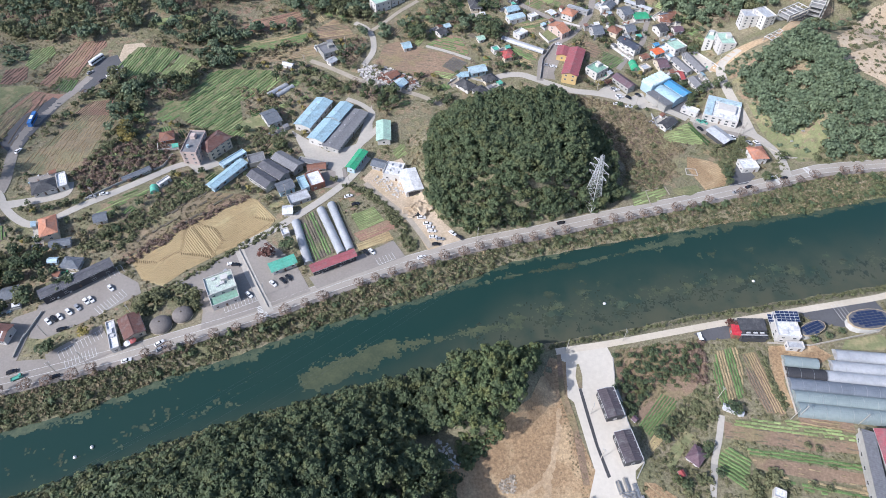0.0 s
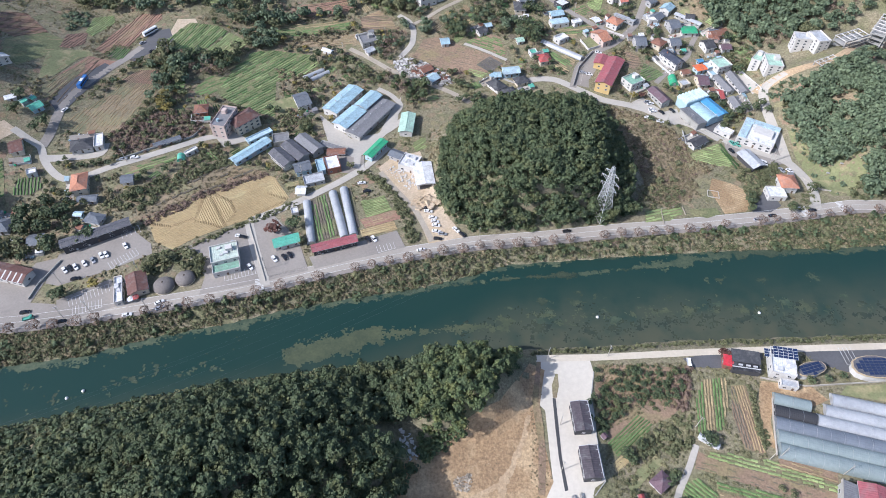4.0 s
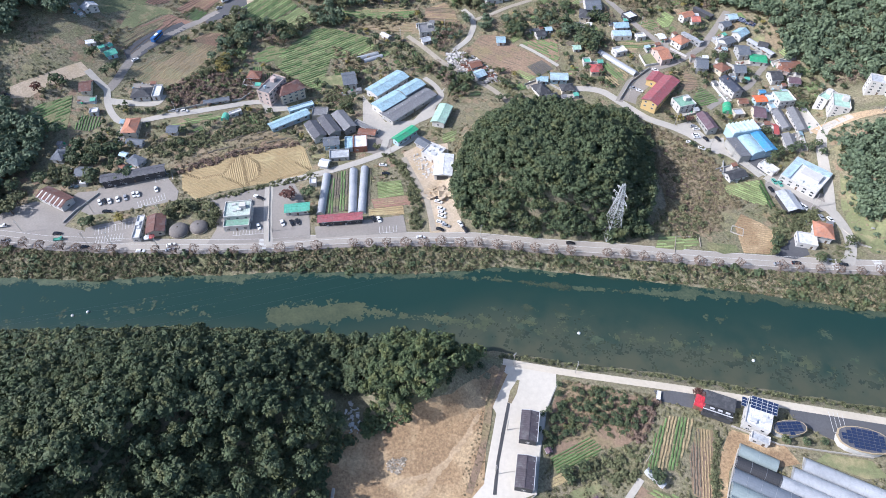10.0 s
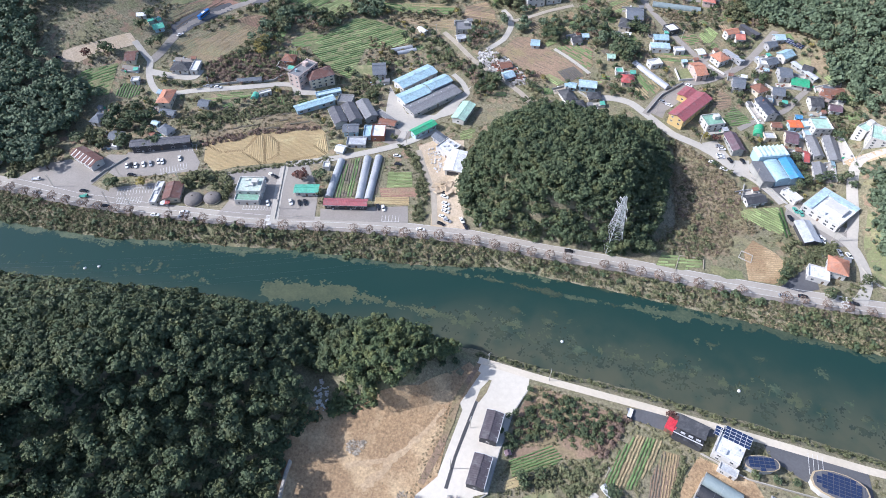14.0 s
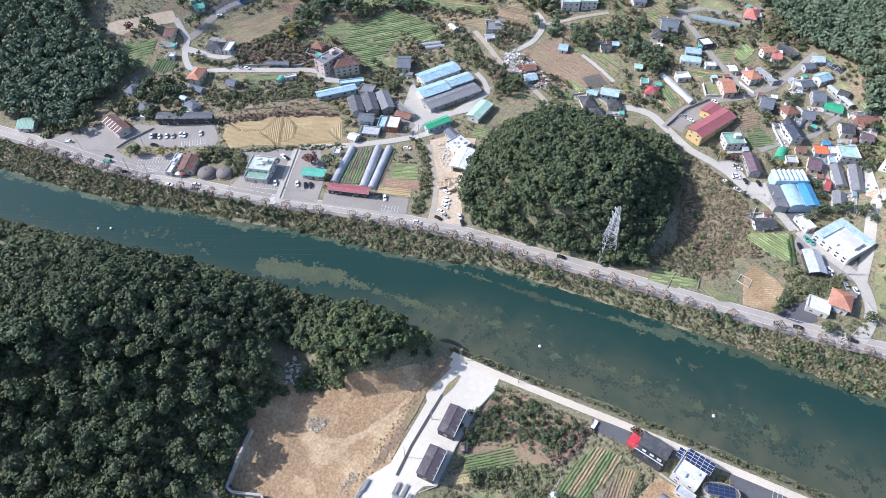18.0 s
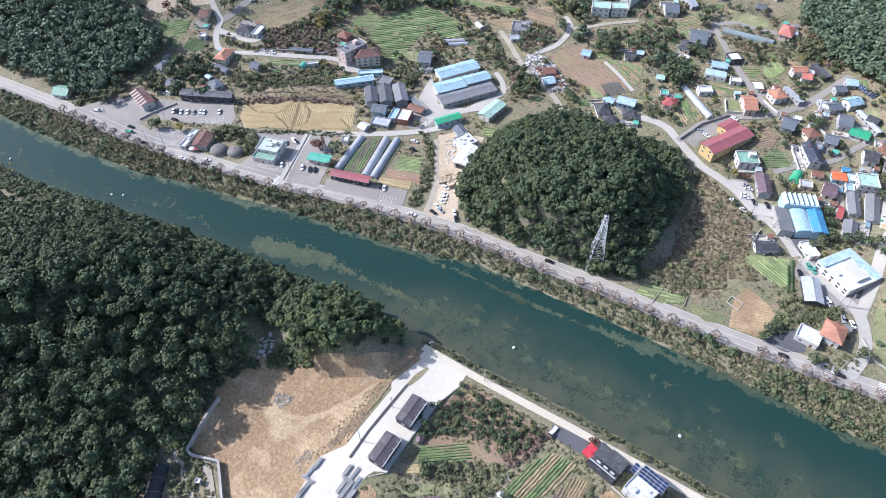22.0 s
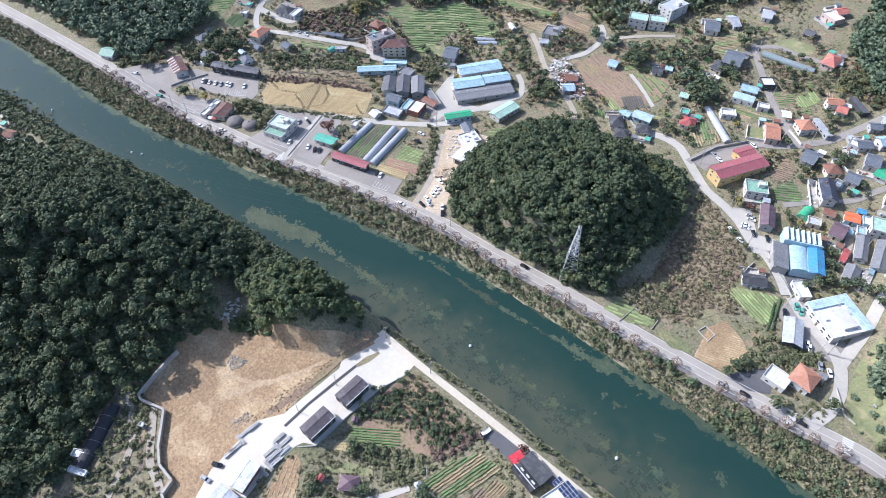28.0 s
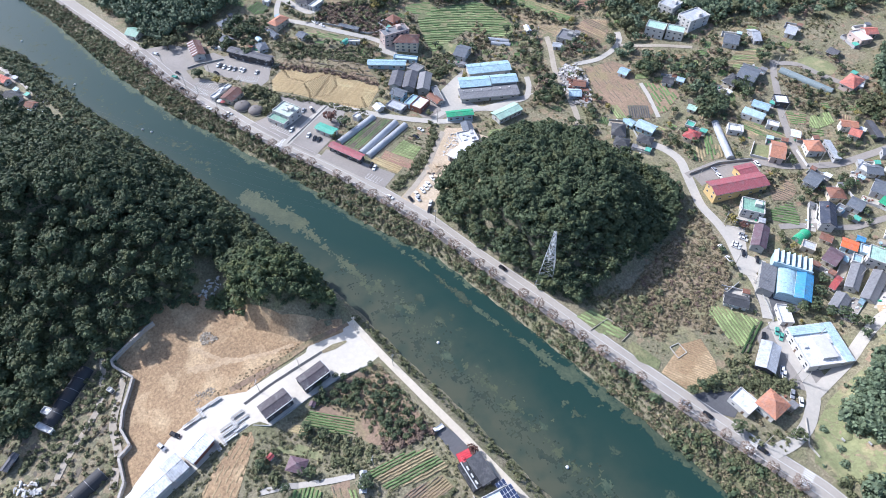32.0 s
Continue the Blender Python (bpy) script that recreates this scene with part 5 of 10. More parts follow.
field('bare tan terrace cut into the hillside', [(244.6, 348.5), (273.7, 380.3), (290.8, 394.3), (299.7, 397.3), (320.1, 399.5), (317.3, 375.2), (277.5, 347.7), (255.1, 340.5), (242.6, 334.9)], 'sand', 0)
field('bare tan terrace above the wooded hill', [(238.9, 329.6), (256.8, 336), (300.7, 359.2), (268.6, 305.8), (257.5, 305.1), (247.6, 313.3), (244, 321.1)], 'sand', 0)
field('dry brown ground under brush', [(87.2, 330.5), (96.9, 328.1), (124.3, 311.9), (130.2, 304.9), (132, 291.3), (139.1, 278.7), (132.7, 258), (114.2, 245.3), (107.9, 254), (97.1, 290.1)], 'dry', 0)


def frame_block(label, x, y, turn, w, d, storeys, seed):
    """Flats under construction: floor slabs on columns, part walls, scaffold poles and boards."""
    r = random.Random(seed)
    base = new("apartment_building")
    z = min(land(x, y), land(x - w / 3, y), land(x + w / 3, y)) - 0.5
    base.matrix_basis = pose(x, y, z, 0, 0, turn)
    take_box(x, y, turn, w, d)
    rise = 2.9
    for k in range(storeys + 1):
        if k < storeys:
            part("floor_slab", mesh("floor_slab", *box(-w / 2, w / 2, -d / 2, d / 2, k * rise, k * rise + 0.25), WALL["concrete"]), base)
        else:
            for i in range(int(w / 4.5) + 1):
                px = -w / 2 + 0.4 + (w - 0.8) * i / int(w / 4.5)
                part("roof_beam", mesh("roof_beam", *box(px - 0.2, px + 0.2, -d / 2, d / 2, k * rise, k * rise + 0.4), WALL["white"]), base)
            for q in (-1, 0, 1):
                part("roof_beam", mesh("roof_beam", *box(-w / 2, w / 2, q * (d / 2 - 0.5) - 0.2, q * (d / 2 - 0.5) + 0.2, k * rise + 0.02, k * rise + 0.42), WALL["white"]), base)
        if k < storeys:
            for i in range(int(w / 4.5) + 1):
                for q in (-1, 1):
                    px = -w / 2 + 0.4 + (w - 0.8) * i / int(w / 4.5)
                    part("column", mesh("column", *box(px - 0.25, px + 0.25, q * (d / 2 - 0.5) - 0.25, q * (d / 2 - 0.5) + 0.25, k * rise + 0.25, (k + 1) * rise), WALL["concrete"]), base)
                if r.random() < 0.5 and i:
                    part("infill_wall", mesh("infill_wall", *box(px - w / int(w / 4.5) + 0.4, px - 0.4, -d / 2 + 0.5, -d / 2 + 0.7, k * rise + 0.25, (k + 1) * rise), WALL[r.choice(("concrete", "white", "pink"))]), base)
    for i in range(int(w / 3) + 1):
        px = -w / 2 + w * i / int(w / 3)
        part("scaffold_pole", mesh("scaffold_pole", *tube((px, -d / 2 - 1.0, 0), (px, -d / 2 - 1.0, storeys * rise + r.uniform(0.5, 2)), 0.07, 5), STEEL), base)
    for k in range(1, storeys + 1):
        part("scaffold_board", mesh("scaffold_board", *box(-w / 2, w / 2, -d / 2 - 1.3, -d / 2 - 0.5, k * rise - 0.3, k * rise - 0.2), WALL["cream"]), base)
    tagged(base, label, "building")


frame_block('unfinished concrete flats with bare floors and scaffolding', 231.5, 384, 33, 20, 9, 3, 1)
frame_block('unfinished concrete flats with bare floors and scaffolding', 253, 396, 58, 24, 9, 4, 2)
frame_block('low concrete foundation frame beside the earth lane', 212, 358.5, 35, 16, 6, 1, 3)
field('mown lawn slope beside the lane', [(190.4, 320.7), (195.7, 313.3), (200.3, 292.6), (208.5, 288.8), (216.4, 294.5), (221.3, 296.8), (225.5, 290.8), (226.1, 285.4), (220.9, 279), (219, 271), (206.1, 269.1), (197.2, 280.9), (192, 296.4)], 'lawn', 0)
field('bare sandy clearing on the hill', [(210.9, 329.6), (215.3, 333.8), (222.3, 328.6), (222.9, 321.8), (216.6, 321.5)], 'dry', 0)
field('harvested rice field with swirling straw rows', [(-157.1, 196.8), (-145.7, 204.2), (-138.5, 213), (-137.3, 216.4), (-105.1, 240), (-101.6, 238.7), (-88.6, 224.5), (-91.6, 217), (-102.3, 207.5), (-114.6, 198.8), (-127.4, 188.8), (-135.6, 179.6), (-146.5, 182.9)], 'stubble')
field('vegetable beds between greenhouses', [(-76.7, 223.7), (-69, 230.9), (-54.7, 201.5), (-63.6, 195.5)], 'dark', -64.9, gap=1.5, crop='green', second=('soil', 2), high=0.3, fill_in=0.8)
field('leafy green cabbage plot', [(-49.3, 226.9), (-37.5, 233.9), (-30.7, 223.5), (-43.4, 215.6)], 'grass', 32, gap=1.1, crop='pale', high=0.3, fill_in=0.9)
field('brown garden beds', [(-46.7, 213.9), (-28.5, 224.1), (-24.3, 218.3), (-42, 208.4)], 'red', 26.9, gap=1.6, crop='straw', high=0.2, fill_in=0.3)
field('pale straw-mulched bed', [(-44.5, 206.6), (-28.5, 215.7), (-25.4, 210.1), (-42.4, 201.9)], 'stubble', 26.9, gap=1.4, crop='straw', high=0.2, fill_in=0.8)
field('dark furrowed bed by the greenhouse', [(-60, 234.9), (-57, 237.5), (-45.1, 208.8), (-46.8, 207.9)], 'dark', -65.2, gap=1.3, crop='soil', high=0.3)
field('green field of low crops', [(-179.8, 341.1), (-171.5, 361.8), (-164.8, 358.7), (-161.6, 346), (-169.8, 336.7)], 'lawn', 68, gap=2, crop='pale', high=0.2, fill_in=0.4)
field('dark green vegetable field', [(-262.9, 187), (-258.1, 201.6), (-246.2, 217.9), (-241.5, 209.1), (-236.1, 197.2), (-242.2, 191.8), (-258.6, 184.1)], 'grass', 60.5, gap=1.8, crop='green', high=0.3, fill_in=0.6)
field('rows of green vegetables', [(-232.5, 198), (-234.9, 208.7), (-224.7, 212.9), (-220.4, 206.8), (-224, 200.7)], 'dark', 111.1, gap=1.6, crop='green', high=0.35, fill_in=0.85)
field('brown furrowed field', [(-84.8, 385.8), (-89.2, 399.8), (-78.3, 410.4), (-67.5, 402.8), (-59, 388.3), (-74.6, 389.1)], 'brown', 12.1, gap=1.6, crop='soil', high=0.3, second=('straw', 4))
field('broad brown earth field', [(-45, 363.3), (-40.2, 382.4), (-29.3, 386.7), (-14.7, 378.8), (12.5, 370.7), (17, 360.5), (4, 351.7), (-15.8, 348.9)], 'brown', -13.3, gap=2.4, crop='soil', high=0.12, fill_in=0.25)
field('dark mulched plot', [(-1, 360.3), (6.7, 369.8), (16.9, 363.9), (9.4, 353.2)], 'dark', -34.4, gap=1.4, crop='mulch', high=0.25)
field('brown garden strips', [(-10.9, 383.1), (1.2, 394.6), (11.8, 391.5), (18, 375), (16.7, 370.6), (0.4, 379.3)], 'brown', -19.7, gap=2, crop='green', high=0.3, fill_in=0.4)
field('green garden strip', [(-8.5, 351), (-5.2, 355.7), (8, 352.1), (4.8, 347.5)], 'grass', -14.8, gap=1.4, crop='pale', high=0.3)
field('vegetable garden by the long tunnel', [(45.7, 379.4), (56.3, 381), (65.2, 372), (59.9, 358.4), (53.5, 356.4)], 'olive', -36.8, gap=1.8, crop='green', high=0.4, fill_in=0.7, second=('straw', 3))
field('lawn in a walled garden', [(68.3, 393.6), (75.7, 400.6), (81.2, 392), (72.7, 385.4)], 'lawn', 0)
field('green vegetable garden', [(70.6, 436.2), (74.4, 447.7), (82.8, 442), (81.1, 430.2), (76.5, 428.1)], 'grass', -29.9, gap=1.4, crop='pale', high=0.3)
field('brown garden beds', [(59.6, 427.9), (68.7, 436.2), (74.4, 428.6), (68.4, 421.9)], 'brown', 37.2, gap=1.8, crop='green', high=0.3, fill_in=0.6)
field('oval lawn on a terrace', [(30.9, 471), (33.8, 481.3), (44.3, 485), (52.3, 482.8), (54, 476.1), (42.2, 469), (33.9, 467.6)], 'lawn', 0)
field('brown plot beside the red warehouse', [(97.1, 372.7), (98, 388.4), (105.9, 382.6), (107.8, 375.3), (102.7, 368.4)], 'brown', 18.5, gap=1.5, crop='soil', high=0.25)
field('rows of green vegetables on a bank', [(105.8, 362.2), (109.4, 375.4), (118.8, 369.7), (122.4, 365.4), (111.8, 356.9)], 'dark', 38.8, gap=1.7, crop='green', high=0.4)
field('bright green vegetable plot', [(131.5, 292.4), (138.8, 298), (149.6, 304.8), (156, 289.5), (154.7, 284.3), (140.7, 286.3), (134.3, 286.3)], 'grass', -13.8, gap=1.6, crop='pale', high=0.35, fill_in=0.8)
field('dark green hedge rows', [(149.1, 303.7), (151.7, 305.9), (159.1, 286.6), (156.9, 282.3)], 'dark', -67.3, gap=1.8, crop='dark', high=0.9, fill_in=1.0, wide=0.9)
field('pale brown furrowed field', [(145.4, 246.3), (139.7, 264.1), (142.3, 273.9), (153.8, 270.4), (158.3, 267.2), (160.2, 254.8), (157, 249.7)], 'tan', 29.9, gap=1.2, crop='rake', high=0.15, fill_in=0.9, wide=0.4)
field('green weedy plots by the road', [(103.1, 233.9), (103.6, 243.8), (122.5, 247.7), (124.1, 244.5), (115.8, 236.7)], 'grass', 25.1, gap=2, crop='pale', high=0.3, fill_in=0.5)
field('green weedy plots by the road', [(127.2, 246.8), (141.3, 250.3), (143.7, 246.2), (136.1, 241.8), (128.1, 242.5)], 'grass', 0)
field('curved green plots behind the site', [(-30.1, 276.9), (-28.4, 281.3), (-23.2, 286.3), (-20.6, 276.6), (-26.4, 271.7)], 'grass', 53.1, gap=1.5, crop='pale', high=0.3)
field('green vegetable rows by the dark halls', [(80.6, 109), (94, 123.6), (99.4, 121.4), (97.6, 116.4), (84.5, 104)], 'grass', 48, gap=1.15, crop='green', high=0.4, fill_in=0.9)
field('straw-covered bed', [(82, 100.5), (87.6, 106.6), (91.4, 105), (84, 98)], 'stubble', 48, gap=1.2, crop='straw', high=0.15)
field('vegetable beds by the river restaurant', [(117.4, 132.4), (121.5, 143.6), (131.5, 146.2), (131.6, 134), (126.9, 120.7), (117.3, 117.2)], 'olive', -92.7, gap=1.25, crop='green', high=0.4, fill_in=0.85, second=('straw', 3))
field('brown furrowed strip', [(133.2, 142.2), (139.3, 143.4), (141.3, 124.8), (142.7, 112.9), (134.6, 114.3), (131.8, 128.8)], 'brown', -82.7, gap=1.1, crop='soil', high=0.3, fill_in=0.8, second=('rake', 4))
field('long brown field', [(116, 110.7), (119.7, 109), (167.3, 101), (166.3, 96.4), (139.1, 98.7), (114.1, 103.4)], 'brown', -9.5, gap=2.5, crop='soil', high=0.2, fill_in=0.4)
field('pale green bean rows', [(118.1, 111.4), (143.5, 110.7), (167.7, 104.6), (167.1, 101.7), (119.5, 108.2)], 'olive', -8.4, gap=1.6, crop='pale', high=0.5, fill_in=0.8)
field('brown stake rows', [(147.6, 112.4), (168.6, 109.4), (167.9, 105.1), (145.2, 109)], 'brown', -9.9, gap=1.8, crop='straw', high=0.5, fill_in=0.7)
field('green strip between fields', [(121.1, 98.7), (143.2, 97.5), (164.4, 91.9), (164, 89.6), (137.5, 94.1), (121.5, 96.4)], 'grass', -9, gap=1.5, crop='green', high=0.4, fill_in=0.8)
field('brown field with clods', [(121.2, 95.7), (137.2, 93.4), (164, 88.5), (163.2, 84.2), (143.4, 86.3), (123, 90.7)], 'brown', -10.4, gap=2.5, crop='straw', high=0.2, fill_in=0.3)
field('green and brown field strips', [(131.2, 89), (145.4, 85.9), (162.7, 83.1), (161.9, 78.9), (141.3, 81), (132, 85.3)], 'olive', -11.7, gap=1.8, crop='green', high=0.4, fill_in=0.7, second=('straw', 2))
field('leafy green rows', [(109.9, 97.5), (114.6, 99.9), (121.6, 93.4), (116.9, 82), (112.4, 85.3), (107.9, 90.7)], 'grass', -39.8, gap=1.6, crop='green', high=0.5, fill_in=0.95)
field('mown lawn in a garden', [(92, 99.9), (99.5, 107), (103.4, 104.6), (97.6, 99.9), (89.5, 89.6), (88.1, 93)], 'lawn', 0)
field('sandy ground by the greenhouses', [(145.9, 146.4), (167.3, 146.6), (172.8, 141.3), (164.6, 136.4), (150.8, 138.8), (146.9, 128), (147, 115.7), (143.1, 117.7), (143.5, 135.3)], 'tan', 0)
field('yellow-green field edge', [(182.1, 149.1), (199.1, 152.4), (204.9, 147.6), (196.3, 143.9), (178.4, 144.6)], 'lawn', 0)
field('tan earth below the halls', [(84.5, 67.9), (77, 82), (77.7, 85.4), (81.7, 85.1), (99.9, 71.5), (93.7, 58.3)], 'tan', 131.8, gap=2, crop='straw', high=0.15, fill_in=0.5)
field('dry terraced slope with brush', [(-168.4, 206.1), (-147.9, 245.9), (-138.4, 252.2), (-125.6, 241.1), (-130.9, 231.5), (-149.4, 205.3), (-162.2, 197.1)], 'dry', 0)
# ---- buildings along the road ----
house('restaurant', 'long black two-storey restaurant with a charcoal roof', -175.4, 180.3, 37, 34.1, 6.3, 5.2, roof='gable', tone='darkgray', wall='dark', rise=0.8, storeys=2, extras=('ac',))
striped = house('restaurant', 'low hall with a red and white striped roof', -204.5, 151.6, -6, 19.5, 9.2, 4.2, roof='gable', tone='brown', wall='white', rise=1.4)
for k in range(6):
    part("roof_stripe", mesh("roof_stripe", *[([(px, py, 4.2 + 1.4 * (1 - abs(py) / 4.6) + e) for e in (0.02, 0.07) for px, py in ((k * 3.1 - 8.4, -4.6), (k * 3.1 - 7.7, -4.6), (k * 3.1 - 7.7, 0), (k * 3.1 - 8.4, 0))], [(4, 5, 6, 7), (0, 1, 5, 4), (1, 2, 6, 5), (3, 0, 4, 7)])][0], FRAME), striped, "white painted roof stripe")
house('house', 'two-storey house with an orange tiled roof', -199.9, 211, 115.5, 14, 8.8, 4.6, roof='hip', tone='orange', wall='cream', storeys=2)
house('house', 'dark-roofed house with white outbuildings', -211.7, 237.2, 27.1, 12.3, 10.1, 3.1, roof='hip', tone='charcoal', wall='white')
house('shed', 'white flat annex beside a dark house', -204.3, 242.3, 27, 4.7, 11.4, 2.6, roof='flat', tone='white', wall='white')
house('shed', 'small grey shed by the lane', -177.3, 219.3, 20.4, 7, 6.9, 2.6, roof='gable', tone='slate', wall='white')
house('shed', 'grey-blue shed under the orange house', -191.8, 202.7, 12.8, 10.5, 5.2, 2.6, roof='gable', tone='slate', wall='gray')
house('house', 'old house with a grey-blue roof and white eaves', -182.3, 190.9, -5, 9.9, 7.2, 2.6, roof='hip', tone='slate', wall='white')
house('shed', 'small pale blue shed among trees', -191.8, 192.2, 3.6, 5, 3.7, 2.6, roof='gable', tone='sky', wall='bluish')
house('house', 'grey-roofed cottage in the trees', -205.1, 173.4, 18.3, 7.8, 7.9, 2.7, roof='gable', tone='slate', wall='cream')
house('house', 'blue-grey roofed house at the forest edge', -226.3, 179.2, 15.7, 7.3, 9.5, 3.1, roof='hip', tone='slate', wall='white')
house('shed', 'green-roofed stall by the road', -249.8, 121.2, 36.5, 10.6, 10.9, 3.1, roof='gable', tone='roofgreen', wall='white')
house('house', 'brown A-frame house in a garden', -241.9, 226.1, 31, 7.2, 11.3, 2.6, roof='gable', tone='brown', wall='cream', rise=2.4)
house('house', 'glass-roofed pavilion by a lawn', -245.4, 254.7, 60, 7.4, 7.3, 2.7, roof='gable', tone='teal', wall='bluish')
house('shed', 'white gabled hut in the trees', -258.3, 255.1, 36.5, 6.4, 4.8, 2.6, roof='gable', tone='white', wall='white')
house('house', 'white villa with a grey roof at the wood', -276.7, 279.3, -23.9, 7.7, 9.8, 3.5, roof='gable', tone='silver', wall='white', storeys=2)
house('house', 'house with a rust-brown roof', -160.5, 282.3, 17.6, 8.6, 8.6, 3.1, roof='hip', tone='rust', wall='brick')
house('apartment_building', 'three-storey flat-roofed apartments with white stair heads', -141.8, 273.1, 87.2, 18.8, 8.7, 8.8, roof='flat', tone='gray', wall='pink', storeys=3, extras=('stair_box', 'tank'))
house('apartment_building', 'three-storey apartments with a brown hipped roof', -132.2, 277.3, 54.9, 17.3, 11.5, 7.2, roof='hip', tone='brown', wall='cream', storeys=3)
house('warehouse', 'long warehouse with a light blue roof', -120.6, 255.2, 56.7, 26.1, 6.6, 3.6, roof='gable', tone='lightblue', wall='bluish', rise=0.96, extras=('shutters',))
house('shed', 'small grey flat shed', -107.4, 269.7, 21.7, 9.3, 7.8, 2.6, roof='flat', tone='gray', wall='concrete', windows=False)
house('warehouse', 'old grey ribbed workshop hall', -100.6, 251.6, 141, 16.5, 8.4, 4.6, roof='gable', tone='darkgray', wall='concrete', rise=1.44)
house('warehouse', 'old grey ribbed workshop hall', -94.9, 258.6, 142, 18.4, 8.4, 4.6, roof='gable', tone='darkgray', wall='concrete', rise=1.44)
house('warehouse', 'old grey ribbed workshop hall', -88.6, 265.6, 143, 18.7, 8.4, 4.6, roof='gable', tone='gray', wall='concrete', rise=1.44)
house('house', 'two-storey house with a slate roof and blue walls', -86.9, 245.8, 30, 9.7, 8, 4.2, roof='gable', tone='slate', wall='bluish', storeys=2)
house('shed', 'white flat-roofed store on a red brick base', -71.2, 252, 26.9, 7.7, 11, 3.6, roof='flat', tone='white', wall='brick')
house('shed', 'white canopy shed by the lane', -82.7, 228.9, 7, 5.8, 6.5, 2.6, roof='gable', tone='white', wall='white', windows=False)
house('shed', 'small white shed behind the greenhouse', -81.5, 213.1, 26.9, 3.5, 4.2, 2.5, roof='flat', tone='white', wall='white', windows=False)
house('warehouse', 'workshop with a bright green roof and blue walls', -49.3, 267.5, 67.5, 17, 6.2, 4, roof='gable', tone='green', wall='bluish', rise=0.96)
house('warehouse', 'new white L-shaped hall with an open end', -18, 249.8, 106.9, 18.2, 10.7, 4.4, roof='gable', tone='white', wall='white', rise=0.72, windows=False, extras=('portal',))
house('warehouse', 'white flat wing of the new hall', -27.6, 259.1, -12.8, 10.1, 10.5, 4, roof='flat', tone='white', wall='white', extras=('roof_units',))
house('shed', 'grey-roofed shed beside the new hall', -36.1, 264.5, -20, 9.2, 6.7, 3.5, roof='gable', tone='slate', wall='gray')
house('warehouse', 'warehouse with a light blue metal roof', -79.6, 309.6, 68.5, 29, 11.6, 4.6, roof='gable', tone='lightblue', wall='white', rise=1.28, extras=('vents',))
house('warehouse', 'warehouse with a light blue metal roof', -71.2, 292.8, 66, 20.5, 11.4, 4.6, roof='gable', tone='lightblue', wall='white', rise=1.28)
house('warehouse', 'warehouse with a light blue metal roof', -63.4, 310.4, 66, 17.6, 9.6, 5.0, roof='gable', tone='lightblue', wall='white', rise=1.28)
house('warehouse', 'grey-roofed annex of the blue warehouse', -58.6, 295.6, 67, 38.5, 11.6, 3.6, roof='gable', tone='gray', wall='concrete', rise=0.64, extras=('vents',))
house('warehouse', 'hall with a mint green metal roof and white walls', -35.6, 293.2, 94.1, 18.6, 8.9, 4, roof='gable', tone='mint', wall='white', rise=1.2)
house('restaurant', 'restaurant with a brown roof and terrace', -141.6, 155, 123, 12.9, 9.7, 3.6, roof='gable', tone='brown', wall='cream', rise=1.44)
house('shed', 'white flat annex with roof equipment', -148.7, 150.2, 116.9, 15.8, 3.5, 3.1, roof='flat', tone='white', wall='white', extras=('roof_units',))
house('restaurant', 'two-storey flat-roofed restaurant with pale green roof deck', -106.1, 177.6, 27, 13.3, 10.9, 5.6, roof='flat', tone='palegreen', wall='white', storeys=2, extras=('roof_units', 'stair_box'))
house('restaurant', 'lower front wing with a pale green roof', -103.2, 171.3, 26.9, 12.9, 6.8, 3.3, roof='flat', tone='roofgreen', wall='white')
house('restaurant', 'low restaurant with a turquoise green roof', -79, 191.5, 28.7, 13.6, 6.6, 3.5, roof='gable', tone='teal', wall='white', rise=0.8)
house('restaurant', 'long restaurant with a crimson metal roof', -54.2, 192.8, 26.9, 23.6, 5.4, 4, roof='gable', tone='crimson', wall='dark', rise=0.8, extras=('ac',))
# ---- village buildings ----
house('house', 'old house with a charcoal tiled roof', 14.6, 339.1, 46.4, 8.6, 11.8, 2.7, roof='hip', tone='charcoal', wall='white')
house('house', 'old house with a charcoal tiled roof', 23.6, 333.6, 34.9, 9, 8.2, 2.7, roof='hip', tone='charcoal', wall='white')
house('house', 'old house with a charcoal tiled roof', 29.9, 345.8, 30.6, 9.3, 7.5, 2.7, roof='hip', tone='charcoal', wall='cream')
house('shed', 'shed with a pale blue metal roof', 22.5, 353.3, 18.4, 11.7, 7.9, 3.5, roof='gable', tone='sky', wall='bluish')
house('shed', 'small shed with a blue roof', 14.1, 349.2, 11.3, 5.1, 6, 2.6, roof='gable', tone='lightblue', wall='bluish')
house('house', 'house with a bright red hipped roof', 43.4, 369, 23.4, 8.9, 9.3, 3.2, roof='hip', tone='red', wall='cream')
house('shed', 'white box shed on a gravel lot', 53.4, 391.8, 46.7, 7.1, 5.1, 2.6, roof='flat', tone='white', wall='white')
house('warehouse', 'large yellow-walled warehouse with a crimson roof', 86.2, 357.9, 72.6, 32.6, 11, 5.6, roof='gable', tone='crimson', wall='yellow', rise=1.6, storeys=2)
house('shed', 'annex with a crimson roof', 80.9, 370.8, 75.8, 11.6, 8.6, 4, roof='gable', tone='crimson', wall='yellow', rise=0.96)
house('house', 'two-storey house with a green roof deck', 101.2, 353.4, 39.1, 11.2, 9.7, 4.2, roof='flat', tone='roofgreen', wall='white', storeys=2, extras=('stair_box',))
house('shed', 'workshop with a plum brown metal roof', 117, 340.8, 121.9, 15.9, 7.5, 4, roof='gable', tone='plum', wall='concrete')
house('warehouse', 'grey lean-to of the blue works', 136.2, 323.5, 123.7, 16.3, 6.8, 4, roof='mono', tone='gray', wall='concrete', rise=0.96, windows=False)
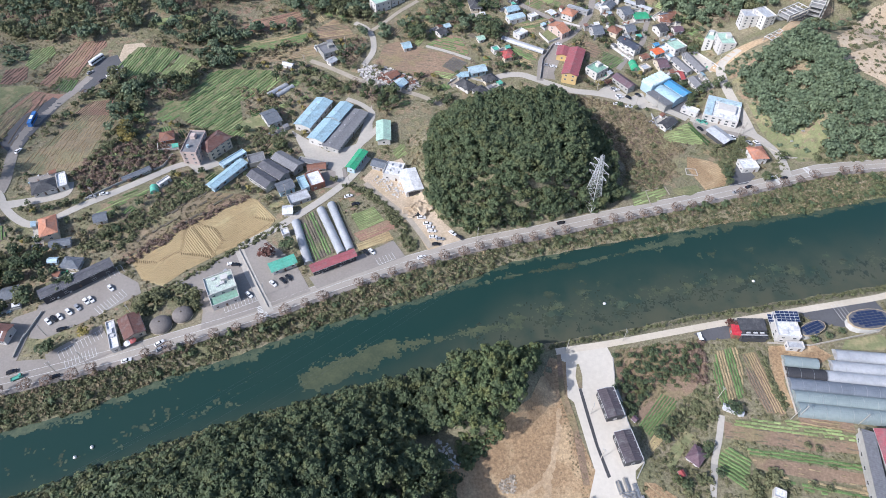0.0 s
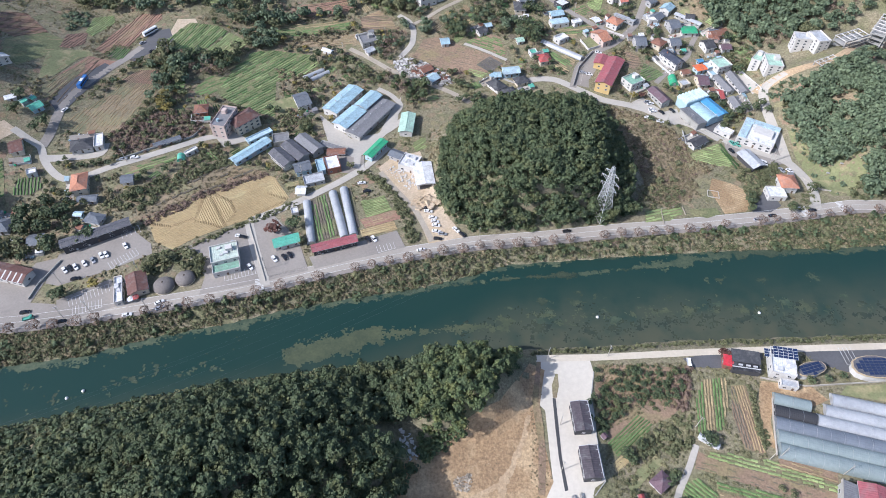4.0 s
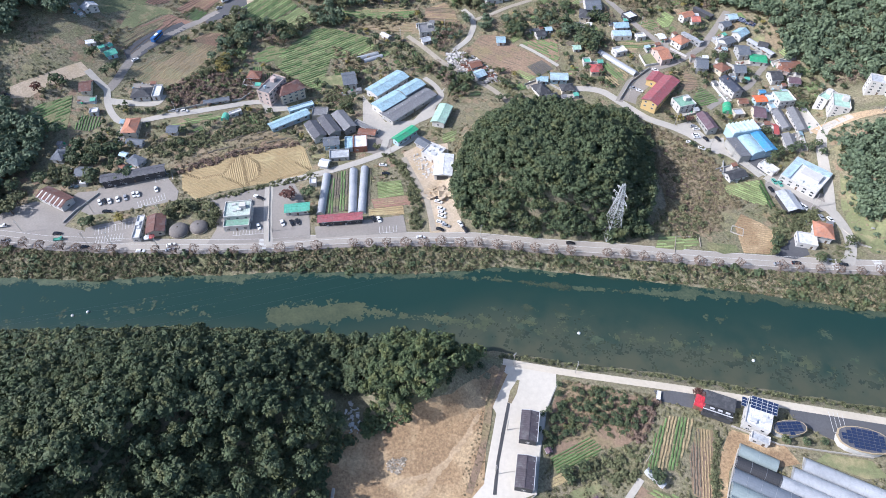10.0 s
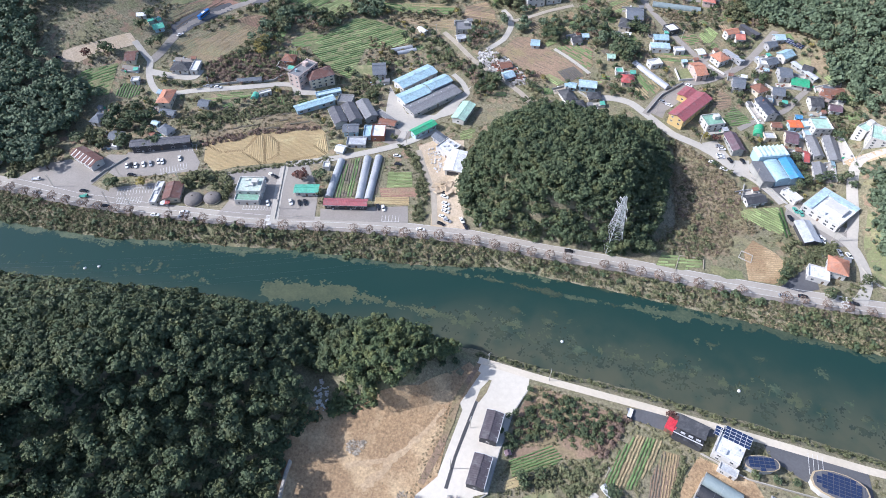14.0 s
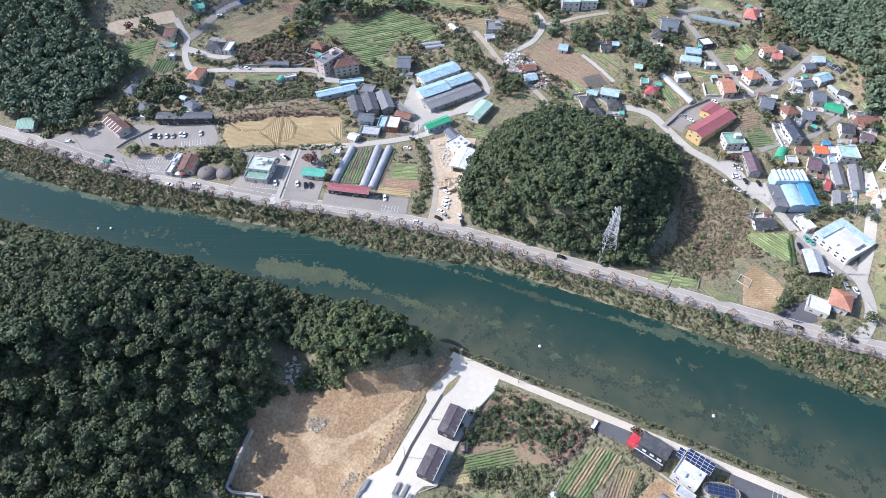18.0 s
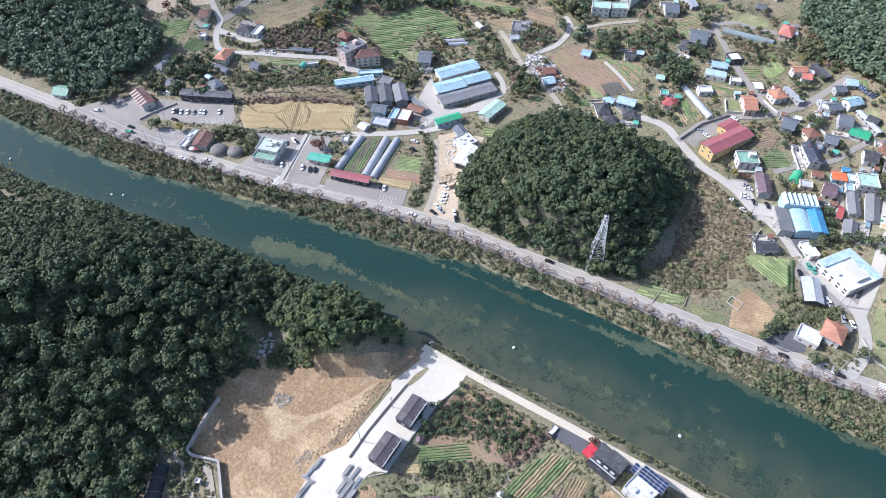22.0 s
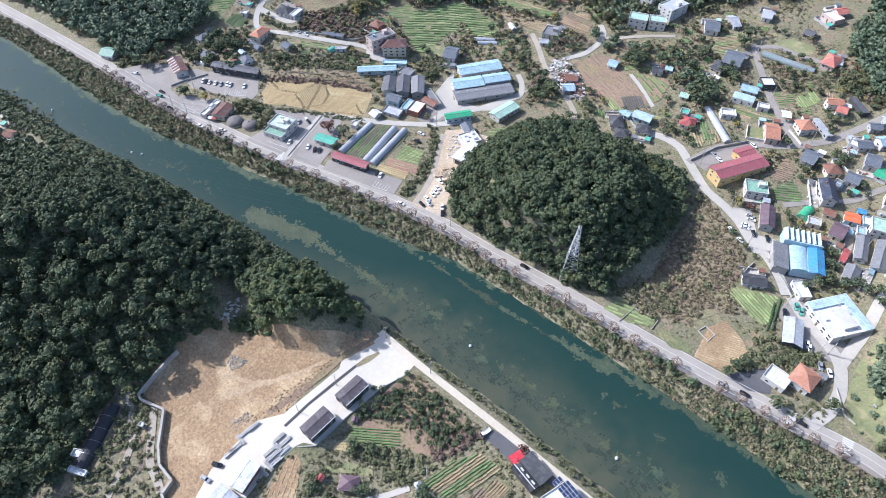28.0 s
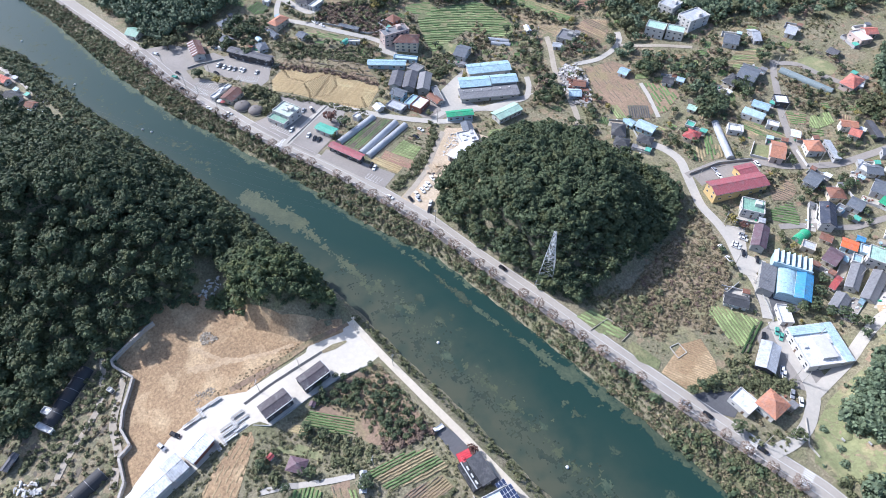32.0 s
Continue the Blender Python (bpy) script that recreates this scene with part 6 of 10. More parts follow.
house('warehouse', 'works hall with an arched light blue roof', 142.6, 329.4, 126.5, 18, 8.4, 3.8, roof='arch', tone='lightblue', wall='bluish', rise=1.6, windows=False)
house('warehouse', 'works hall with a strong blue metal roof', 149.2, 332.6, 123.4, 17.4, 7.7, 5, roof='gable', tone='blue', wall='bluish', rise=1.12, windows=False)
house('house', 'old house with a dark roof and white walls', 136.8, 301.9, 39.5, 11.4, 7, 2.9, roof='gable', tone='charcoal', wall='white')
house('shed', 'silver-roofed hall with a dark open front', 165.1, 289.8, 119.3, 15.1, 8.6, 3.6, roof='gable', tone='silver', wall='dark', rise=1.28, windows=False)
house('warehouse', 'white flat-roofed factory with pale blue roof bands', 173.2, 313.3, -24, 20.2, 21, 4, roof='flat', tone='white', wall='white', storeys=2, extras=('blue_coping', 'roof_units'))
house('house', 'two-storey house with an orange tiled roof and terrace', 181.3, 272.3, 4.8, 9.8, 10.9, 4.6, roof='hip', tone='orange', wall='white', storeys=2)
house('shed', 'white flat terrace annex', 174, 264.5, 6, 9.5, 8, 2.8, roof='flat', tone='white', wall='white')
house('house', 'long grey-roofed house with white walls', 158.3, 357.8, 113.7, 18.3, 6.3, 3.2, roof='gable', tone='gray', wall='white')
house('house', 'long grey-roofed house with white walls', 166.9, 359.2, 108.3, 22, 6.8, 3.2, roof='gable', tone='gray', wall='white')
house('house', 'long grey-roofed house with white walls', 163.6, 339.8, 105.5, 11, 6.9, 3.2, roof='gable', tone='gray', wall='white')
house('house', 'house with a bright orange roof and blue walls', 144.7, 372, 26.8, 7.8, 7, 3.1, roof='gable', tone='bright_orange', wall='bluish', rise=0.64)
house('shed', 'small shed with a blue roof', 145.4, 379.6, 27.3, 4.2, 3.8, 2.6, roof='gable', tone='blue', wall='bluish')
house('shed', 'small shed with a pale blue flat roof', 151.6, 375.8, 31.3, 6.1, 5.8, 2.6, roof='flat', tone='white', wall='bluish')
house('house', 'old house with a dark brown roof', 144.9, 359.7, 13.4, 7.3, 11.3, 3.1, roof='gable', tone='plum', wall='cream')
house('house', 'two-storey house with a pale green roof deck', 157.8, 375.6, 27.9, 10.3, 9.9, 4.9, roof='flat', tone='mint', wall='white', storeys=2)
house('shed', 'sheds with a sky blue roof', 152.3, 367.2, 27.9, 4.1, 5.3, 3.1, roof='flat', tone='lightblue', wall='white')
house('house', 'white house with a dark roof and red porch', 151.6, 396, 24.7, 7.7, 10.5, 3.5, roof='gable', tone='charcoal', wall='white')
house('house', 'house with a bright green roof', 140.2, 410.4, 8, 10.9, 9.3, 3.1, roof='gable', tone='green', wall='white', rise=0.8)
house('house', 'large two-storey house with a navy roof', 126.8, 378, 128.6, 16.7, 7.9, 4.6, roof='gable', tone='navy', wall='white', storeys=2, extras=('chimney',))
house('house', 'house with a plum tiled roof', 119.3, 394.3, 53.3, 8.8, 8.5, 3.5, roof='hip', tone='rust', wall='cream')
house('house', 'house with a slate roof in a garden', 130, 396.4, 14.3, 7.7, 9, 3.2, roof='gable', tone='slate', wall='white')
house('house', 'two-storey grey house on level ground', 106.5, 392.9, 13.2, 7.8, 11.6, 4.2, roof='gable', tone='slate', wall='gray', storeys=2)
house('house', 'tall house with an orange roof', 80.7, 395.4, 37.9, 8, 15.1, 4.2, roof='gable', tone='orange', wall='pink', storeys=2)
house('house', 'house with an orange tiled roof', 90.2, 413, 56.3, 9.6, 9.7, 4.2, roof='hip', tone='orange', wall='white', storeys=2)
house('canopy', 'white car shelter on level ground', 77.1, 414.8, 37.6, 5.6, 6.9, 2.8, roof='flat', tone='white')
house('shed', 'narrow silver-roofed shed on level ground', 97.3, 419.9, 148.9, 15.5, 3.3, 2.6, roof='mono', tone='silver', wall='gray', rise=0.4)
house('house', 'house with an orange roof on the slope', 89.9, 441.9, 47.2, 9.5, 6.6, 4.2, roof='gable', tone='orange', wall='white', storeys=2)
house('house', 'small house with a salmon roof', 96.1, 439.7, 23, 6.4, 7.9, 3.5, roof='gable', tone='salmon', wall='white')
house('shed', 'dark net-covered shed on level ground', 100.5, 450.9, 148.8, 14.7, 3.8, 2.6, roof='mono', tone='darkgray', wall='dark', rise=0.4, windows=False)
house('shed', 'shed with a light blue metal roof', 126.8, 432.3, 57.7, 9.6, 8.3, 4, roof='gable', tone='lightblue', wall='white')
house('shed', 'pale grey gabled shed', 119.3, 448.4, 34, 7.1, 7.2, 3.5, roof='gable', tone='sky', wall='gray')
house('shed', 'grey workshop by the lane', 116.2, 440, 44.1, 7, 6.6, 3.5, roof='gable', tone='slate', wall='gray')
house('house', 'white house with a slate roof', 119.7, 423.3, 49.8, 8.8, 7.8, 3.1, roof='gable', tone='slate', wall='white')
house('house', 'white bungalow with a grey roof', 115.6, 421.4, 14.5, 5, 7.3, 2.7, roof='flat', tone='white', wall='white')
house('house', 'two-storey slate-roofed house on level ground', 129.8, 414.7, 23.8, 7.9, 11.4, 3.9, roof='gable', tone='slate', wall='gray', storeys=2)
house('shed', 'long shed with a pale grey metal roof', 140.7, 421.6, 141.9, 21.1, 4.2, 3.1, roof='gable', tone='silver', wall='concrete', rise=0.56)
house('house', 'villa with a salmon red hipped roof on a terrace', 66.8, 475.5, 8.6, 9, 15.3, 3.5, roof='hip', tone='salmon', wall='pink')
house('house', 'white house with a slate roof', 25.3, 434.5, 21.6, 11.5, 15.8, 4.2, roof='gable', tone='slate', wall='white', storeys=2)
house('house', 'old house with a dark roof', 23, 423.9, 8.8, 8.8, 12.5, 3.1, roof='hip', tone='charcoal', wall='cream')
house('house', 'low house with a pale blue curved roof', 51.7, 409.7, 22.2, 12.6, 7, 3.1, roof='arch', tone='sky', wall='white', rise=0.8)
house('house', 'house with a blue metal roof', 49.3, 418.4, 24.6, 10.3, 7.3, 3.2, roof='gable', tone='lightblue', wall='white')
house('shed', 'dark shed with a white roof top', 52.8, 431.2, 49.9, 7.8, 8, 3.1, roof='flat', tone='white', wall='dark')
house('shed', 'small white shed on level ground', 64.1, 411.5, 32.6, 6.3, 4.9, 2.6, roof='flat', tone='white', wall='white')
house('shed', 'white store on the gravel lot', 53.9, 392.5, 41.3, 8.2, 6.4, 2.6, roof='flat', tone='white', wall='white')
house('apartment_building', 'flat-roofed building with a mint roof', -45.2, 423.8, 33, 12.4, 9.5, 6.4, roof='flat', tone='mint', wall='white', storeys=2)
house('apartment_building', 'flat-roofed building with a mint roof', -34.9, 431.7, 36.2, 11.2, 8.2, 5.6, roof='flat', tone='mint', wall='white', storeys=2)
house('apartment_building', 'white flat-roofed apartments on level ground', -37.6, 450.2, -1.8, 11.8, 17.6, 7.2, roof='flat', tone='silver', wall='white', storeys=3, extras=('stair_box',))
house('apartment_building', 'white flat-roofed apartments on level ground', -57.9, 448.5, 12.1, 11.4, 12.7, 7.2, roof='flat', tone='silver', wall='white', storeys=3, extras=('stair_box',))
house('house', 'grey concrete house with roof terrace', -77.8, 373.7, 29.7, 10.7, 11, 3.5, roof='flat', tone='gray', wall='concrete', storeys=2, extras=('stair_box',))
house('shed', 'small white-roofed shed in the trees', -74.5, 363.3, 48, 6.7, 5.9, 2.6, roof='gable', tone='silver', wall='white')
house('shed', 'shed with pale blue roof amid rubble', -27.8, 340.6, 54.7, 8.3, 8, 2.6, roof='gable', tone='sky', wall='gray')
house('shed', 'dark-roofed store amid rubble', -33.4, 348.8, 45.9, 8.5, 7.1, 2.6, roof='gable', tone='rust', wall='concrete')
house('shed', 'small shed with a turquoise roof', -25.1, 378.8, 21, 6.5, 7.9, 2.6, roof='gable', tone='lightblue', wall='white')
house('house', 'cottage with a dark roof beside trees', -1.3, 393.5, 37.1, 7.2, 7.7, 2.7, roof='gable', tone='charcoal', wall='white')
house('house', 'two-storey white house with a slate roof and lawn', -105.3, 305.9, 34.7, 9.2, 14.1, 4.2, roof='gable', tone='slate', wall='white', storeys=2)
house('shed', 'small white shed by a tree', -103, 359.2, -21.2, 8, 3.9, 2.6, roof='gable', tone='white', wall='white')
house('apartment_building', 'four-storey apartments with a pale green roof', 180.2, 377.1, 58.7, 11.8, 5.9, 7.2, roof='flat', tone='mint', wall='white', storeys=4, extras=('stair_box',))
house('apartment_building', 'four-storey apartments with a pale green roof', 185.6, 367.1, 0.9, 9.3, 13.4, 7.2, roof='flat', tone='mint', wall='white', storeys=4, extras=('stair_box',))
house('apartment_building', 'four-storey white apartments on the slope', 204, 382.6, -0.9, 12.2, 8.2, 8, roof='flat', tone='silver', wall='white', storeys=4, extras=('stair_box',))
house('apartment_building', 'four-storey white apartments on the slope', 211.5, 380.3, 18.8, 8, 12, 8, roof='flat', tone='silver', wall='white', storeys=4)
# ---- south bank buildings ----
for hx, hy in ((73.1, 98.2), (69.4, 116.8)):
    hall = house('warehouse', 'new dark hall with a black standing-seam roof and white eaves', hx, hy, 101, 12.8, 7.3, 4.4, roof='gable', tone='umber', wall='dark', rise=0.8, over=0.25)
    part("eave_trim", mesh("eave_trim", *box(-6.4, 6.4, -3.78, -3.52, -0.16, 0.12), FRAME), hall, "white eave trim", m=pose(0, 0, 4.4))
    for side in (-1, 1):
        v = [(x, y, z + dz) for x in (6.36, 6.56) for y, z in ((0, 0.8), (side * 3.7, 0.0)) for dz in (-0.15, 0.13)]
        part("verge_trim", mesh("verge_trim", v, [(0, 1, 3, 2), (4, 6, 7, 5), (1, 5, 7, 3), (0, 2, 6, 4), (2, 3, 7, 6), (0, 4, 5, 1)], FRAME), hall, "white verge trim", m=pose(0, 0, 4.4))
    for k in range(4):
        part("snow_guard", mesh("snow_guard", *box(-4.6 + k * 3.05, -4.5 + k * 3.05, -3.4, -2.75, 0.2, 0.42), FRAME), hall, "small pale snow guard", m=pose(0, 0, 4.4))
house('warehouse', 'white-roofed hall with a dark red wall', 73.3, 64.8, 117.1, 11.8, 9.8, 4, roof='gable', tone='white', wall='brick', rise=0.64, windows=False)
house('warehouse', 'white-roofed hall on level ground', 77.4, 55.2, 109.2, 7.5, 9.3, 3.5, roof='gable', tone='silver', wall='white', rise=0.64, windows=False)
house('warehouse', 'white-roofed hall on level ground', 81.3, 44.6, 109.8, 14.6, 9, 4, roof='gable', tone='white', wall='white', rise=0.64, windows=False)
diner = house('restaurant', 'dark-roofed riverside restaurant with a flat black terrace roof', 140.2, 155.2, -1, 11.4, 5.6, 3.7, roof='mono', tone='charcoal', wall='dark', rise=0.5)
part("terrace_roof", mesh("terrace_roof", *box(-6.2, 5.6, -7.0, -3.15, 3.3, 3.5), ROOF["black"]), diner, "flat black terrace roof")
part("terrace_wall", mesh("terrace_wall", *box(-6.0, 5.4, -6.8, -3.2, -1.0, 3.29), WALL["dark"]), diner)
part("eaves_beam", mesh("eaves_beam", *box(-6.2, 5.6, -5.55, -5.2, 3.51, 3.75), FRAME), diner, "white painted beam")
for k in (-3.6, -0.4, 2.6):
    part("roof_unit", mesh("roof_unit", *box(k, k + 1.7, -4.6, -4.0, 3.51, 4.1), FRAME), diner)
gate = house('restaurant', 'small restaurant entrance block under a bright red metal roof', 132.6, 152.6, -6, 3.6, 4.8, 3.2, roof='mono', tone='scarlet', wall='brick', rise=0.3)
part("lantern", mesh("lantern", *box(-0.2, 1.2, -1.2, -0.2, 3.3, 4.0), ROOF["scarlet"]), gate)
part("rear_roof", mesh("rear_roof", *box(-0.4, 2.4, 2.75, 4.6, 3.4, 3.6), ROOF["brown"]), gate, "brown rear roof")
part("rear_wall", mesh("rear_wall", *box(-0.2, 2.2, 2.5, 4.4, -1.0, 3.39), WALL["brick"]), gate)
house('restaurant', 'white modern riverside cafe with a flat roof', 155.2, 154.4, -6, 9.8, 12.6, 4.8, roof='flat', tone='white', wall='white', storeys=2, extras=('roof_units',))
house('shed', 'low white store behind the cafe', 156.8, 145.2, -4.8, 6.9, 3.3, 2.6, roof='flat', tone='silver', wall='white')
house('shed', 'shed with a plum brown hipped roof', 100.4, 95.7, -44.1, 6.1, 7.7, 2.8, roof='hip', tone='plum', wall='white')
house('shed', 'tiny red-striped hut on level ground', 92.3, 88.1, -68.8, 2.6, 2.4, 2.1, roof='gable', tone='red', wall='white', windows=False)
house('warehouse', 'long hall with a grey metal roof', 166.3, 89.8, 77.5, 28.8, 4.7, 4.8, roof='mono', tone='gray', wall='concrete', rise=0.64)
house('warehouse', 'long hall with a crimson metal roof', 176.3, 90.1, 82.6, 28.8, 11.9, 5.2, roof='gable', tone='crimson', wall='concrete', rise=1.28)
house('shed', 'small white cabin on level ground', 127.3, 80.3, -24.4, 4, 3.3, 2.3, roof='flat', tone='white', wall='white', windows=False)
house('house', 'dark-roofed house by the far river path', -213.7, 36.2, 29.1, 12, 7.2, 3.1, roof='gable', tone='charcoal', wall='white')
house('house', 'house with a red roof by the far river path', -236.9, 33.3, 29, 10.2, 6, 3.1, roof='gable', tone='salmon', wall='white')
house('house', 'house with a brown roof by the river wood', -198.6, 44.7, 39.2, 7, 6.3, 2.7, roof='gable', tone='rust', wall='cream')
house('shed', 'white tent shed by the river wood', -187.7, 48.5, 27.3, 8.7, 2.9, 2.6, roof='gable', tone='white', wall='white', windows=False)
# ---- greenhouses ----
tunnel('long silver plastic greenhouse', -66.8, 193.7, -77.9, 222.3, 4.6)
tunnel('long silver plastic greenhouse', -51.1, 200.2, -65.9, 231.6, 4.6)
tunnel('long silver plastic greenhouse', -46.8, 202.4, -60.6, 235.4, 4.6)
tunnel('long silver plastic greenhouse in the village', 41.4, 390.5, 68.6, 373.6, 4.6)
tunnel('long blue-grey plastic greenhouse below a villa', 32.3, 455.6, 64.3, 463.2, 5, FILM_TEAL)
tunnel('small twin plastic greenhouse', -111.6, 331.4, -101.7, 342.5, 3.6)
tunnel('small twin plastic greenhouse', -106.6, 330.5, -97.6, 340.8, 3.6)
tunnel('bright green round-roofed shelter', 128, 355.5, 127, 364.4, 5.5, ROOF["green"])
tunnel('small turquoise round-roofed shelter', -156.1, 239.5, -158, 244.4, 4.5, ROOF["teal"])
tunnel('small white tunnel by the cottages', -219.7, 172.1, -213.7, 173.8, 3)
tunnel('long black net-covered greenhouse', 13.1, 34.9, 31.9, 15.8, 6.5, NET)
tunnel('long black net-covered greenhouse', 63.7, 30.6, 70.5, 14, 6.5, NET)
tunnel('grey-blue plastic greenhouse on level ground', 149.6, 138.4, 164, 136.6, 6, FILM_TEAL)
tunnel('dark net-covered greenhouse on level ground', 148.8, 132.6, 165.1, 130.8, 6.2, NET)
tunnel('silver plastic greenhouse on level ground', 165.4, 130.8, 201.1, 126.7, 6.2)
tunnel('silver plastic greenhouse on level ground', 169.5, 135.9, 203.1, 132.1, 6)
tunnel('silver plastic greenhouse on level ground', 173.5, 141.4, 205.4, 138.4, 6)
tunnel('dim grey-blue plastic greenhouse', 147.9, 126.9, 199.1, 120.9, 7, FILM_DIM)
tunnel('teal plastic greenhouse on level ground', 147.7, 121.1, 197.1, 115.6, 7, FILM_TEAL)
tunnel('grey plastic greenhouse on level ground', 147.5, 115.6, 195.1, 109.9, 7, FILM_TEAL)
# ---- vehicles ----
car(-182.4, 159, -39.5, 'white')
car(-180.4, 160.5, -39.8, 'black')
car(-178.1, 161.6, -40, 'white')
car(-174.8, 164.3, -40.5, 'white')
car(-171.6, 166.8, -40.9, 'silver')
car(-168.9, 170.2, -41.4, 'white')
car(-166.9, 171.2, -41.6, 'white')
car(-159.8, 177.8, -42.6, 'white')
car(-187.4, 133, 23, 'black')
car(-174.4, 154.9, 22.6, 'black')
car(-209.1, 119.6, 23, 'silver')
car(-167.7, 130.7, 23, 'black')
car(-218.2, 126.7, 31.1, 'white', 'truck')
car(-183.8, 130.1, 31, 'green', 'truck')
car(-82.4, 181, -42.4, 'white')
car(-77.8, 182.8, -42.9, 'black')
car(-75.4, 184.6, -43.2, 'black')
car(-105.2, 193.2, -0.6, 'white')
car(-102.9, 192.8, -0.7, 'black')
car(-38.8, 200.7, -47.2, 'black')
car(-36, 201.3, -47.5, 'white')
car(-92.7, 174.3, -41.2, 'white')
car(-106.3, 188, -41.3, 'silver')
car(-51.8, 241, 18.4, 'white')
car(-47.3, 235.1, 18.5, 'black')
car(-10.7, 197.6, 19.3, 'white')
car(-139.5, 138.6, 19.4, 'white')
car(-12.5, 227.2, -0.6, 'black')
car(-11.4, 224.9, -0.5, 'white')
car(-8.3, 220.6, -0.3, 'white')
car(-6.8, 218, -0.2, 'white')
car(-5.8, 215.3, -0.1, 'white')
car(-5.1, 211.2, 0, 'white')
car(-1.5, 209.9, 0.1, 'silver')
car(-3.4, 206.3, 0.2, 'black')
car(5, 213.8, -41.4, 'white')
car(8.7, 210.9, -41.5, 'black')
car(110.2, 337.7, 23.2, 'silver')
car(112.1, 336, 23.3, 'white')
car(112.4, 330.8, 23.8, 'white')
car(113.4, 328.9, 24, 'white')
car(118.5, 328.9, -43.6, 'black')
car(125, 331.3, -44.1, 'black')
car(110, 322.7, -5.4, 'white')
car(117.1, 320.1, -5.2, 'white')
car(79.6, 382.3, -9.3, 'white')
car(73.9, 359.4, -7.6, 'white')
car(69.5, 360.7, -7.6, 'silver')
car(156.5, 298.7, -54.5, 'black')
car(157.9, 305.9, -54.8, 'green')
car(160.9, 305.1, -55, 'green')
car(172.5, 291.4, -55.7, 'white')
car(174.2, 290.5, -55.8, 'white')
car(182.2, 285.9, -56.3, 'silver')
car(186.5, 285.9, -45, 'white')
car(161.7, 244.2, 17.7, 'silver')
car(170.1, 248.2, 17.6, 'black')
car(62.2, 221.1, 17.1, 'black')
car(192, 255.4, 17.6, 'black')
car(-232.6, 259.8, 74, 'white')
car(-235.2, 285.6, 96.5, 'blue', 'bus')
car(-222.2, 348.8, 65.3, 'white', 'bus')
car(-222.9, 337.6, 53.3, 'silver')
car(-210.3, 335.8, 55.5, 'white')
car(-208, 339.7, 55.5, 'white')
car(-212.8, 330, 55.8, 'black')
car(-186.7, 233.6, 17.4, 'silver')
car(-181.3, 236.1, 18.2, 'white')
car(-274.7, 198.7, 26.6, 'black')
car(-127.6, 147.4, 42.8, 'white')
car(-126.1, 144.7, 42.5, 'silver')
car(116.5, 150.3, -88.5, 'white', 'truck')
car(63, 58.8, 37.7, 'black')
car(65.4, 52.9, 24.7, 'silver')
field('grassy slope above the village lane', [(131.6, 428.6), (138.2, 434.2), (145.7, 432), (150.9, 419.9), (143.7, 421.5)], 'lawn', 0)
field('green and brown garden plots', [(2, 449.8), (9.3, 467.5), (18.3, 457.7), (15.4, 438), (8.8, 434.7)], 'olive', 56.7, gap=1.5, crop='pale', high=0.3, fill_in=0.6, second=('straw', 3))
field('garden plots below the lane', [(49.8, 402.9), (61.5, 409.8), (75.3, 412.2), (76.4, 406.4), (62.3, 394.2)], 'olive', 17.9, gap=1.6, crop='green', high=0.3, fill_in=0.6, second=('straw', 2))
field('green garden beside the cottage', [(-185, 225.7), (-162.9, 244.6), (-158.3, 241.4), (-178.8, 220.8)], 'olive', 40.3, gap=1.5, crop='green', high=0.3, fill_in=0.6, second=('pale', 2))
field('orchard grass with brown patches', [(76.8, 144.2), (115.1, 148.3), (115.9, 135.6), (107.6, 124.8), (83.1, 111.4), (77.5, 112), (76.5, 120.8), (75.6, 128)], 'brown', 0)
field('olive grass behind the brown apartments', [(-119.5, 287.2), (-107.6, 295.7), (-94.1, 287.6), (-92.8, 271.8), (-108.5, 276.7)], 'olive', 0)
field('small square lawn beside a house', [(-124.8, 303.7), (-114.6, 312.9), (-107.6, 302.7), (-117.5, 294.1)], 'lawn', 0)
field('brown bean rows', [(-115.2, 287), (-111.3, 302), (-99.4, 293.7), (-102.8, 277.4)], 'brown', 72.9, gap=1.4, crop='soil', high=0.3)
field('dry yellow slope of cut grass', [(141.6, 439.3), (149.5, 440.3), (155.2, 427.4), (150.2, 422.3), (142.9, 429)], 'dry', 0)
BROWN_BANK = [(-161, 195), (-156, 214), (-139, 236), (-129, 243.5), (-113, 243), (-105, 241), (-137.8, 217.5), (-141, 210.5)]
field('brown terraced bank of dry weeds above the rice field', BROWN_BANK, 'brown', 47, gap=5.5, crop='soil', high=0.45, fill_in=0.5, wide=1.6)
# windrows of straw in swirls on the rice field


def straw_ridge(pieces, x0, y0, x1, y1, half, high):
    l = math.hypot(x1 - x0, y1 - y0)
    nx, ny = -(y1 - y0) / l * half, (x1 - x0) / l * half
    v = []
    for px, py in ((x0, y0), (x1, y1)):
        z = land(px, py) + 0.17
        v += [(px - nx, py - ny, z), (px, py, z + high), (px + nx, py + ny, z)]
    pieces.append((v, [(0, 3, 4, 1), (1, 4, 5, 2), (0, 1, 2), (3, 5, 4)]))


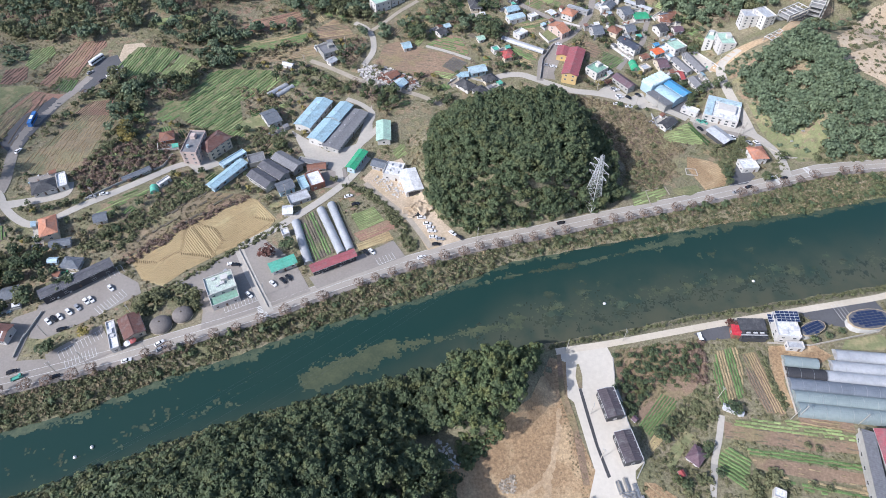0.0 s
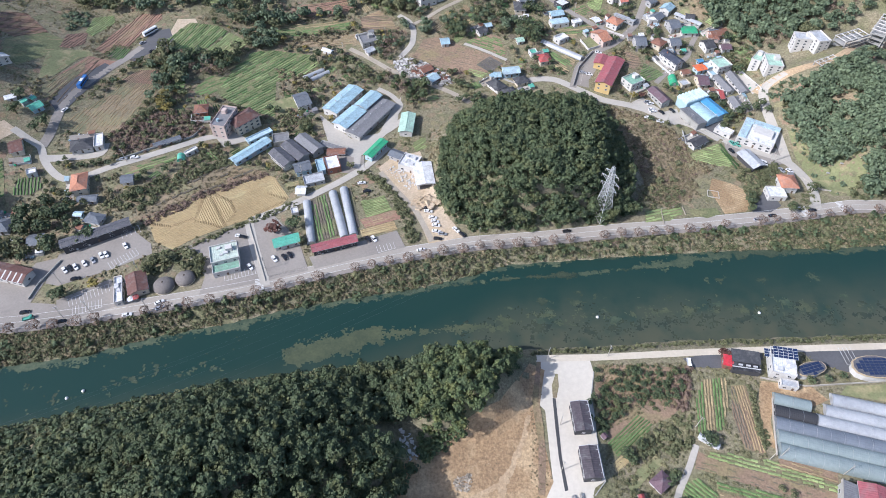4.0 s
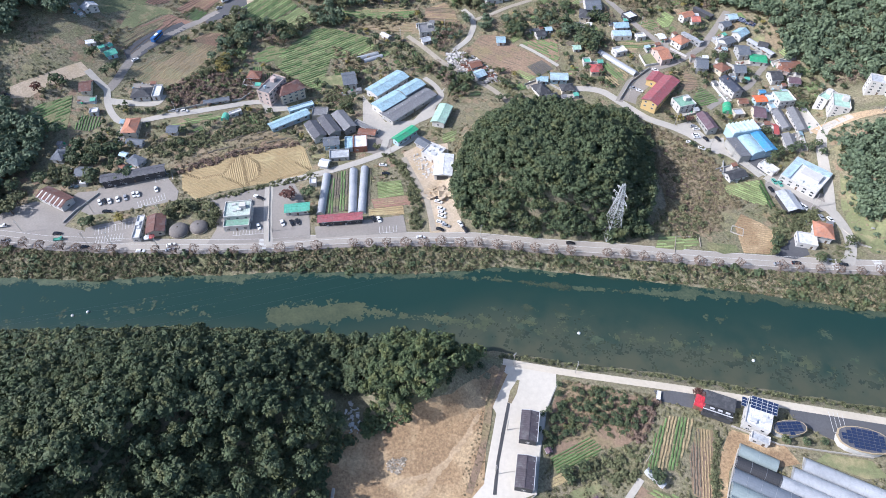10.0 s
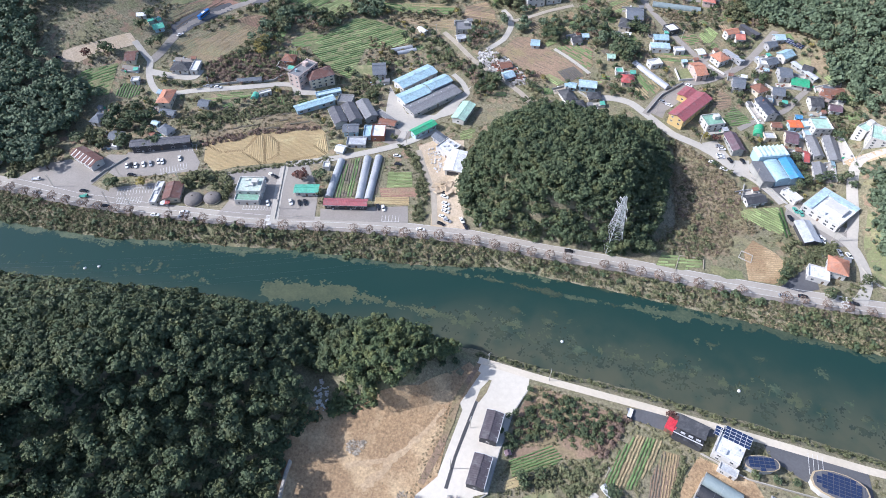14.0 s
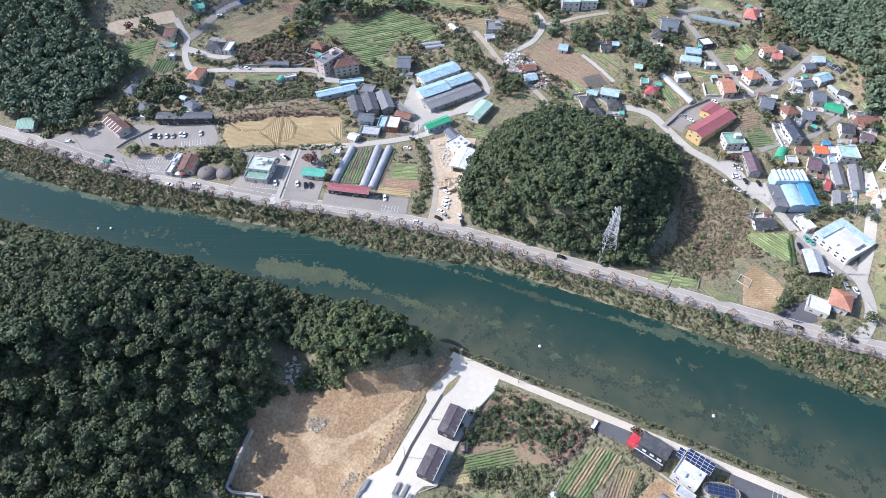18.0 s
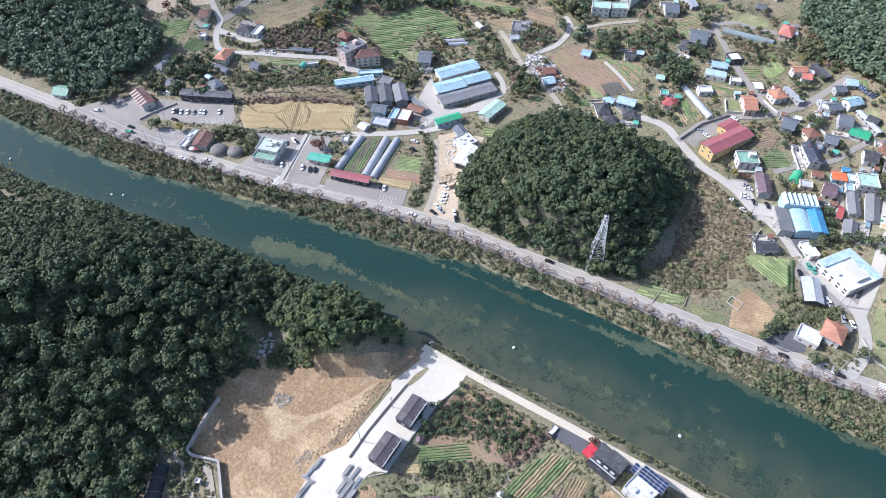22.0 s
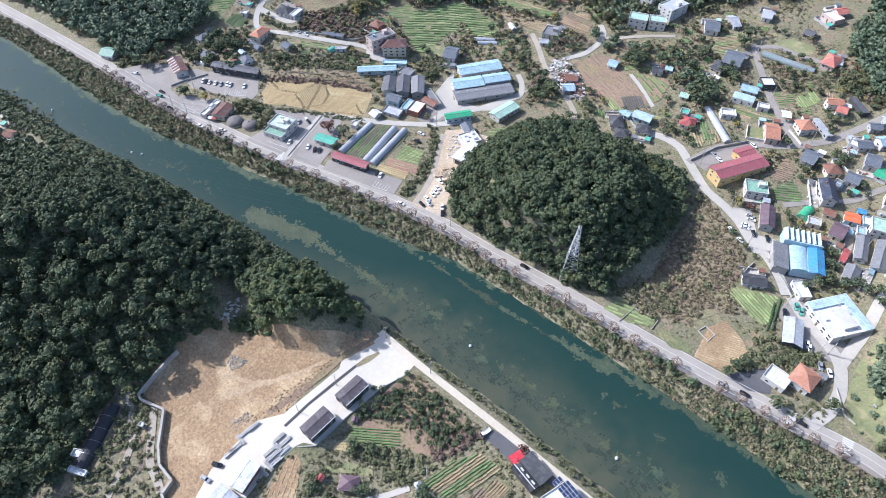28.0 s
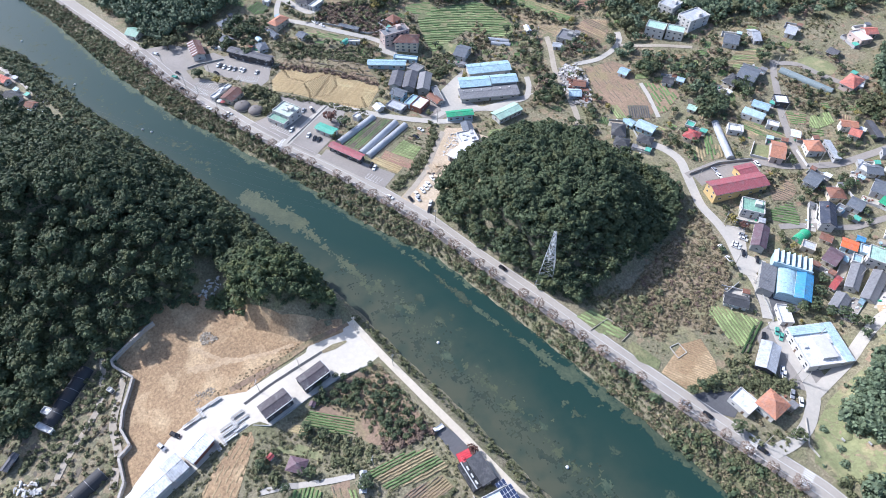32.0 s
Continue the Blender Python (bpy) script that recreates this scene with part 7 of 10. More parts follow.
def straw_rows(poly, turn, gap, seed):
    """Straight rows of cut straw at turn degrees inside one part of a field."""
    r = random.Random(seed)
    c, w = math.cos(radians(turn)), math.sin(radians(turn))
    us = [(x * c + y * w, -x * w + y * c) for x, y in poly]
    pieces = []
    v0 = min(q[1] for q in us) + gap / 2
    while v0 < max(q[1] for q in us):
        cuts = sorted(a0 + (v0 - b0) * (a1 - a0) / (b1 - b0) for (a0, b0), (a1, b1) in zip(us, us[1:] + us[:1]) if (b0 > v0) != (b1 > v0))
        for a, b in zip(cuts[::2], cuts[1::2]):
            u = a + r.uniform(0, 0.6)
            while u < b - 0.8:
                e = min(u + r.uniform(2.5, 6), b - r.uniform(0, 0.5))
                k0, k1 = v0 + r.uniform(-0.09, 0.09), v0 + r.uniform(-0.09, 0.09)
                if e > u + 0.3 and r.random() < 0.95:
                    straw_ridge(pieces, u * c - k0 * w, u * w + k0 * c, e * c - k1 * w, e * w + k1 * c, 0.3 * r.uniform(0.8, 1.3), 0.22)
                u = e + r.uniform(0.05, 0.3)
        v0 += gap
    return pieces


def straw_comb(line, seed):
    """A seam where rows meet: short heaps of darker straw set across a line."""
    r = random.Random(seed)
    pieces = []
    for (x0, y0), (x1, y1) in zip(line, line[1:]):
        l = math.hypot(x1 - x0, y1 - y0)
        dx, dy = (x1 - x0) / l, (y1 - y0) / l
        u = 0.3
        while u < l:
            x, y, h = x0 + dx * u, y0 + dy * u, r.uniform(0.6, 1.0)
            straw_ridge(pieces, x - dy * h - dx * 0.5, y + dx * h - dy * 0.5, x + dy * h + dx * 0.2, y - dx * h + dy * 0.2, 0.26, 0.2)
            u += r.uniform(0.75, 1.15)
    return pieces


straw = new("straw_windrows")
tagged(straw, "rows of cut straw meeting in crossed bands on a rice field", "straw", kind="stuff")
STRAW_PALE = mat("raked_pale_straw", (0.50, 0.385, 0.205), (0.39, 0.295, 0.155), grain=2, mix=0.6)
STRAW_DARK = mat("dark_raked_straw", (0.30, 0.22, 0.115), (0.225, 0.162, 0.083), grain=2, mix=0.6)
for k, (turn, poly) in enumerate((
        (40, [(-155.6, 197), (-146, 204), (-138, 212.5), (-134.9, 214.6), (-133.3, 202.3), (-141.9, 195), (-153.5, 194.9)]),
        (-50, [(-132.3, 218.8), (-133.4, 212.2), (-131.1, 201.4), (-122.4, 199.5), (-115.3, 198.4)]),
        (43, [(-119.2, 218.1), (-100.9, 236.5), (-100.1, 225.4), (-89.8, 222.2), (-104.3, 208.9), (-113.6, 202.1), (-113, 209.1)]),
        (37, [(-136, 216), (-131.9, 221), (-105.5, 239), (-102.3, 236.8), (-120.4, 219.7)]),
        (-49, [(-101.2, 238), (-99.7, 236.6), (-89, 224), (-99.6, 225.9)]),
        (43, [(-152, 191.5), (-141.6, 192.7), (-131.6, 199.7), (-118.7, 197.6), (-126.7, 190.8), (-136.2, 181.1), (-146.5, 184.4)]),
        (-50, [(-131.3, 219.3), (-119.5, 216.3), (-113.9, 209), (-114.8, 200.4)]))):
    part("windrow", mesh("windrow", *join(*straw_rows(poly, turn, 1.12, 60 + k)), STRAW_PALE), straw)["kind"] = "stuff"
for k, line in enumerate((
        [(-132.5, 220), (-114.5, 198.5)], [(-134, 215.6), (-132.5, 202), (-141.8, 194.6)], [(-131.9, 221), (-119.3, 216.8), (-113, 209.1), (-115.1, 202)],
        [(-132.2, 199.6), (-122.9, 199.1), (-116.5, 197.4)], [(-154, 193.8), (-142, 193.8)], [(-100.1, 225.4), (-89, 223)], [(-102.8, 209.3), (-90.5, 221.4)])):
    part("straw_seam", mesh("straw_seam", *join(*straw_comb(line, 80 + k)), STRAW_DARK), straw, "darker raked straw")["kind"] = "stuff"
# ---- small outbuildings ----
house('shed', 'blue tarpaulin shed by the cottage', 2.5, 400.6, 30.3, 5.1, 5.3, 2.2, roof='gable', tone='sky', wall='bluish')
house('shed', 'rusty lean-to shed on level ground', 135.3, 367.6, 23.4, 6.2, 5.5, 2.3, roof='gable', tone='rust', wall='cream')
house('shed', 'cream flat shed in a yard', 133.8, 356.6, 27.9, 6.2, 5.4, 2.3, roof='flat', tone='silver', wall='cream')
house('shed', 'narrow red-roofed hut on level ground', 155.3, 348.7, 14.6, 3.1, 10.2, 2.3, roof='gable', tone='red', wall='white')
house('house', 'house with a pinkish brown roof', 158.8, 407.4, 28.1, 12.5, 8, 3.2, roof='gable', tone='rust', wall='pink')
house('house', 'house with a brown tiled roof', 156.8, 405.3, -12, 7.9, 9.7, 3.1, roof='hip', tone='rust', wall='pink')
house('house', 'white house with a silver roof', 10.4, 490.2, 26.4, 7.1, 11.3, 3.1, roof='gable', tone='silver', wall='white')
house('shed', 'grey metal shed on level ground', -1.1, 469.2, 60.6, 5.6, 14.6, 2.6, roof='gable', tone='silver', wall='gray')
house('house', 'flat pink house beside a lane', 41.2, 517.3, -16.6, 11.9, 8.3, 3.1, roof='flat', tone='white', wall='pink')
house('house', 'house with a salmon roof', 41.3, 525.7, 64.1, 8.8, 8.5, 3.2, roof='gable', tone='salmon', wall='white')
house('house', 'white house with a slate roof in a garden', -6.6, 453.7, 36.8, 9.9, 12.5, 3.5, roof='gable', tone='slate', wall='white')
house('shed', 'dark net shed on a plot', 41.2, 492.8, 4.6, 7, 7.7, 2.3, roof='gable', tone='darkgray', wall='dark')
house('shed', 'white garden pergola on level ground', -228.7, 213.7, 32.7, 4.7, 4.3, 2.3, roof='flat', tone='white', wall='white')
house('shed', 'pale shed by the road', -236.5, 135.3, 18.7, 6.5, 5.2, 2.6, roof='gable', tone='silver', wall='white')
house('shed', 'long timber store on level ground', -168.5, 251.2, 36.8, 15.8, 3.7, 2.1, roof='gable', tone='slate', wall='concrete')
house('shed', 'white container by the lane', -153, 247.3, 53.4, 7.5, 2.6, 2.1, roof='flat', tone='white', wall='white')
house('shed', 'pale blue plinth annex', -120.8, 269.7, 48.3, 16, 4.1, 2.1, roof='flat', tone='sky', wall='bluish')
house('shed', 'low silver lean-to on level ground', -78.5, 239, 26.9, 11.2, 7.1, 2.1, roof='flat', tone='silver', wall='gray')
house('shed', 'narrow blue store on level ground', -77.6, 249.5, 26.9, 4.3, 10, 2.6, roof='flat', tone='lightblue', wall='bluish')
house('shed', 'rusty store in the works yard', -72, 263.4, 9.7, 10.9, 6, 2.3, roof='gable', tone='rust', wall='concrete')
house('shed', 'grey lean-to behind the halls', -74.6, 266.9, -13.8, 16.9, 4.3, 2.3, roof='flat', tone='gray', wall='concrete')
house('shed', 'white shed beside a garden', 25.9, 387, 26, 5.6, 5.6, 2.3, roof='gable', tone='mint', wall='white')
house('shed', 'mint shed in the garden', 35.8, 375.4, 25, 4.8, 5.2, 2.3, roof='flat', tone='teal', wall='white')
house('shed', 'grey garage by the lane', 126.7, 388.2, 9.1, 3.6, 6, 2.3, roof='flat', tone='gray', wall='concrete')
house('house', 'white cottage with a dark roof', 141.8, 423.9, -2.6, 6.6, 7.3, 2.9, roof='gable', tone='charcoal', wall='white')
house('house', 'slate-roofed house on the lane', 156.1, 408.5, 5.4, 6.5, 7.3, 3.2, roof='gable', tone='slate', wall='white')
house('house', 'house with a plum roof', 162.9, 394.7, 13.9, 7.4, 7.2, 3.2, roof='gable', tone='plum', wall='white')
house('shed', 'white shed beside the factory', 153.9, 314.9, 54.1, 5.5, 9.9, 2.5, roof='flat', tone='white', wall='white')
house('shed', 'low store below the villa', 69.8, 476.6, 26.5, 6.9, 5.8, 2.5, roof='flat', tone='silver', wall='gray')
house('shed', 'small brown hut in the orchard', 79.3, 111.5, -48.8, 2.3, 2.6, 1.9, roof='gable', tone='plum', wall='gray')
house('shed', 'white hut beside garden path', 120.2, 114.6, -27.6, 8.6, 2.7, 2.1, roof='gable', tone='silver', wall='white')
house('shed', 'grey hut in the plots', 29.5, 41.4, 33.6, 2, 1.3, 1.8, roof='flat', tone='white', wall='white')
house('shed', 'white porch of the black greenhouse', 33.6, 15.2, 36.3, 7.6, 2.1, 2.3, roof='flat', tone='white', wall='white')
house('shed', 'white porch of the black greenhouse', 26.1, 17.2, 40.5, 3.7, 2.7, 2.3, roof='flat', tone='white', wall='white')
house('shed', 'long dark shed at the wood', 41.4, 1.2, 134, 7.5, 3.1, 2.5, roof='gable', tone='darkgray', wall='dark')
take_line(MAIN_ROAD, 13)
# ---- woods ----
HILL_AREA = [(-14, 215), (100, 236), (108, 262), (104, 305), (80, 334), (40, 332), (10, 320), (-18, 285)]
HILL = [(-9, 240), (-2, 224), (14, 213), (48, 221), (85, 231), (98, 238), (96, 250), (93.5, 280), (91, 300), (84, 318), (75, 329), (62, 333), (44, 327), (18, 315), (-4, 300), (-10, 275)]
SOUTH = [(46, 143), (34, 141), (10, 135), (-25, 124), (-68, 108), (-112, 84), (-140, 66), (-170, 38), (-230, -5), (-330, -60), (-330, -120), (-20, -120), (30, 8), (16, 44), (6, 60), (4, 92), (-6, 96), (-2, 104), (20, 101), (32, 116), (40, 132)]
NOSE = [(46, 143), (34, 141), (14, 136), (4, 126), (1, 112), (3, 103.5), (20, 101), (32, 116), (40, 132)]
SPUR = [(4.5, 103), (5.5, 95), (7.5, 88.5), (14.5, 94.5), (22.5, 102.5), (12, 103)]
TUNNEL_YARD = [(39.1, 3.5), (28.6, 12), (11.1, 29.7), (8.6, 40.6), (22.1, 41.6), (42.4, 28), (54.8, 14.4), (47.9, -2.2)]
EAST_SLOPE = [(-125, -50), (-84, 8), (-73, 32), (-61, 53), (-43, 67), (-24, 77), (-7, 84), (6, 90), (4, 70), (8, 56), (16, 44), (32, 8), (30, -40), (-20, -90)]
GULLY = [(4, 86), (-6, 92), (-10, 99), (-4, 103), (5, 97)]
forest("forest", "dense dark green broadleaf wood on a round hill", HILL, 4.2, 3.6, 6.0, NEAR_CROWNS, LEAF, 11, (), 1.0)
brush("understorey", "dark green shrubs under the hill wood", HILL, 2.9, 2.4, LEAF, 16, 0.95)
forest("forest", "dense dark green broadleaf wood along the western reach", [(-112, 84), (-140, 70), (-166, 58), (-184, 46), (-205, 30), (-240, 22), (-330, -5), (-330, -120), (-112, -60)], 4.5, 4.0, 6.8, FAR_CROWNS, LEAF_DARKENED, 19, (), 1.2)
forest("forest", "dense dark green broadleaf wood along the river", [(max(x, -112), y) if x > -330 else (-112, -60) for x, y in SOUTH], 4.3, 3.8, 6.8, NEAR_CROWNS, LEAF_DARKENED, 12, (GULLY, TUNNEL_YARD, EAST_SLOPE, NOSE), 1.2)
forest("forest", "fresh green broadleaf trees at the end of the wood", NOSE, 3.9, 3.4, 6.8, NEAR_CROWNS, LEAF_FRESH, 112, (), 1.2)
brush("shrubs", "green shrubs and young trees at the foot of the wood", SPUR, 2.3, 2.3, LEAF_FRESH, 113, 0.95)
forest("forest", "tall separate dark broadleaf trees on a steep shaded slope", EAST_SLOPE, 7.4, 4.1, 8.0, NEAR_CROWNS, LEAF_DARKENED, 42, (GULLY, TUNNEL_YARD), 3.6)
# Filler shrubs in darkened leaf, added so the gaps read as deep shade.
brush("understorey", "dark filler shrubs in the shaded gaps of the steep slope", EAST_SLOPE, 2.9, 2.2, LEAF_DARKENED, 143, 0.95, None, (GULLY, TUNNEL_YARD))
brush("understorey", "dark green shrubs under the riverside wood", SOUTH, 4.4, 2.3, LEAF_DARKENED, 17, 0.8, None, (GULLY, TUNNEL_YARD))
NORTH_WEST = [(-225, 130), (-236, 150), (-234, 190), (-262, 205), (-285, 222), (-300, 250), (-276, 262), (-300, 300), (-335, 330), (-335, 400), (-520, 420), (-520, 45), (-420, 70), (-330, 100), (-265, 120)]
CLEARING = [(-290, 195), (-250, 190), (-232, 200), (-240, 222), (-275, 235), (-305, 225)]
forest("forest", "dark wooded slope behind the houses", NORTH_WEST, 5.6, 4.3, 6.5, FAR_CROWNS, LEAF_HAZED, 13, (CLEARING,))
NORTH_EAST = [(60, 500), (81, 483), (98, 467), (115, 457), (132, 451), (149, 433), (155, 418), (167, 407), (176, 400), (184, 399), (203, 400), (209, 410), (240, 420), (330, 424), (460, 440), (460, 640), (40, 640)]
forest("forest", "green wooded hillside above the village", NORTH_EAST, 5.6, 4.2, 6.0, FAR_CROWNS, LEAF_HAZED, 14)
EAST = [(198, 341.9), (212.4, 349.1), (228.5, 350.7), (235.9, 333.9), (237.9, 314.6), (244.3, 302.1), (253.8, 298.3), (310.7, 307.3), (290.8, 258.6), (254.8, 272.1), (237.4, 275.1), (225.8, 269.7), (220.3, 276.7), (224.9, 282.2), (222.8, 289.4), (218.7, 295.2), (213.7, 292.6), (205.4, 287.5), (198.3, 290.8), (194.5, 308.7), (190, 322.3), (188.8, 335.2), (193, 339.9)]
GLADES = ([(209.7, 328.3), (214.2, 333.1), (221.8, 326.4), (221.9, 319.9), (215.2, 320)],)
forest("forest", "green wooded hill beside the village", EAST, 3.9, 3.8, 5.0, FAR_CROWNS, LEAF_HAZED, 15, GLADES, 1.0)
brush("understorey", "dark shrubs under the wooded hill", EAST, 3.4, 2.1, LEAF_HAZED, 18, 0.9, None, GLADES)
brush("brush", 'olive trees between the fields', [(-204.1, 327.5), (-202.4, 333.1), (-190.5, 333.5), (-183.9, 324.6), (-181.5, 311.4), (-188, 307.6), (-195.9, 311.9)], 4.2, 2.8, BUSH, 86, 0.85, None)
brush("brush", 'yellowing trees between the fields', [(-190.5, 285), (-186, 290.8), (-180, 286.6), (-178.8, 277.7), (-184.4, 275.8)], 3.4, 2.6, YELLEAF, 87, 0.85, None)
brush("brush", 'dark shrubs beside the field strips', [(-284.6, 355.2), (-271.4, 363.2), (-264.5, 343.4), (-271.4, 334.3), (-273.2, 331.7)], 3.4, 2.0, LEAF_HAZED, 88, 0.85, None)
brush("brush", 'scrub trees below the field slope', [(-196.6, 275.2), (-191.6, 288.5), (-186.2, 271.7), (-187.9, 257.9), (-193.8, 253)], 3.2, 2.0, BUSH, 89, 0.85, None)
brush("brush", 'scattered garden shrubs on the lawn slope', [(190.7, 311.2), (196.2, 308.7), (201, 288.8), (217.5, 281.5), (220.6, 272.8), (208.3, 270.5), (197.5, 281.9)], 6.5, 1.7, LEAF_HAZED, 91, 0.85, None)
LAWN = [(190.4, 320.7), (195.7, 313.3), (200.3, 292.6), (208.5, 288.8), (216.4, 294.5), (221.3, 296.8), (225.5, 290.8), (226.1, 285.4), (220.9, 279), (219, 271), (206.1, 269.1), (197.2, 280.9), (192, 296.4)]
lawn_r = random.Random(40)
patches("dry_grass", "dry grass patches on the lawn slope", [(x, y, lawn_r.uniform(0.5, 2.2)) for x, y in fill(LAWN, 3.0, 41, 0.7)], SOIL["olive"], 0.24, 42)
patches("dry_grass", "straw-coloured patches on the lawn slope", [(x, y, lawn_r.uniform(0.4, 1.4)) for x, y in fill(LAWN, 4.0, 43, 0.5)], SOIL["dry"], 0.29, 44)
brush("brush", 'olive shrubs above the road', [(217.4, 280), (229.6, 276.8), (242.7, 278.2), (259, 276.6), (280.4, 270.5), (278.6, 267.1), (257.2, 271.5), (234.5, 270.5), (213.9, 268.1)], 2.8, 1.8, BUSH, 92, 0.85, None)
brush("brush", 'olive shrubs on the bare terraces', [(244.6, 348.5), (273.7, 380.3), (290.8, 394.3), (299.7, 397.3), (320.1, 399.5), (276.5, 307.2), (257.5, 305.1), (247.6, 313.3), (244, 321.1), (242.6, 334.9)], 4.4, 1.5, BUSH, 97, 0.5, None)
brush("brush", 'dry tufts on the bare terraces', [(244.6, 348.5), (273.7, 380.3), (290.8, 394.3), (299.7, 397.3), (320.1, 399.5), (276.5, 307.2), (257.5, 305.1), (247.6, 313.3), (244, 321.1), (242.6, 334.9)], 3.0, 0.8, DRYLEAF, 98, 0.6, None)
brush("brush", 'reddish dry brush beside the terraces', [(-125.5, 318.5), (-118.2, 316.6), (-113.2, 328), (-103, 331.2), (-104.8, 320.2), (-120.6, 310.9)], 2.8, 1.4, DRYLEAF, 90, 0.85, None)
forest("grove", 'trees behind the flats', [(247.2, 398.9), (258.4, 405.4), (275.1, 412.6), (357.2, 430.7), (354, 403.8), (299.7, 398.3), (290.8, 395.2), (275.4, 382.6), (255.5, 361), (257.4, 373.3), (273.5, 391.3), (267.1, 398.9)], 5.2, 3.8, 5, FAR_CROWNS, LEAF_HAZED, 29)
forest("grove", 'trees below the flats', [(221.2, 371.3), (236.4, 375.9), (256.6, 376), (249, 356.4), (231, 351.3), (217.2, 348.5)], 4.6, 3.2, 3, FAR_CROWNS, LEAF_HAZED, 30)
forest("grove", 'wooded slope behind the flats', [(152.1, 464.2), (154.9, 415.7), (163.7, 403.5), (169.6, 396.4), (177.4, 390.2), (184.2, 392.4), (196.3, 381.9), (202.2, 390.5), (214.1, 393.7), (228.1, 400.7), (239.7, 408), (277.7, 417.2), (274.7, 441.1)], 4.6, 3.6, 4, FAR_CROWNS, LEAF_HAZED, 28)
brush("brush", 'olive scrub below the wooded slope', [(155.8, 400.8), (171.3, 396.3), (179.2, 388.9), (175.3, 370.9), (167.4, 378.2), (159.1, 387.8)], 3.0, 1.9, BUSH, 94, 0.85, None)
brush("brush", 'dark shrubs below the earth lane', [(179.6, 348.3), (191.3, 351.2), (206, 350.1), (228.6, 357.8), (226.8, 350.8), (203.3, 345), (191.3, 343.5), (183.7, 339.2)], 2.8, 1.7, LEAF_HAZED, 95, 0.85, None)
forest("grove", 'garden trees beside the lane', [(204.8, 267.5), (206.6, 278), (214.1, 282.8), (217.9, 290.2), (228.1, 293.7), (234.4, 279.3), (221.5, 261.1), (210.5, 263.3)], 4.2, 2.8, 3, FAR_CROWNS, LEAF_HAZED, 96)
forest("grove", 'dark trees behind the fields', [(-311.8, 414.9), (-212.5, 415.1), (-200.5, 381.7), (-218.9, 370.4), (-247.6, 366.9), (-289.2, 364.5)], 5.6, 4.4, 5, FAR_CROWNS, LEAF_HAZED, 31)
forest("grove", 'trees between field strips', [(-210.6, 415.3), (-193.6, 417.3), (-151.3, 440.1), (-151.7, 409.8), (-152.6, 375.7), (-175.2, 371), (-198.3, 379), (-189.1, 398.7)], 5.6, 4.0, 5, FAR_CROWNS, LEAF_HAZED, 32)
forest("grove", 'far wood behind the fields', [(-391.4, 456.4), (-123.9, 475), (-125.2, 428.3), (-164, 423.4), (-313.1, 418.2), (-351.5, 414.9)], 7, 5, 5, FAR_CROWNS, LEAF_HAZED, 33)
forest("grove", 'dark trees between the terraces', [(-197, 286.3), (-209, 310.9), (-207.7, 335.7), (-186.8, 348), (-174.6, 333.3), (-163.2, 348.6), (-150.2, 335.4), (-156.5, 323.6), (-156.2, 312.5), (-170.7, 317), (-182.3, 300.7), (-174.3, 283.6), (-183.8, 278.1)], 5.0, 3.8, 4, FAR_CROWNS, LEAF_HAZED, 34)
forest("grove", 'trees at the terrace edge', [(-153.4, 340.5), (-163, 363.7), (-151, 375.6), (-136.3, 362.7), (-136.8, 351.5), (-146.8, 348.7)], 5.0, 3.8, 4, FAR_CROWNS, LEAF_HAZED, 35)
forest("grove", 'trees behind the back fields', [(-135.3, 365.5), (-155.8, 381.4), (-31.7, 490.9), (-18.4, 468.8), (-64, 435.8), (-98.5, 406.3), (-111.5, 389.1)], 6, 4.4, 4, FAR_CROWNS, LEAF_HAZED, 36)
forest("grove", 'wood behind the village', [(-111.9, 421.2), (-90.1, 413.6), (-57, 410.4), (-52.2, 421.4), (-35.4, 436.3), (-35.3, 462.3), (-16.2, 484.8), (-2.1, 506.6), (18.7, 536.4), (32, 557.2), (17.5, 627.3), (-139, 443)], 6, 4.4, 4, FAR_CROWNS, LEAF_HAZED, 37)
forest("grove", 'loose trees between gardens', [(-55.5, 386.9), (-61.4, 411.5), (-48.2, 417), (-32.2, 404.2), (-9.1, 417.4), (10.9, 416.9), (21.5, 409.9), (31.6, 410.2), (36, 395.8), (29.1, 390.5), (11.5, 398.6), (-11.7, 407.6), (-28.6, 398.9), (-43.2, 386.5)], 5.0, 3.6, 4, FAR_CROWNS, LEAF_HAZED, 38)
forest("grove", 'clump of dark trees beside the rubble', [(-61.1, 331.5), (-63.5, 346.8), (-40.7, 336.5), (-27.5, 328.5), (-30.2, 313.3), (-44.1, 314.3)], 4.6, 3.6, 4.5, NEAR_CROWNS, LEAF, 39)
forest("grove", 'dark trees around a concrete house', [(-74.8, 356.4), (-76, 371.6), (-57.8, 383.5), (-49.7, 379.2), (-55.5, 364.6), (-63.5, 353)], 4.6, 3.4, 4, FAR_CROWNS, LEAF_HAZED, 40)
forest("grove", 'clump of large dark trees', [(-24.2, 382.8), (-25.7, 394.8), (-16.6, 400.1), (-10.4, 395.5), (-12.9, 386.1)], 4.6, 4.2, 5, NEAR_CROWNS, LEAF, 41)
forest("grove", 'scrubby trees below the hillside', [(76.8, 462.6), (82.9, 482.1), (99, 478.9), (111.4, 465.4), (101.6, 456.3), (86.1, 458.6)], 5, 3.2, 3, FAR_CROWNS, BUSH, 42)
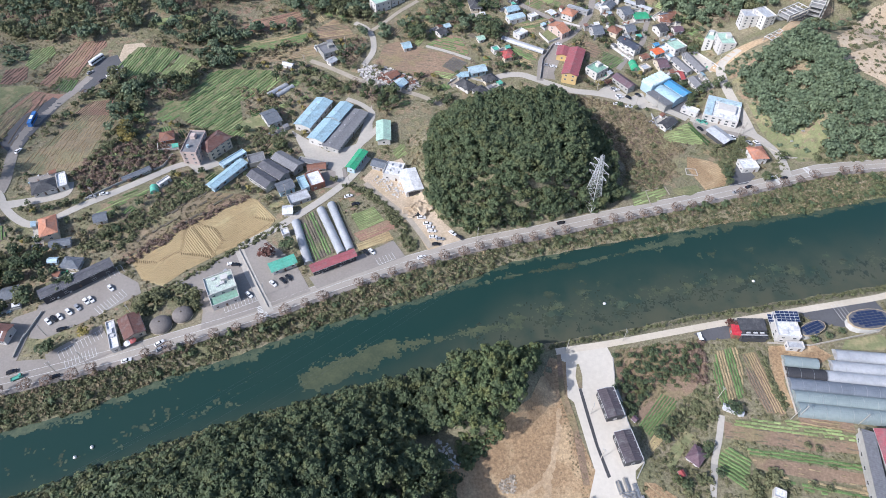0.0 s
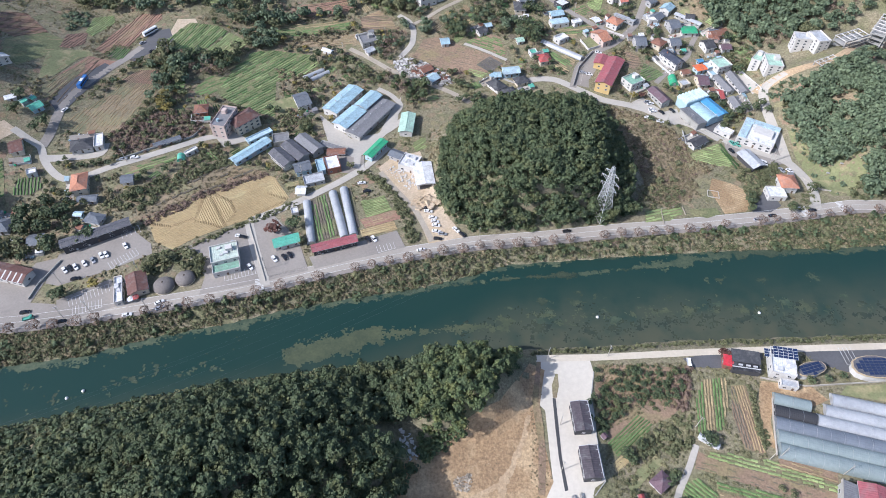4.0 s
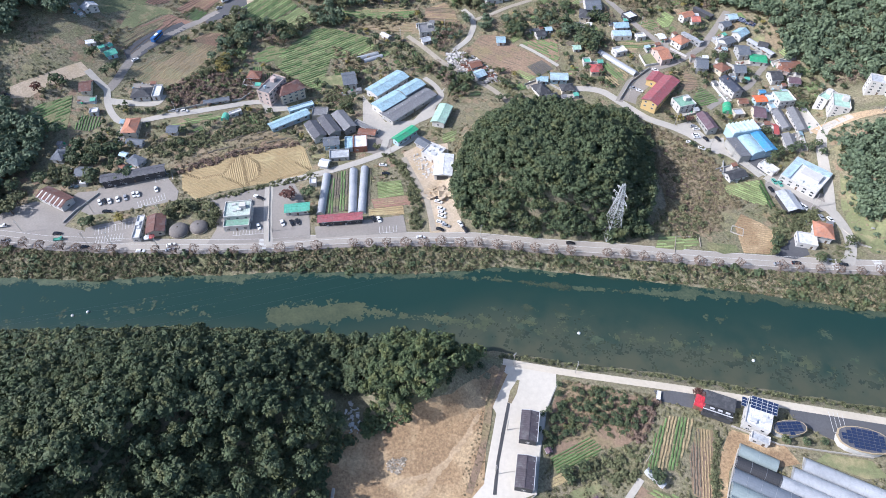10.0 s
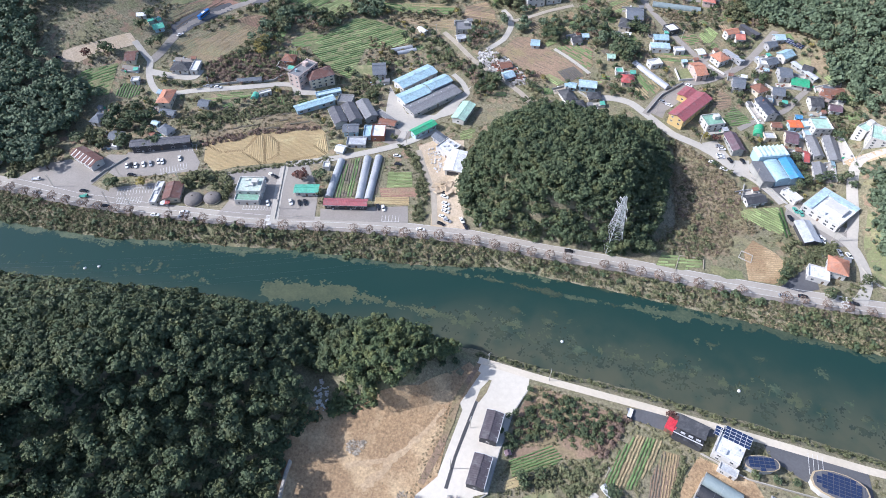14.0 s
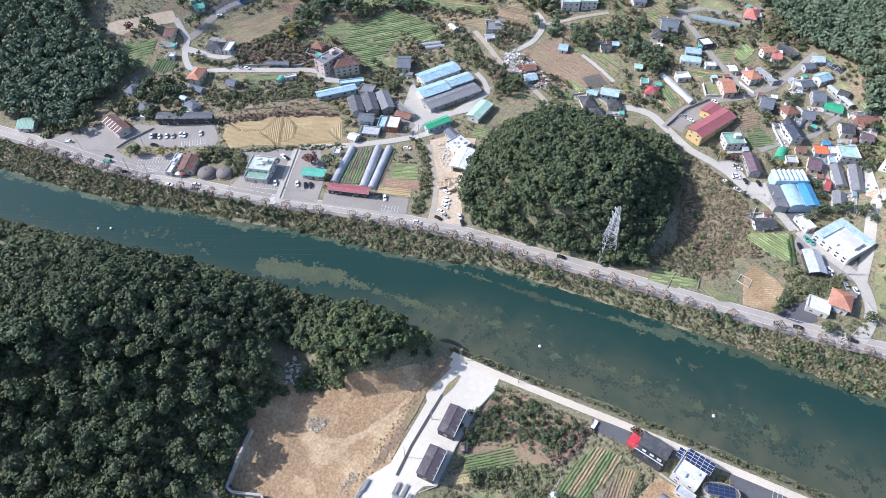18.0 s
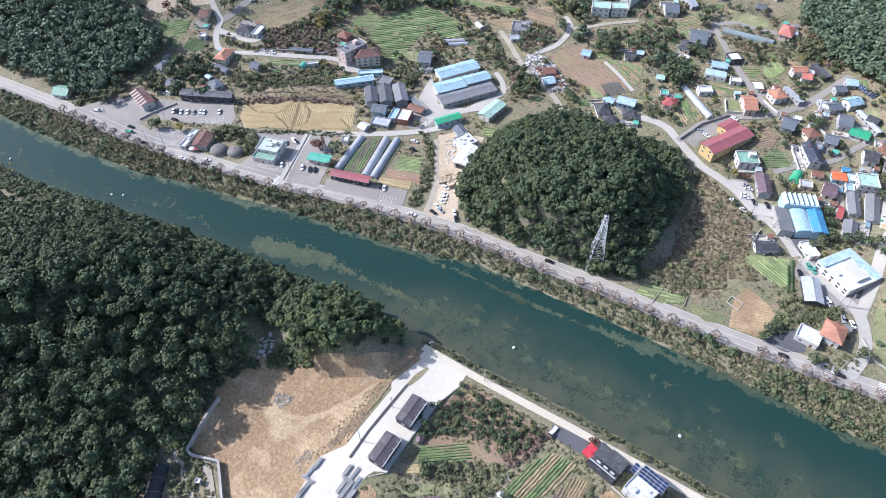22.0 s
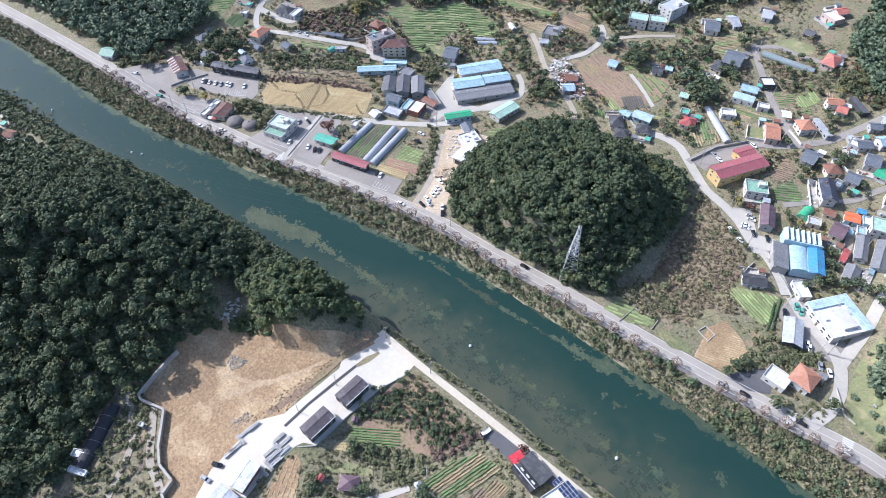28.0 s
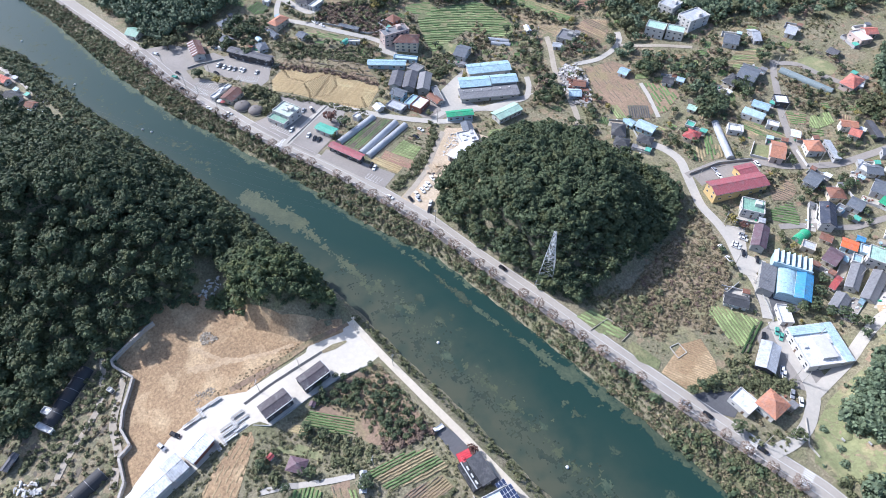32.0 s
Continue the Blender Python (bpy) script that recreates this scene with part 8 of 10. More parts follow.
forest("grove", "dark garden trees round the western cottages", [(-232, 158), (-226, 190), (-206, 206), (-190, 200), (-184, 190), (-196, 172), (-206, 160)], 5.2, 2.9, 3, FAR_CROWNS, LEAF, 43)
# ---- brush and scrub ----
brush("brush", 'dark scrub on a terrace slope', [(-184.6, 201.7), (-166.7, 221.9), (-142.1, 257.1), (-134.3, 250.9), (-130.6, 243.9), (-146.3, 228.2), (-159.7, 213.2), (-172.2, 197.4)], 2.6, 1.7, BUSH, 51, 0.85, None)
brush("brush", 'brown dry brush on the terraces above the rice field', [(-163.9, 192.8), (-148.7, 209.9), (-128.1, 237.5), (-108.4, 244.8), (-105.1, 240), (-137, 216.1), (-140, 209.4)], 1.25, 0.55, DRYLEAF, 52, 0.8, TUFTS)
brush("brush", 'brown twiggy thicket above the rice field', [(-160, 194), (-150, 206), (-141, 213.5), (-137, 219), (-106, 243), (-104, 239.5), (-136, 215), (-139.5, 208.5), (-156, 191.5)], 1.9, 1.3, TWIG, 152, 0.85)
brush("brush", 'dark thicket along the upper edge of the terraces', [(-166, 203), (-150, 226), (-139, 240), (-132, 247), (-128, 244.5), (-139, 234.5), (-156, 212), (-161, 200)], 2.2, 1.5, BUSH, 153, 0.85)
brush("brush", 'dry grass on a terrace slope', [(-170.8, 200.8), (-146.3, 228.2), (-132.1, 246), (-124.7, 241.4), (-140.2, 220.4), (-159.3, 197.3)], 2.4, 0.9, DRYLEAF, 53, 0.8, TUFTS)
brush("brush", 'brown thicket beside a lane', [(-203.2, 248), (-194.9, 269), (-172.6, 281.2), (-160.2, 279.5), (-151.3, 265.2), (-171.8, 245), (-189.9, 234.4)], 2.7, 1.6, TWIG, 54, 0.9, None)
brush("brush", 'olive scrub beside a lane', [(-201.8, 251.8), (-188.9, 273), (-171.4, 285.8), (-153.5, 267), (-176.3, 245.2)], 5, 1.9, BUSH, 55, 0.85, None)
brush("brush", 'dry brown brush at the hill foot', [(85.7, 332.5), (96.5, 329.5), (123.9, 314.2), (130.6, 307.5), (132.5, 291.5), (145.7, 282), (134.1, 273.9), (134, 258.7), (114.4, 244.5), (107.9, 254), (96.2, 289.2)], 1.9, 1.05, DRYLEAF, 56, 0.95, None)
brush("brush", 'reddish brown thicket at the hill foot', [(87.2, 330.5), (96.9, 328.1), (124.3, 311.9), (130.2, 304.9), (133.8, 276), (132.7, 258), (114.2, 245.3), (107.9, 254), (97.1, 290.1)], 3.2, 1.1, TWIG, 93, 0.5, None)
take([(87.2, 330.5), (96.9, 328.1), (124.3, 311.9), (130.2, 304.9), (133.8, 276), (132.7, 258), (114.2, 245.3), (107.9, 254), (97.1, 290.1)])
brush("brush", 'olive bushes in dry brush', [(87.8, 330.8), (124.7, 309.6), (133.8, 276), (131.4, 257.4), (113.5, 248.3), (97.6, 290.6)], 11, 2.2, BUSH, 57, 0.85, None)
brush("brush", 'green bushes by the road', [(92.1, 239.4), (107.5, 244), (122.5, 247.7), (122.5, 265.3), (107.3, 265.3)], 3, 1.6, BUSH, 58, 0.85, None)
brush("brush", 'dark hedge trees beside the house', [(160.2, 254.8), (159.3, 267.8), (167, 278.6), (177.6, 293), (181.7, 289.6), (171.6, 273.2), (165.2, 263), (163, 251.8)], 2.6, 1.9, BUSH, 59, 0.85, None)
brush("brush", 'garden bushes by the road', [(176.2, 254), (184.8, 261), (194.5, 276.7), (198.3, 264.8), (191.6, 256.2)], 2.6, 1.3, BUSH, 60, 0.85, None)
brush("brush", 'dark hedge beside the building site', [(-55.8, 249.9), (-51.3, 252.1), (-33.6, 240.2), (-22.1, 225.4), (-12.5, 204.1), (-18.4, 201.1), (-25.6, 218.7), (-34.2, 234.6)], 2.2, 1.7, BUSH, 61, 0.85, None)
brush("brush", 'bushes behind the silver hall', [(159.6, 282.4), (174.2, 287.6), (182.3, 287.4), (180.8, 274), (162.6, 269), (156.5, 274.3)], 2.6, 1.6, BUSH, 62, 0.85, None)
brush("brush", 'dry pampas grass on a bank', [(32.6, 448.5), (41.4, 455), (78.1, 459.9), (93.1, 467.5), (84.1, 455), (61.3, 447.2), (42.9, 444.6)], 2.4, 1.2, DRYLEAF, 63, 0.95, None)
brush("brush", 'dry brush below the hillside', [(68.9, 479.3), (86.3, 500), (109.7, 477.4), (110.8, 458.8), (87.6, 463.4)], 2.8, 1.5, DRYLEAF, 64, 0.85, None)
brush("brush", 'reddish dry brush on a slope', [(-126.8, 356.1), (-140.5, 364.8), (-105.1, 388), (-91.4, 381), (-115.5, 362.1)], 3, 1.6, DRYLEAF, 65, 0.85, None)
brush("brush", 'scrub behind the warehouses', [(-93.4, 346.2), (-88.7, 362.1), (-62.2, 342.3), (-59.4, 332.9), (-81.3, 335.2)], 3, 1.8, BUSH, 66, 0.85, None)
brush("brush", 'garden bushes', [(-117.5, 289.2), (-110.4, 301.1), (-94.1, 289.9), (-91.5, 279.3), (-101.9, 273.9)], 2.6, 1.7, BUSH, 67, 0.85, None)
ORCHARD = [(76.5, 144), (100, 148.5), (115.5, 150.5), (116, 139), (109, 129), (95, 124), (84, 117.5), (79.5, 109.5), (76.6, 116)]
brush("brush", "dry brown grass under orchard trees", ORCHARD, 1.5, 0.55, DRYLEAF, 68, 0.75, TUFTS)
brush("brush", "olive weeds under orchard trees", ORCHARD, 1.7, 0.7, WEED, 168, 0.6, TUFTS)
brush("brush", "dark green orchard shrubs", [(84, 146), (100, 148), (113, 147), (113, 137), (105, 129), (96, 125.5), (92, 132)], 2.6, 1.25, LEAF, 169, 0.8)
brush("brush", "round dark garden trees beside the white yard", [(77, 137), (82, 136), (88, 124), (84.5, 118.5), (79.5, 111), (76.8, 116)], 3.4, 2.0, LEAF_DARKENED, 170, 0.85, NEAR_CROWNS)
brush("brush", 'reddish brown thicket', [(107, 146.5), (116.5, 148.6), (117.5, 138.5), (113.2, 127.4), (107.1, 127.4)], 2.4, 1.7, TWIG, 69, 0.85, None)
brush("brush", 'olive garden thicket', [(87.4, 104.6), (92.2, 110.7), (107.6, 124.8), (115.3, 124.8), (113.1, 111.9), (106.9, 104.6), (100.1, 109.4), (92.5, 102.2)], 2.8, 1.8, BUSH, 70, 0.85, None)
brush("brush", 'olive garden thicket', [(85.8, 97.5), (88.7, 90.7), (91.5, 84.2), (91.4, 79.5), (104.2, 79.5), (105.7, 90.7), (99.9, 87.4), (94.2, 86.3), (91.4, 97.5)], 2.8, 1.8, BUSH, 71, 0.85, None)
brush("brush", 'dark garden trees', [(118.2, 86.3), (124.1, 90.7), (132.1, 88.5), (133.1, 82), (129.4, 77.8), (116.9, 78.9)], 2.8, 2.0, BUSH, 72, 0.85, None)
brush("brush", 'dark hedge between plots', [(140.1, 143.5), (142.5, 143.8), (142.7, 131.3), (144.7, 117.8), (142.2, 114), (140.7, 122.3), (140.4, 133.7)], 1.7, 1.3, BUSH, 73, 0.95, None)
brush("brush", 'olive scrub by the retaining wall', [(17.3, 25.6), (16.3, 37.5), (22.1, 41.6), (32.4, 38.7), (42.4, 28), (53.6, 12.6), (46.3, 2.1), (35.8, 10.4)], 2.8, 1.5, BUSH, 74, 0.85, None)
brush("brush", 'green bushes on a bank', [(12.6, 42.6), (24.2, 49.3), (27.4, 44.8), (20.7, 39.7)], 2.4, 1.5, BUSH, 75, 0.85, None)
brush("brush", 'dry grass along the yard edge', [(49, 67.4), (52.1, 79.8), (50, 94.4), (48.3, 116.2), (50.9, 126), (52.4, 117.2), (59, 91.1), (55.8, 79.8)], 1.5, 0.45, DRYLEAF, 76, 0.8, TUFTS)
brush("brush", 'olive trees beside the forecourt', [(-247.7, 131.6), (-234.4, 143.7), (-224.8, 151.3), (-226.5, 137), (-231.7, 119.1)], 2.6, 2.6, BUSH, 77, 0.85, None)
brush("brush", 'garden trees behind the domes', [(-147.2, 166.7), (-142.4, 175.1), (-124.9, 180.6), (-116.4, 175), (-113.5, 166.8), (-116.2, 163.1), (-124.7, 173.2), (-138.5, 163.8)], 2.6, 2.2, BUSH, 78, 0.85, None)
brush("brush", 'dark hedge along the rice field', [(-141.2, 173.7), (-113.9, 196.6), (-104.8, 205.6), (-83.6, 222.9), (-82.3, 218.1), (-102.6, 202.5), (-111.9, 194), (-138, 172.4)], 2.0, 1.2, BUSH, 79, 0.95, None)
brush("brush", 'bushes below the hillside', [(62, 489.9), (78.5, 518.2), (117, 506.2), (125.7, 481.8), (97.4, 499.6), (77.7, 493.6)], 4, 2.4, LEAF_HAZED, 80, 0.85, None)
brush("brush", 'reddish brush behind small greenhouses', [(-132.4, 336.4), (-105.1, 336.3), (-97.8, 327.3), (-113.8, 320.5), (-126.2, 322.4)], 3, 1.4, DRYLEAF, 81, 0.85, None)
brush("brush", 'bushes on the far south bank', [(-189.8, 43.9), (-209.4, 71.1), (-243.4, 66.3), (-289.6, 40.8), (-272.6, 34.7), (-231.7, 50.2)], 3, 2.0, BUSH, 82, 0.85, None)
# ---- river banks ----
xs = list(range(-420, 341, 12))
NORTH_STRIP = [(x, line_at(MAIN_ROAD, x) - 7.0) for x in xs] + [(x, line_at(NORTH_BANK, x) + 0.5) for x in reversed(xs)]
SOUTH_STRIP = [(x, line_at(SOUTH_BANK, x) - 0.5) for x in range(48, 341, 12)] + [(x, line_at(SOUTH_BANK, x) - 5.5) for x in range(336, 47, -12)]
WEST_STRIP = [(x, line_at(SOUTH_BANK, x) - 0.5) for x in range(-330, 37, 12)] + [(x, line_at(SOUTH_BANK, x) - 15) for x in range(30, -331, -12)]
brush("riverside_brush", "olive-green reeds on the river bank", NORTH_STRIP, 1.6, 1.05, BUSH, 21, 0.85, TUFTS)
brush("dry_reeds", "dry brown reeds on the river bank", NORTH_STRIP, 2.0, 1.1, DRYLEAF, 22, 0.6, TUFTS)
brush("riverside_bushes", "rounded dark bushes on the river bank", NORTH_STRIP, 4.6, 2.3, LEAF, 25, 0.4)
brush("riverside_bushes", "olive willow bushes on the river bank", NORTH_STRIP, 3.8, 1.9, BUSH, 125, 0.5)
brush("riverside_brush", "green bushes on the south river bank", SOUTH_STRIP, 1.9, 1.15, BUSH, 23)
brush("riverside_brush", "olive bushes below the wood", WEST_STRIP, 2.5, 1.9, BUSH, 26)
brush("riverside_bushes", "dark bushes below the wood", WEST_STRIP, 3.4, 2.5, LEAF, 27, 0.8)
ROADSIDE = [(x, line_at(MAIN_ROAD, x) - 6.5) for x in xs] + [(x, line_at(MAIN_ROAD, x) - 9.5) for x in reversed(xs)]
brush("roadside_twigs", "bare reddish-brown twigs below the road", ROADSIDE, 4.8, 1.7, TWIG, 24, 0.6, TWIGGY)
cherry_r = random.Random(31)
x = -232.0
while x < 236:
    slope = (line_at(MAIN_ROAD, x + 5) - line_at(MAIN_ROAD, x - 5)) / 10
    out = 5.2 + cherry_r.uniform(-0.3, 0.5)
    if cherry_r.random() < 0.88:
        tree(x + out * slope, line_at(MAIN_ROAD, x) - out, cherry_r.uniform(2.5, 3.6), cherry_r.uniform(4.6, 6.0), "twig", "nearly bare reddish-brown cherry tree beside the road", z=0.1, group="roadside cherry trees")
    x += cherry_r.uniform(7.5, 10.5)
# ---- lone trees ----
tree(-176.2, 143.4, 4.3, 6.2, 'leaf')
tree(-162.5, 152, 3.5, 5.5, 'yellow')
tree(-183.6, 279.3, 3.1, 6.2, 'yellow')
tree(-88, 198.4, 4.9, 7.5, 'red', 'large tree with dark reddish autumn leaves')
tree(-78.6, 203.2, 4.4, 8, 'leaf')
tree(-71.5, 193, 2.6, 4.5, 'bush')
tree(-60.9, 252.4, 2.6, 4.5, 'bush')
tree(-141, 163.8, 2.9, 6.5, 'bush')
tree(-139.9, 170.2, 3.2, 6, 'bush')
tree(-135.2, 171.6, 3.3, 5.8, 'bush')
tree(-123.3, 167.9, 2.7, 5.1, 'bush')
tree(-116.1, 167.7, 2.7, 5.1, 'bush')
tree(-116.8, 173.2, 3.1, 6.2, 'bush')
tree(-194.5, 169, 4, 8, 'leaf')
tree(-198.8, 172.1, 3.9, 8.2, 'leaf')
tree(-218.6, 186.7, 3.6, 8.7, 'leaf')
tree(-212.2, 188.1, 3.4, 6.8, 'leaf')
tree(-210.3, 195.7, 3.5, 9, 'leaf')
tree(-200.8, 192.7, 4.4, 7.3, 'leaf')
tree(-202.5, 188.8, 3.6, 8.7, 'leaf')
tree(-179.5, 179.2, 4.1, 7.8, 'leaf')
tree(-182.4, 175.8, 3.4, 6.8, 'leaf')
tree(-237.4, 170.2, 4, 8, 'leaf')
tree(-236.9, 163.1, 4, 8, 'leaf')
tree(-251.8, 246.9, 4.6, 7.3, 'leaf')
tree(-255, 258.2, 3.6, 6.8, 'leaf')
tree(-256.6, 218.6, 4.2, 8, 'leaf')
tree(-253, 220.1, 4.6, 7.3, 'leaf')
tree(-235.5, 245.2, 4.1, 8.2, 'leaf')
tree(-238.3, 239.7, 3.6, 6.8, 'leaf')
tree(-261.6, 209.4, 3.2, 7.3, 'red')
tree(-218.2, 222.1, 1.8, 3.6, 'leaf')
tree(-211.9, 221.5, 2.1, 3.1, 'leaf')
tree(-207.2, 223.9, 1.8, 3.6, 'leaf')
tree(-203.4, 224.7, 1.6, 3, 'leaf')
tree(-200.8, 227, 1.8, 3.6, 'leaf')
tree(-197.7, 228.6, 1.8, 3.6, 'leaf')
tree(-190.8, 233.9, 1.6, 3, 'leaf')
tree(157.7, 331.1, 3.2, 6, 'leaf')
tree(164.8, 332.1, 2.9, 6.5, 'leaf')
tree(169, 335.9, 3.4, 5.6, 'leaf')
tree(174.1, 334.5, 2.8, 6.7, 'leaf')
tree(177.2, 337.3, 2.8, 6.7, 'leaf')
tree(180.6, 333, 2.7, 5.1, 'leaf')
tree(159, 250.4, 2.7, 5.1, 'leaf')
tree(159.4, 256, 3.3, 5.8, 'leaf')
tree(160.3, 260.5, 2.7, 5.1, 'leaf')
tree(195.7, 271, 3.2, 6, 'leaf')
tree(180.8, 253.6, 3.2, 6, 'leaf')
tree(-218.2, 183.7, 4.2, 9.8, 'leaf')
tree(-205.7, 181.7, 5, 8.2, 'leaf')
tree(-215.4, 178.4, 4.7, 8.7, 'leaf')
tree(-208.3, 189.1, 3.9, 7.6, 'leaf')
tree(-218.6, 188.3, 4, 10.1, 'leaf')
tree(-228.2, 134, 5.2, 7, 'bush')
tree(-220.1, 135.8, 4.2, 8.7, 'bush')
tree(-223.2, 142.8, 4.5, 8.2, 'bush')
tree(-174.4, 144, 3.2, 7.4, 'leaf')
tree(15.8, 461.7, 4.8, 9.3, 'leaf')
tree(18.5, 453.1, 5.4, 8.2, 'leaf')
tree(31.9, 421.4, 4, 7, 'leaf')
tree(27.9, 421.3, 3.8, 7.4, 'leaf')
tree(29.2, 429.8, 4.4, 6.4, 'leaf')
tree(8, 430.2, 4, 7, 'leaf')
tree(7.3, 424.2, 4.1, 6.8, 'leaf')
tree(25.1, 401, 4.8, 9.3, 'leaf')
tree(32.5, 399.5, 5.2, 8.7, 'leaf')
tree(30.4, 389.5, 4.5, 9.8, 'leaf')
tree(37, 397.3, 5.2, 8.7, 'leaf')
tree(35.1, 390.3, 5, 9, 'leaf')
tree(100.9, 339.7, 3, 5.5, 'yellow')
tree(106.9, 341.2, 2.7, 4.8, 'red')
tree(156.1, 324.1, 2.9, 6.2, 'leaf')
tree(159.7, 329.2, 2.7, 6.5, 'leaf')
tree(153.7, 319, 2.5, 5.1, 'leaf')
tree(154.3, 338.2, 3.1, 5.8, 'leaf')
tree(150.3, 344.9, 3.3, 5.5, 'leaf')
tree(102.7, 387.6, 2, 3.8, 'leaf')
tree(107.2, 398.3, 2, 3.8, 'leaf')
tree(112.4, 392.8, 2.3, 4.6, 'leaf')
tree(110.3, 385.2, 2.4, 4.5, 'leaf')
tree(70.1, 378, 2, 3.8, 'leaf')
tree(87, 397.5, 2.4, 4.5, 'leaf')
tree(91.4, 396.5, 2.3, 4.8, 'leaf')
tree(102.9, 419.4, 2.4, 4.5, 'leaf')
tree(102.5, 435.5, 2, 3.8, 'leaf')
tree(117.7, 409, 2, 3.8, 'leaf')
tree(118.3, 400.4, 2.4, 4.5, 'leaf')
tree(136, 396.8, 2.4, 4.5, 'leaf')
tree(141, 392.2, 2, 3.8, 'leaf')
tree(134, 386.7, 2, 3.8, 'leaf')
tree(48.2, 366.9, 2.8, 5, 'leaf')
tree(48.7, 359.6, 2.5, 5.6, 'leaf')
tree(37.5, 368.4, 2.8, 5, 'leaf')
tree(53.9, 357.3, 2.5, 5.6, 'leaf')
tree(39, 359.7, 2.4, 4.2, 'leaf')
tree(39, 353.2, 2.4, 4.2, 'leaf')
tree(-8.4, 337.9, 3.3, 5, 'leaf')
tree(-3.4, 325, 2.5, 4.7, 'leaf')
tree(3.8, 326.8, 3.3, 5, 'leaf')
tree(1.7, 320.9, 2.6, 6.2, 'leaf')
tree(-7.4, 321.6, 3, 5.5, 'leaf')
tree(-95.1, 291, 2.8, 5.5, 'leaf')
tree(-93.8, 281.8, 2.9, 5.3, 'leaf')
tree(-101.9, 295.3, 2.7, 5.7, 'leaf')
tree(-97.4, 280.2, 2.4, 4.7, 'leaf')
tree(-122.9, 294.7, 2.8, 5.5, 'leaf')
tree(-118, 295.3, 2.4, 4.7, 'leaf')
tree(-108.7, 345.2, 3.2, 7.8, 'leaf')
tree(-107.8, 352, 3.2, 7.8, 'leaf')
tree(-102.2, 342.2, 3.1, 6, 'leaf')
tree(-216.2, 226.1, 1.8, 3.9, 'leaf')
tree(-206.2, 224.7, 1.9, 3.6, 'leaf')
tree(-199, 226.1, 1.7, 3, 'leaf')
tree(-192.7, 228.4, 2.1, 3.3, 'leaf')
tree(120.4, 115, 3.7, 4.8, 'leaf')
tree(107.1, 88.3, 2.2, 4.2, 'leaf')
tree(103.6, 96.3, 2.2, 4.2, 'leaf')
tree(105.7, 99.1, 2.7, 4.8, 'leaf')
tree(89.8, 85.3, 2.2, 4.2, 'leaf')
tree(93.2, 83.5, 2.2, 4.2, 'leaf')
tree(90, 102.8, 2.2, 4.2, 'leaf')
tree(87.9, 105.2, 2.7, 4.8, 'leaf')
tree(93.6, 110, 2.7, 4.8, 'leaf')
tree(141.8, 84.1, 1.7, 2.6, 'bush')
tree(147.7, 82.6, 1.8, 2.5, 'bush')
tree(145.6, 99.7, 1.7, 2.6, 'bush')
tree(149.5, 98.1, 1.8, 2.5, 'bush')
tree(131, 156.8, 2.1, 4.6, 'red')
tree(132.5, 157, 2.3, 4.4, 'red')
tree(180.7, 153, 1.9, 3.8, 'leaf')
tree(174.3, 150.8, 1.9, 3.8, 'leaf')
tree(166.6, 148.6, 2.2, 4.5, 'leaf')
tree(-192.6, 318.9, 3.6, 6.8, 'leaf')
tree(-189.6, 323.3, 4.3, 7.8, 'leaf')
tree(-186, 327.2, 3.8, 8.7, 'leaf')
tree(-187.7, 311.2, 4.3, 7.8, 'leaf')
tree(-189.7, 302.7, 3.6, 6.8, 'leaf')
tree(-162.9, 324.1, 4.1, 8.2, 'leaf')
tree(-160.5, 331.4, 3.8, 8.7, 'leaf')
tree(-169.4, 334, 3.8, 8.7, 'leaf')
tree(-185.2, 282.6, 3.3, 5.8, 'yellow')
tree(-179.1, 279.1, 2.7, 5.1, 'yellow')
tree(-185.6, 288.6, 3.2, 6, 'yellow')
tree(76.2, 140.5, 1.7, 2.9, 'leaf', 'small dark green orchard tree on dry grass')
tree(76.6, 136.6, 1.8, 2.8, 'leaf', 'small dark green orchard tree on dry grass')
tree(75.2, 127.9, 1.8, 3.1, 'leaf', 'small dark green orchard tree on dry grass')
tree(73.3, 125.1, 1.5, 2.9, 'leaf', 'small dark green orchard tree on dry grass')
tree(73.2, 117.7, 1.5, 3.5, 'leaf', 'small dark green orchard tree on dry grass')
tree(78.5, 132.2, 1.6, 3.2, 'leaf', 'small dark green orchard tree on dry grass')
tree(77.5, 124.6, 1.9, 3.5, 'leaf', 'small dark green orchard tree on dry grass')
tree(76, 117.4, 1.5, 2.9, 'leaf', 'small dark green orchard tree on dry grass')
tree(83, 140.7, 1.6, 3.5, 'leaf', 'small dark green orchard tree on dry grass')
tree(82.7, 135.9, 1.5, 3.2, 'leaf', 'small dark green orchard tree on dry grass')
tree(80.3, 132.4, 1.4, 2.9, 'leaf', 'small dark green orchard tree on dry grass')
tree(81.8, 128.9, 1.5, 3.5, 'leaf', 'small dark green orchard tree on dry grass')
tree(80.8, 125.8, 1.8, 3.3, 'leaf', 'small dark green orchard tree on dry grass')
tree(79.6, 121.2, 2, 3.2, 'leaf', 'small dark green orchard tree on dry grass')
tree(77.9, 117.3, 1.9, 3.5, 'leaf', 'small dark green orchard tree on dry grass')
tree(85.8, 140.1, 1.5, 3.5, 'leaf', 'small dark green orchard tree on dry grass')
tree(85.5, 137.6, 1.6, 2.9, 'leaf', 'small dark green orchard tree on dry grass')
tree(84.6, 133.7, 1.5, 3.5, 'leaf', 'small dark green orchard tree on dry grass')
tree(84.1, 129.4, 1.9, 3, 'leaf', 'small dark green orchard tree on dry grass')
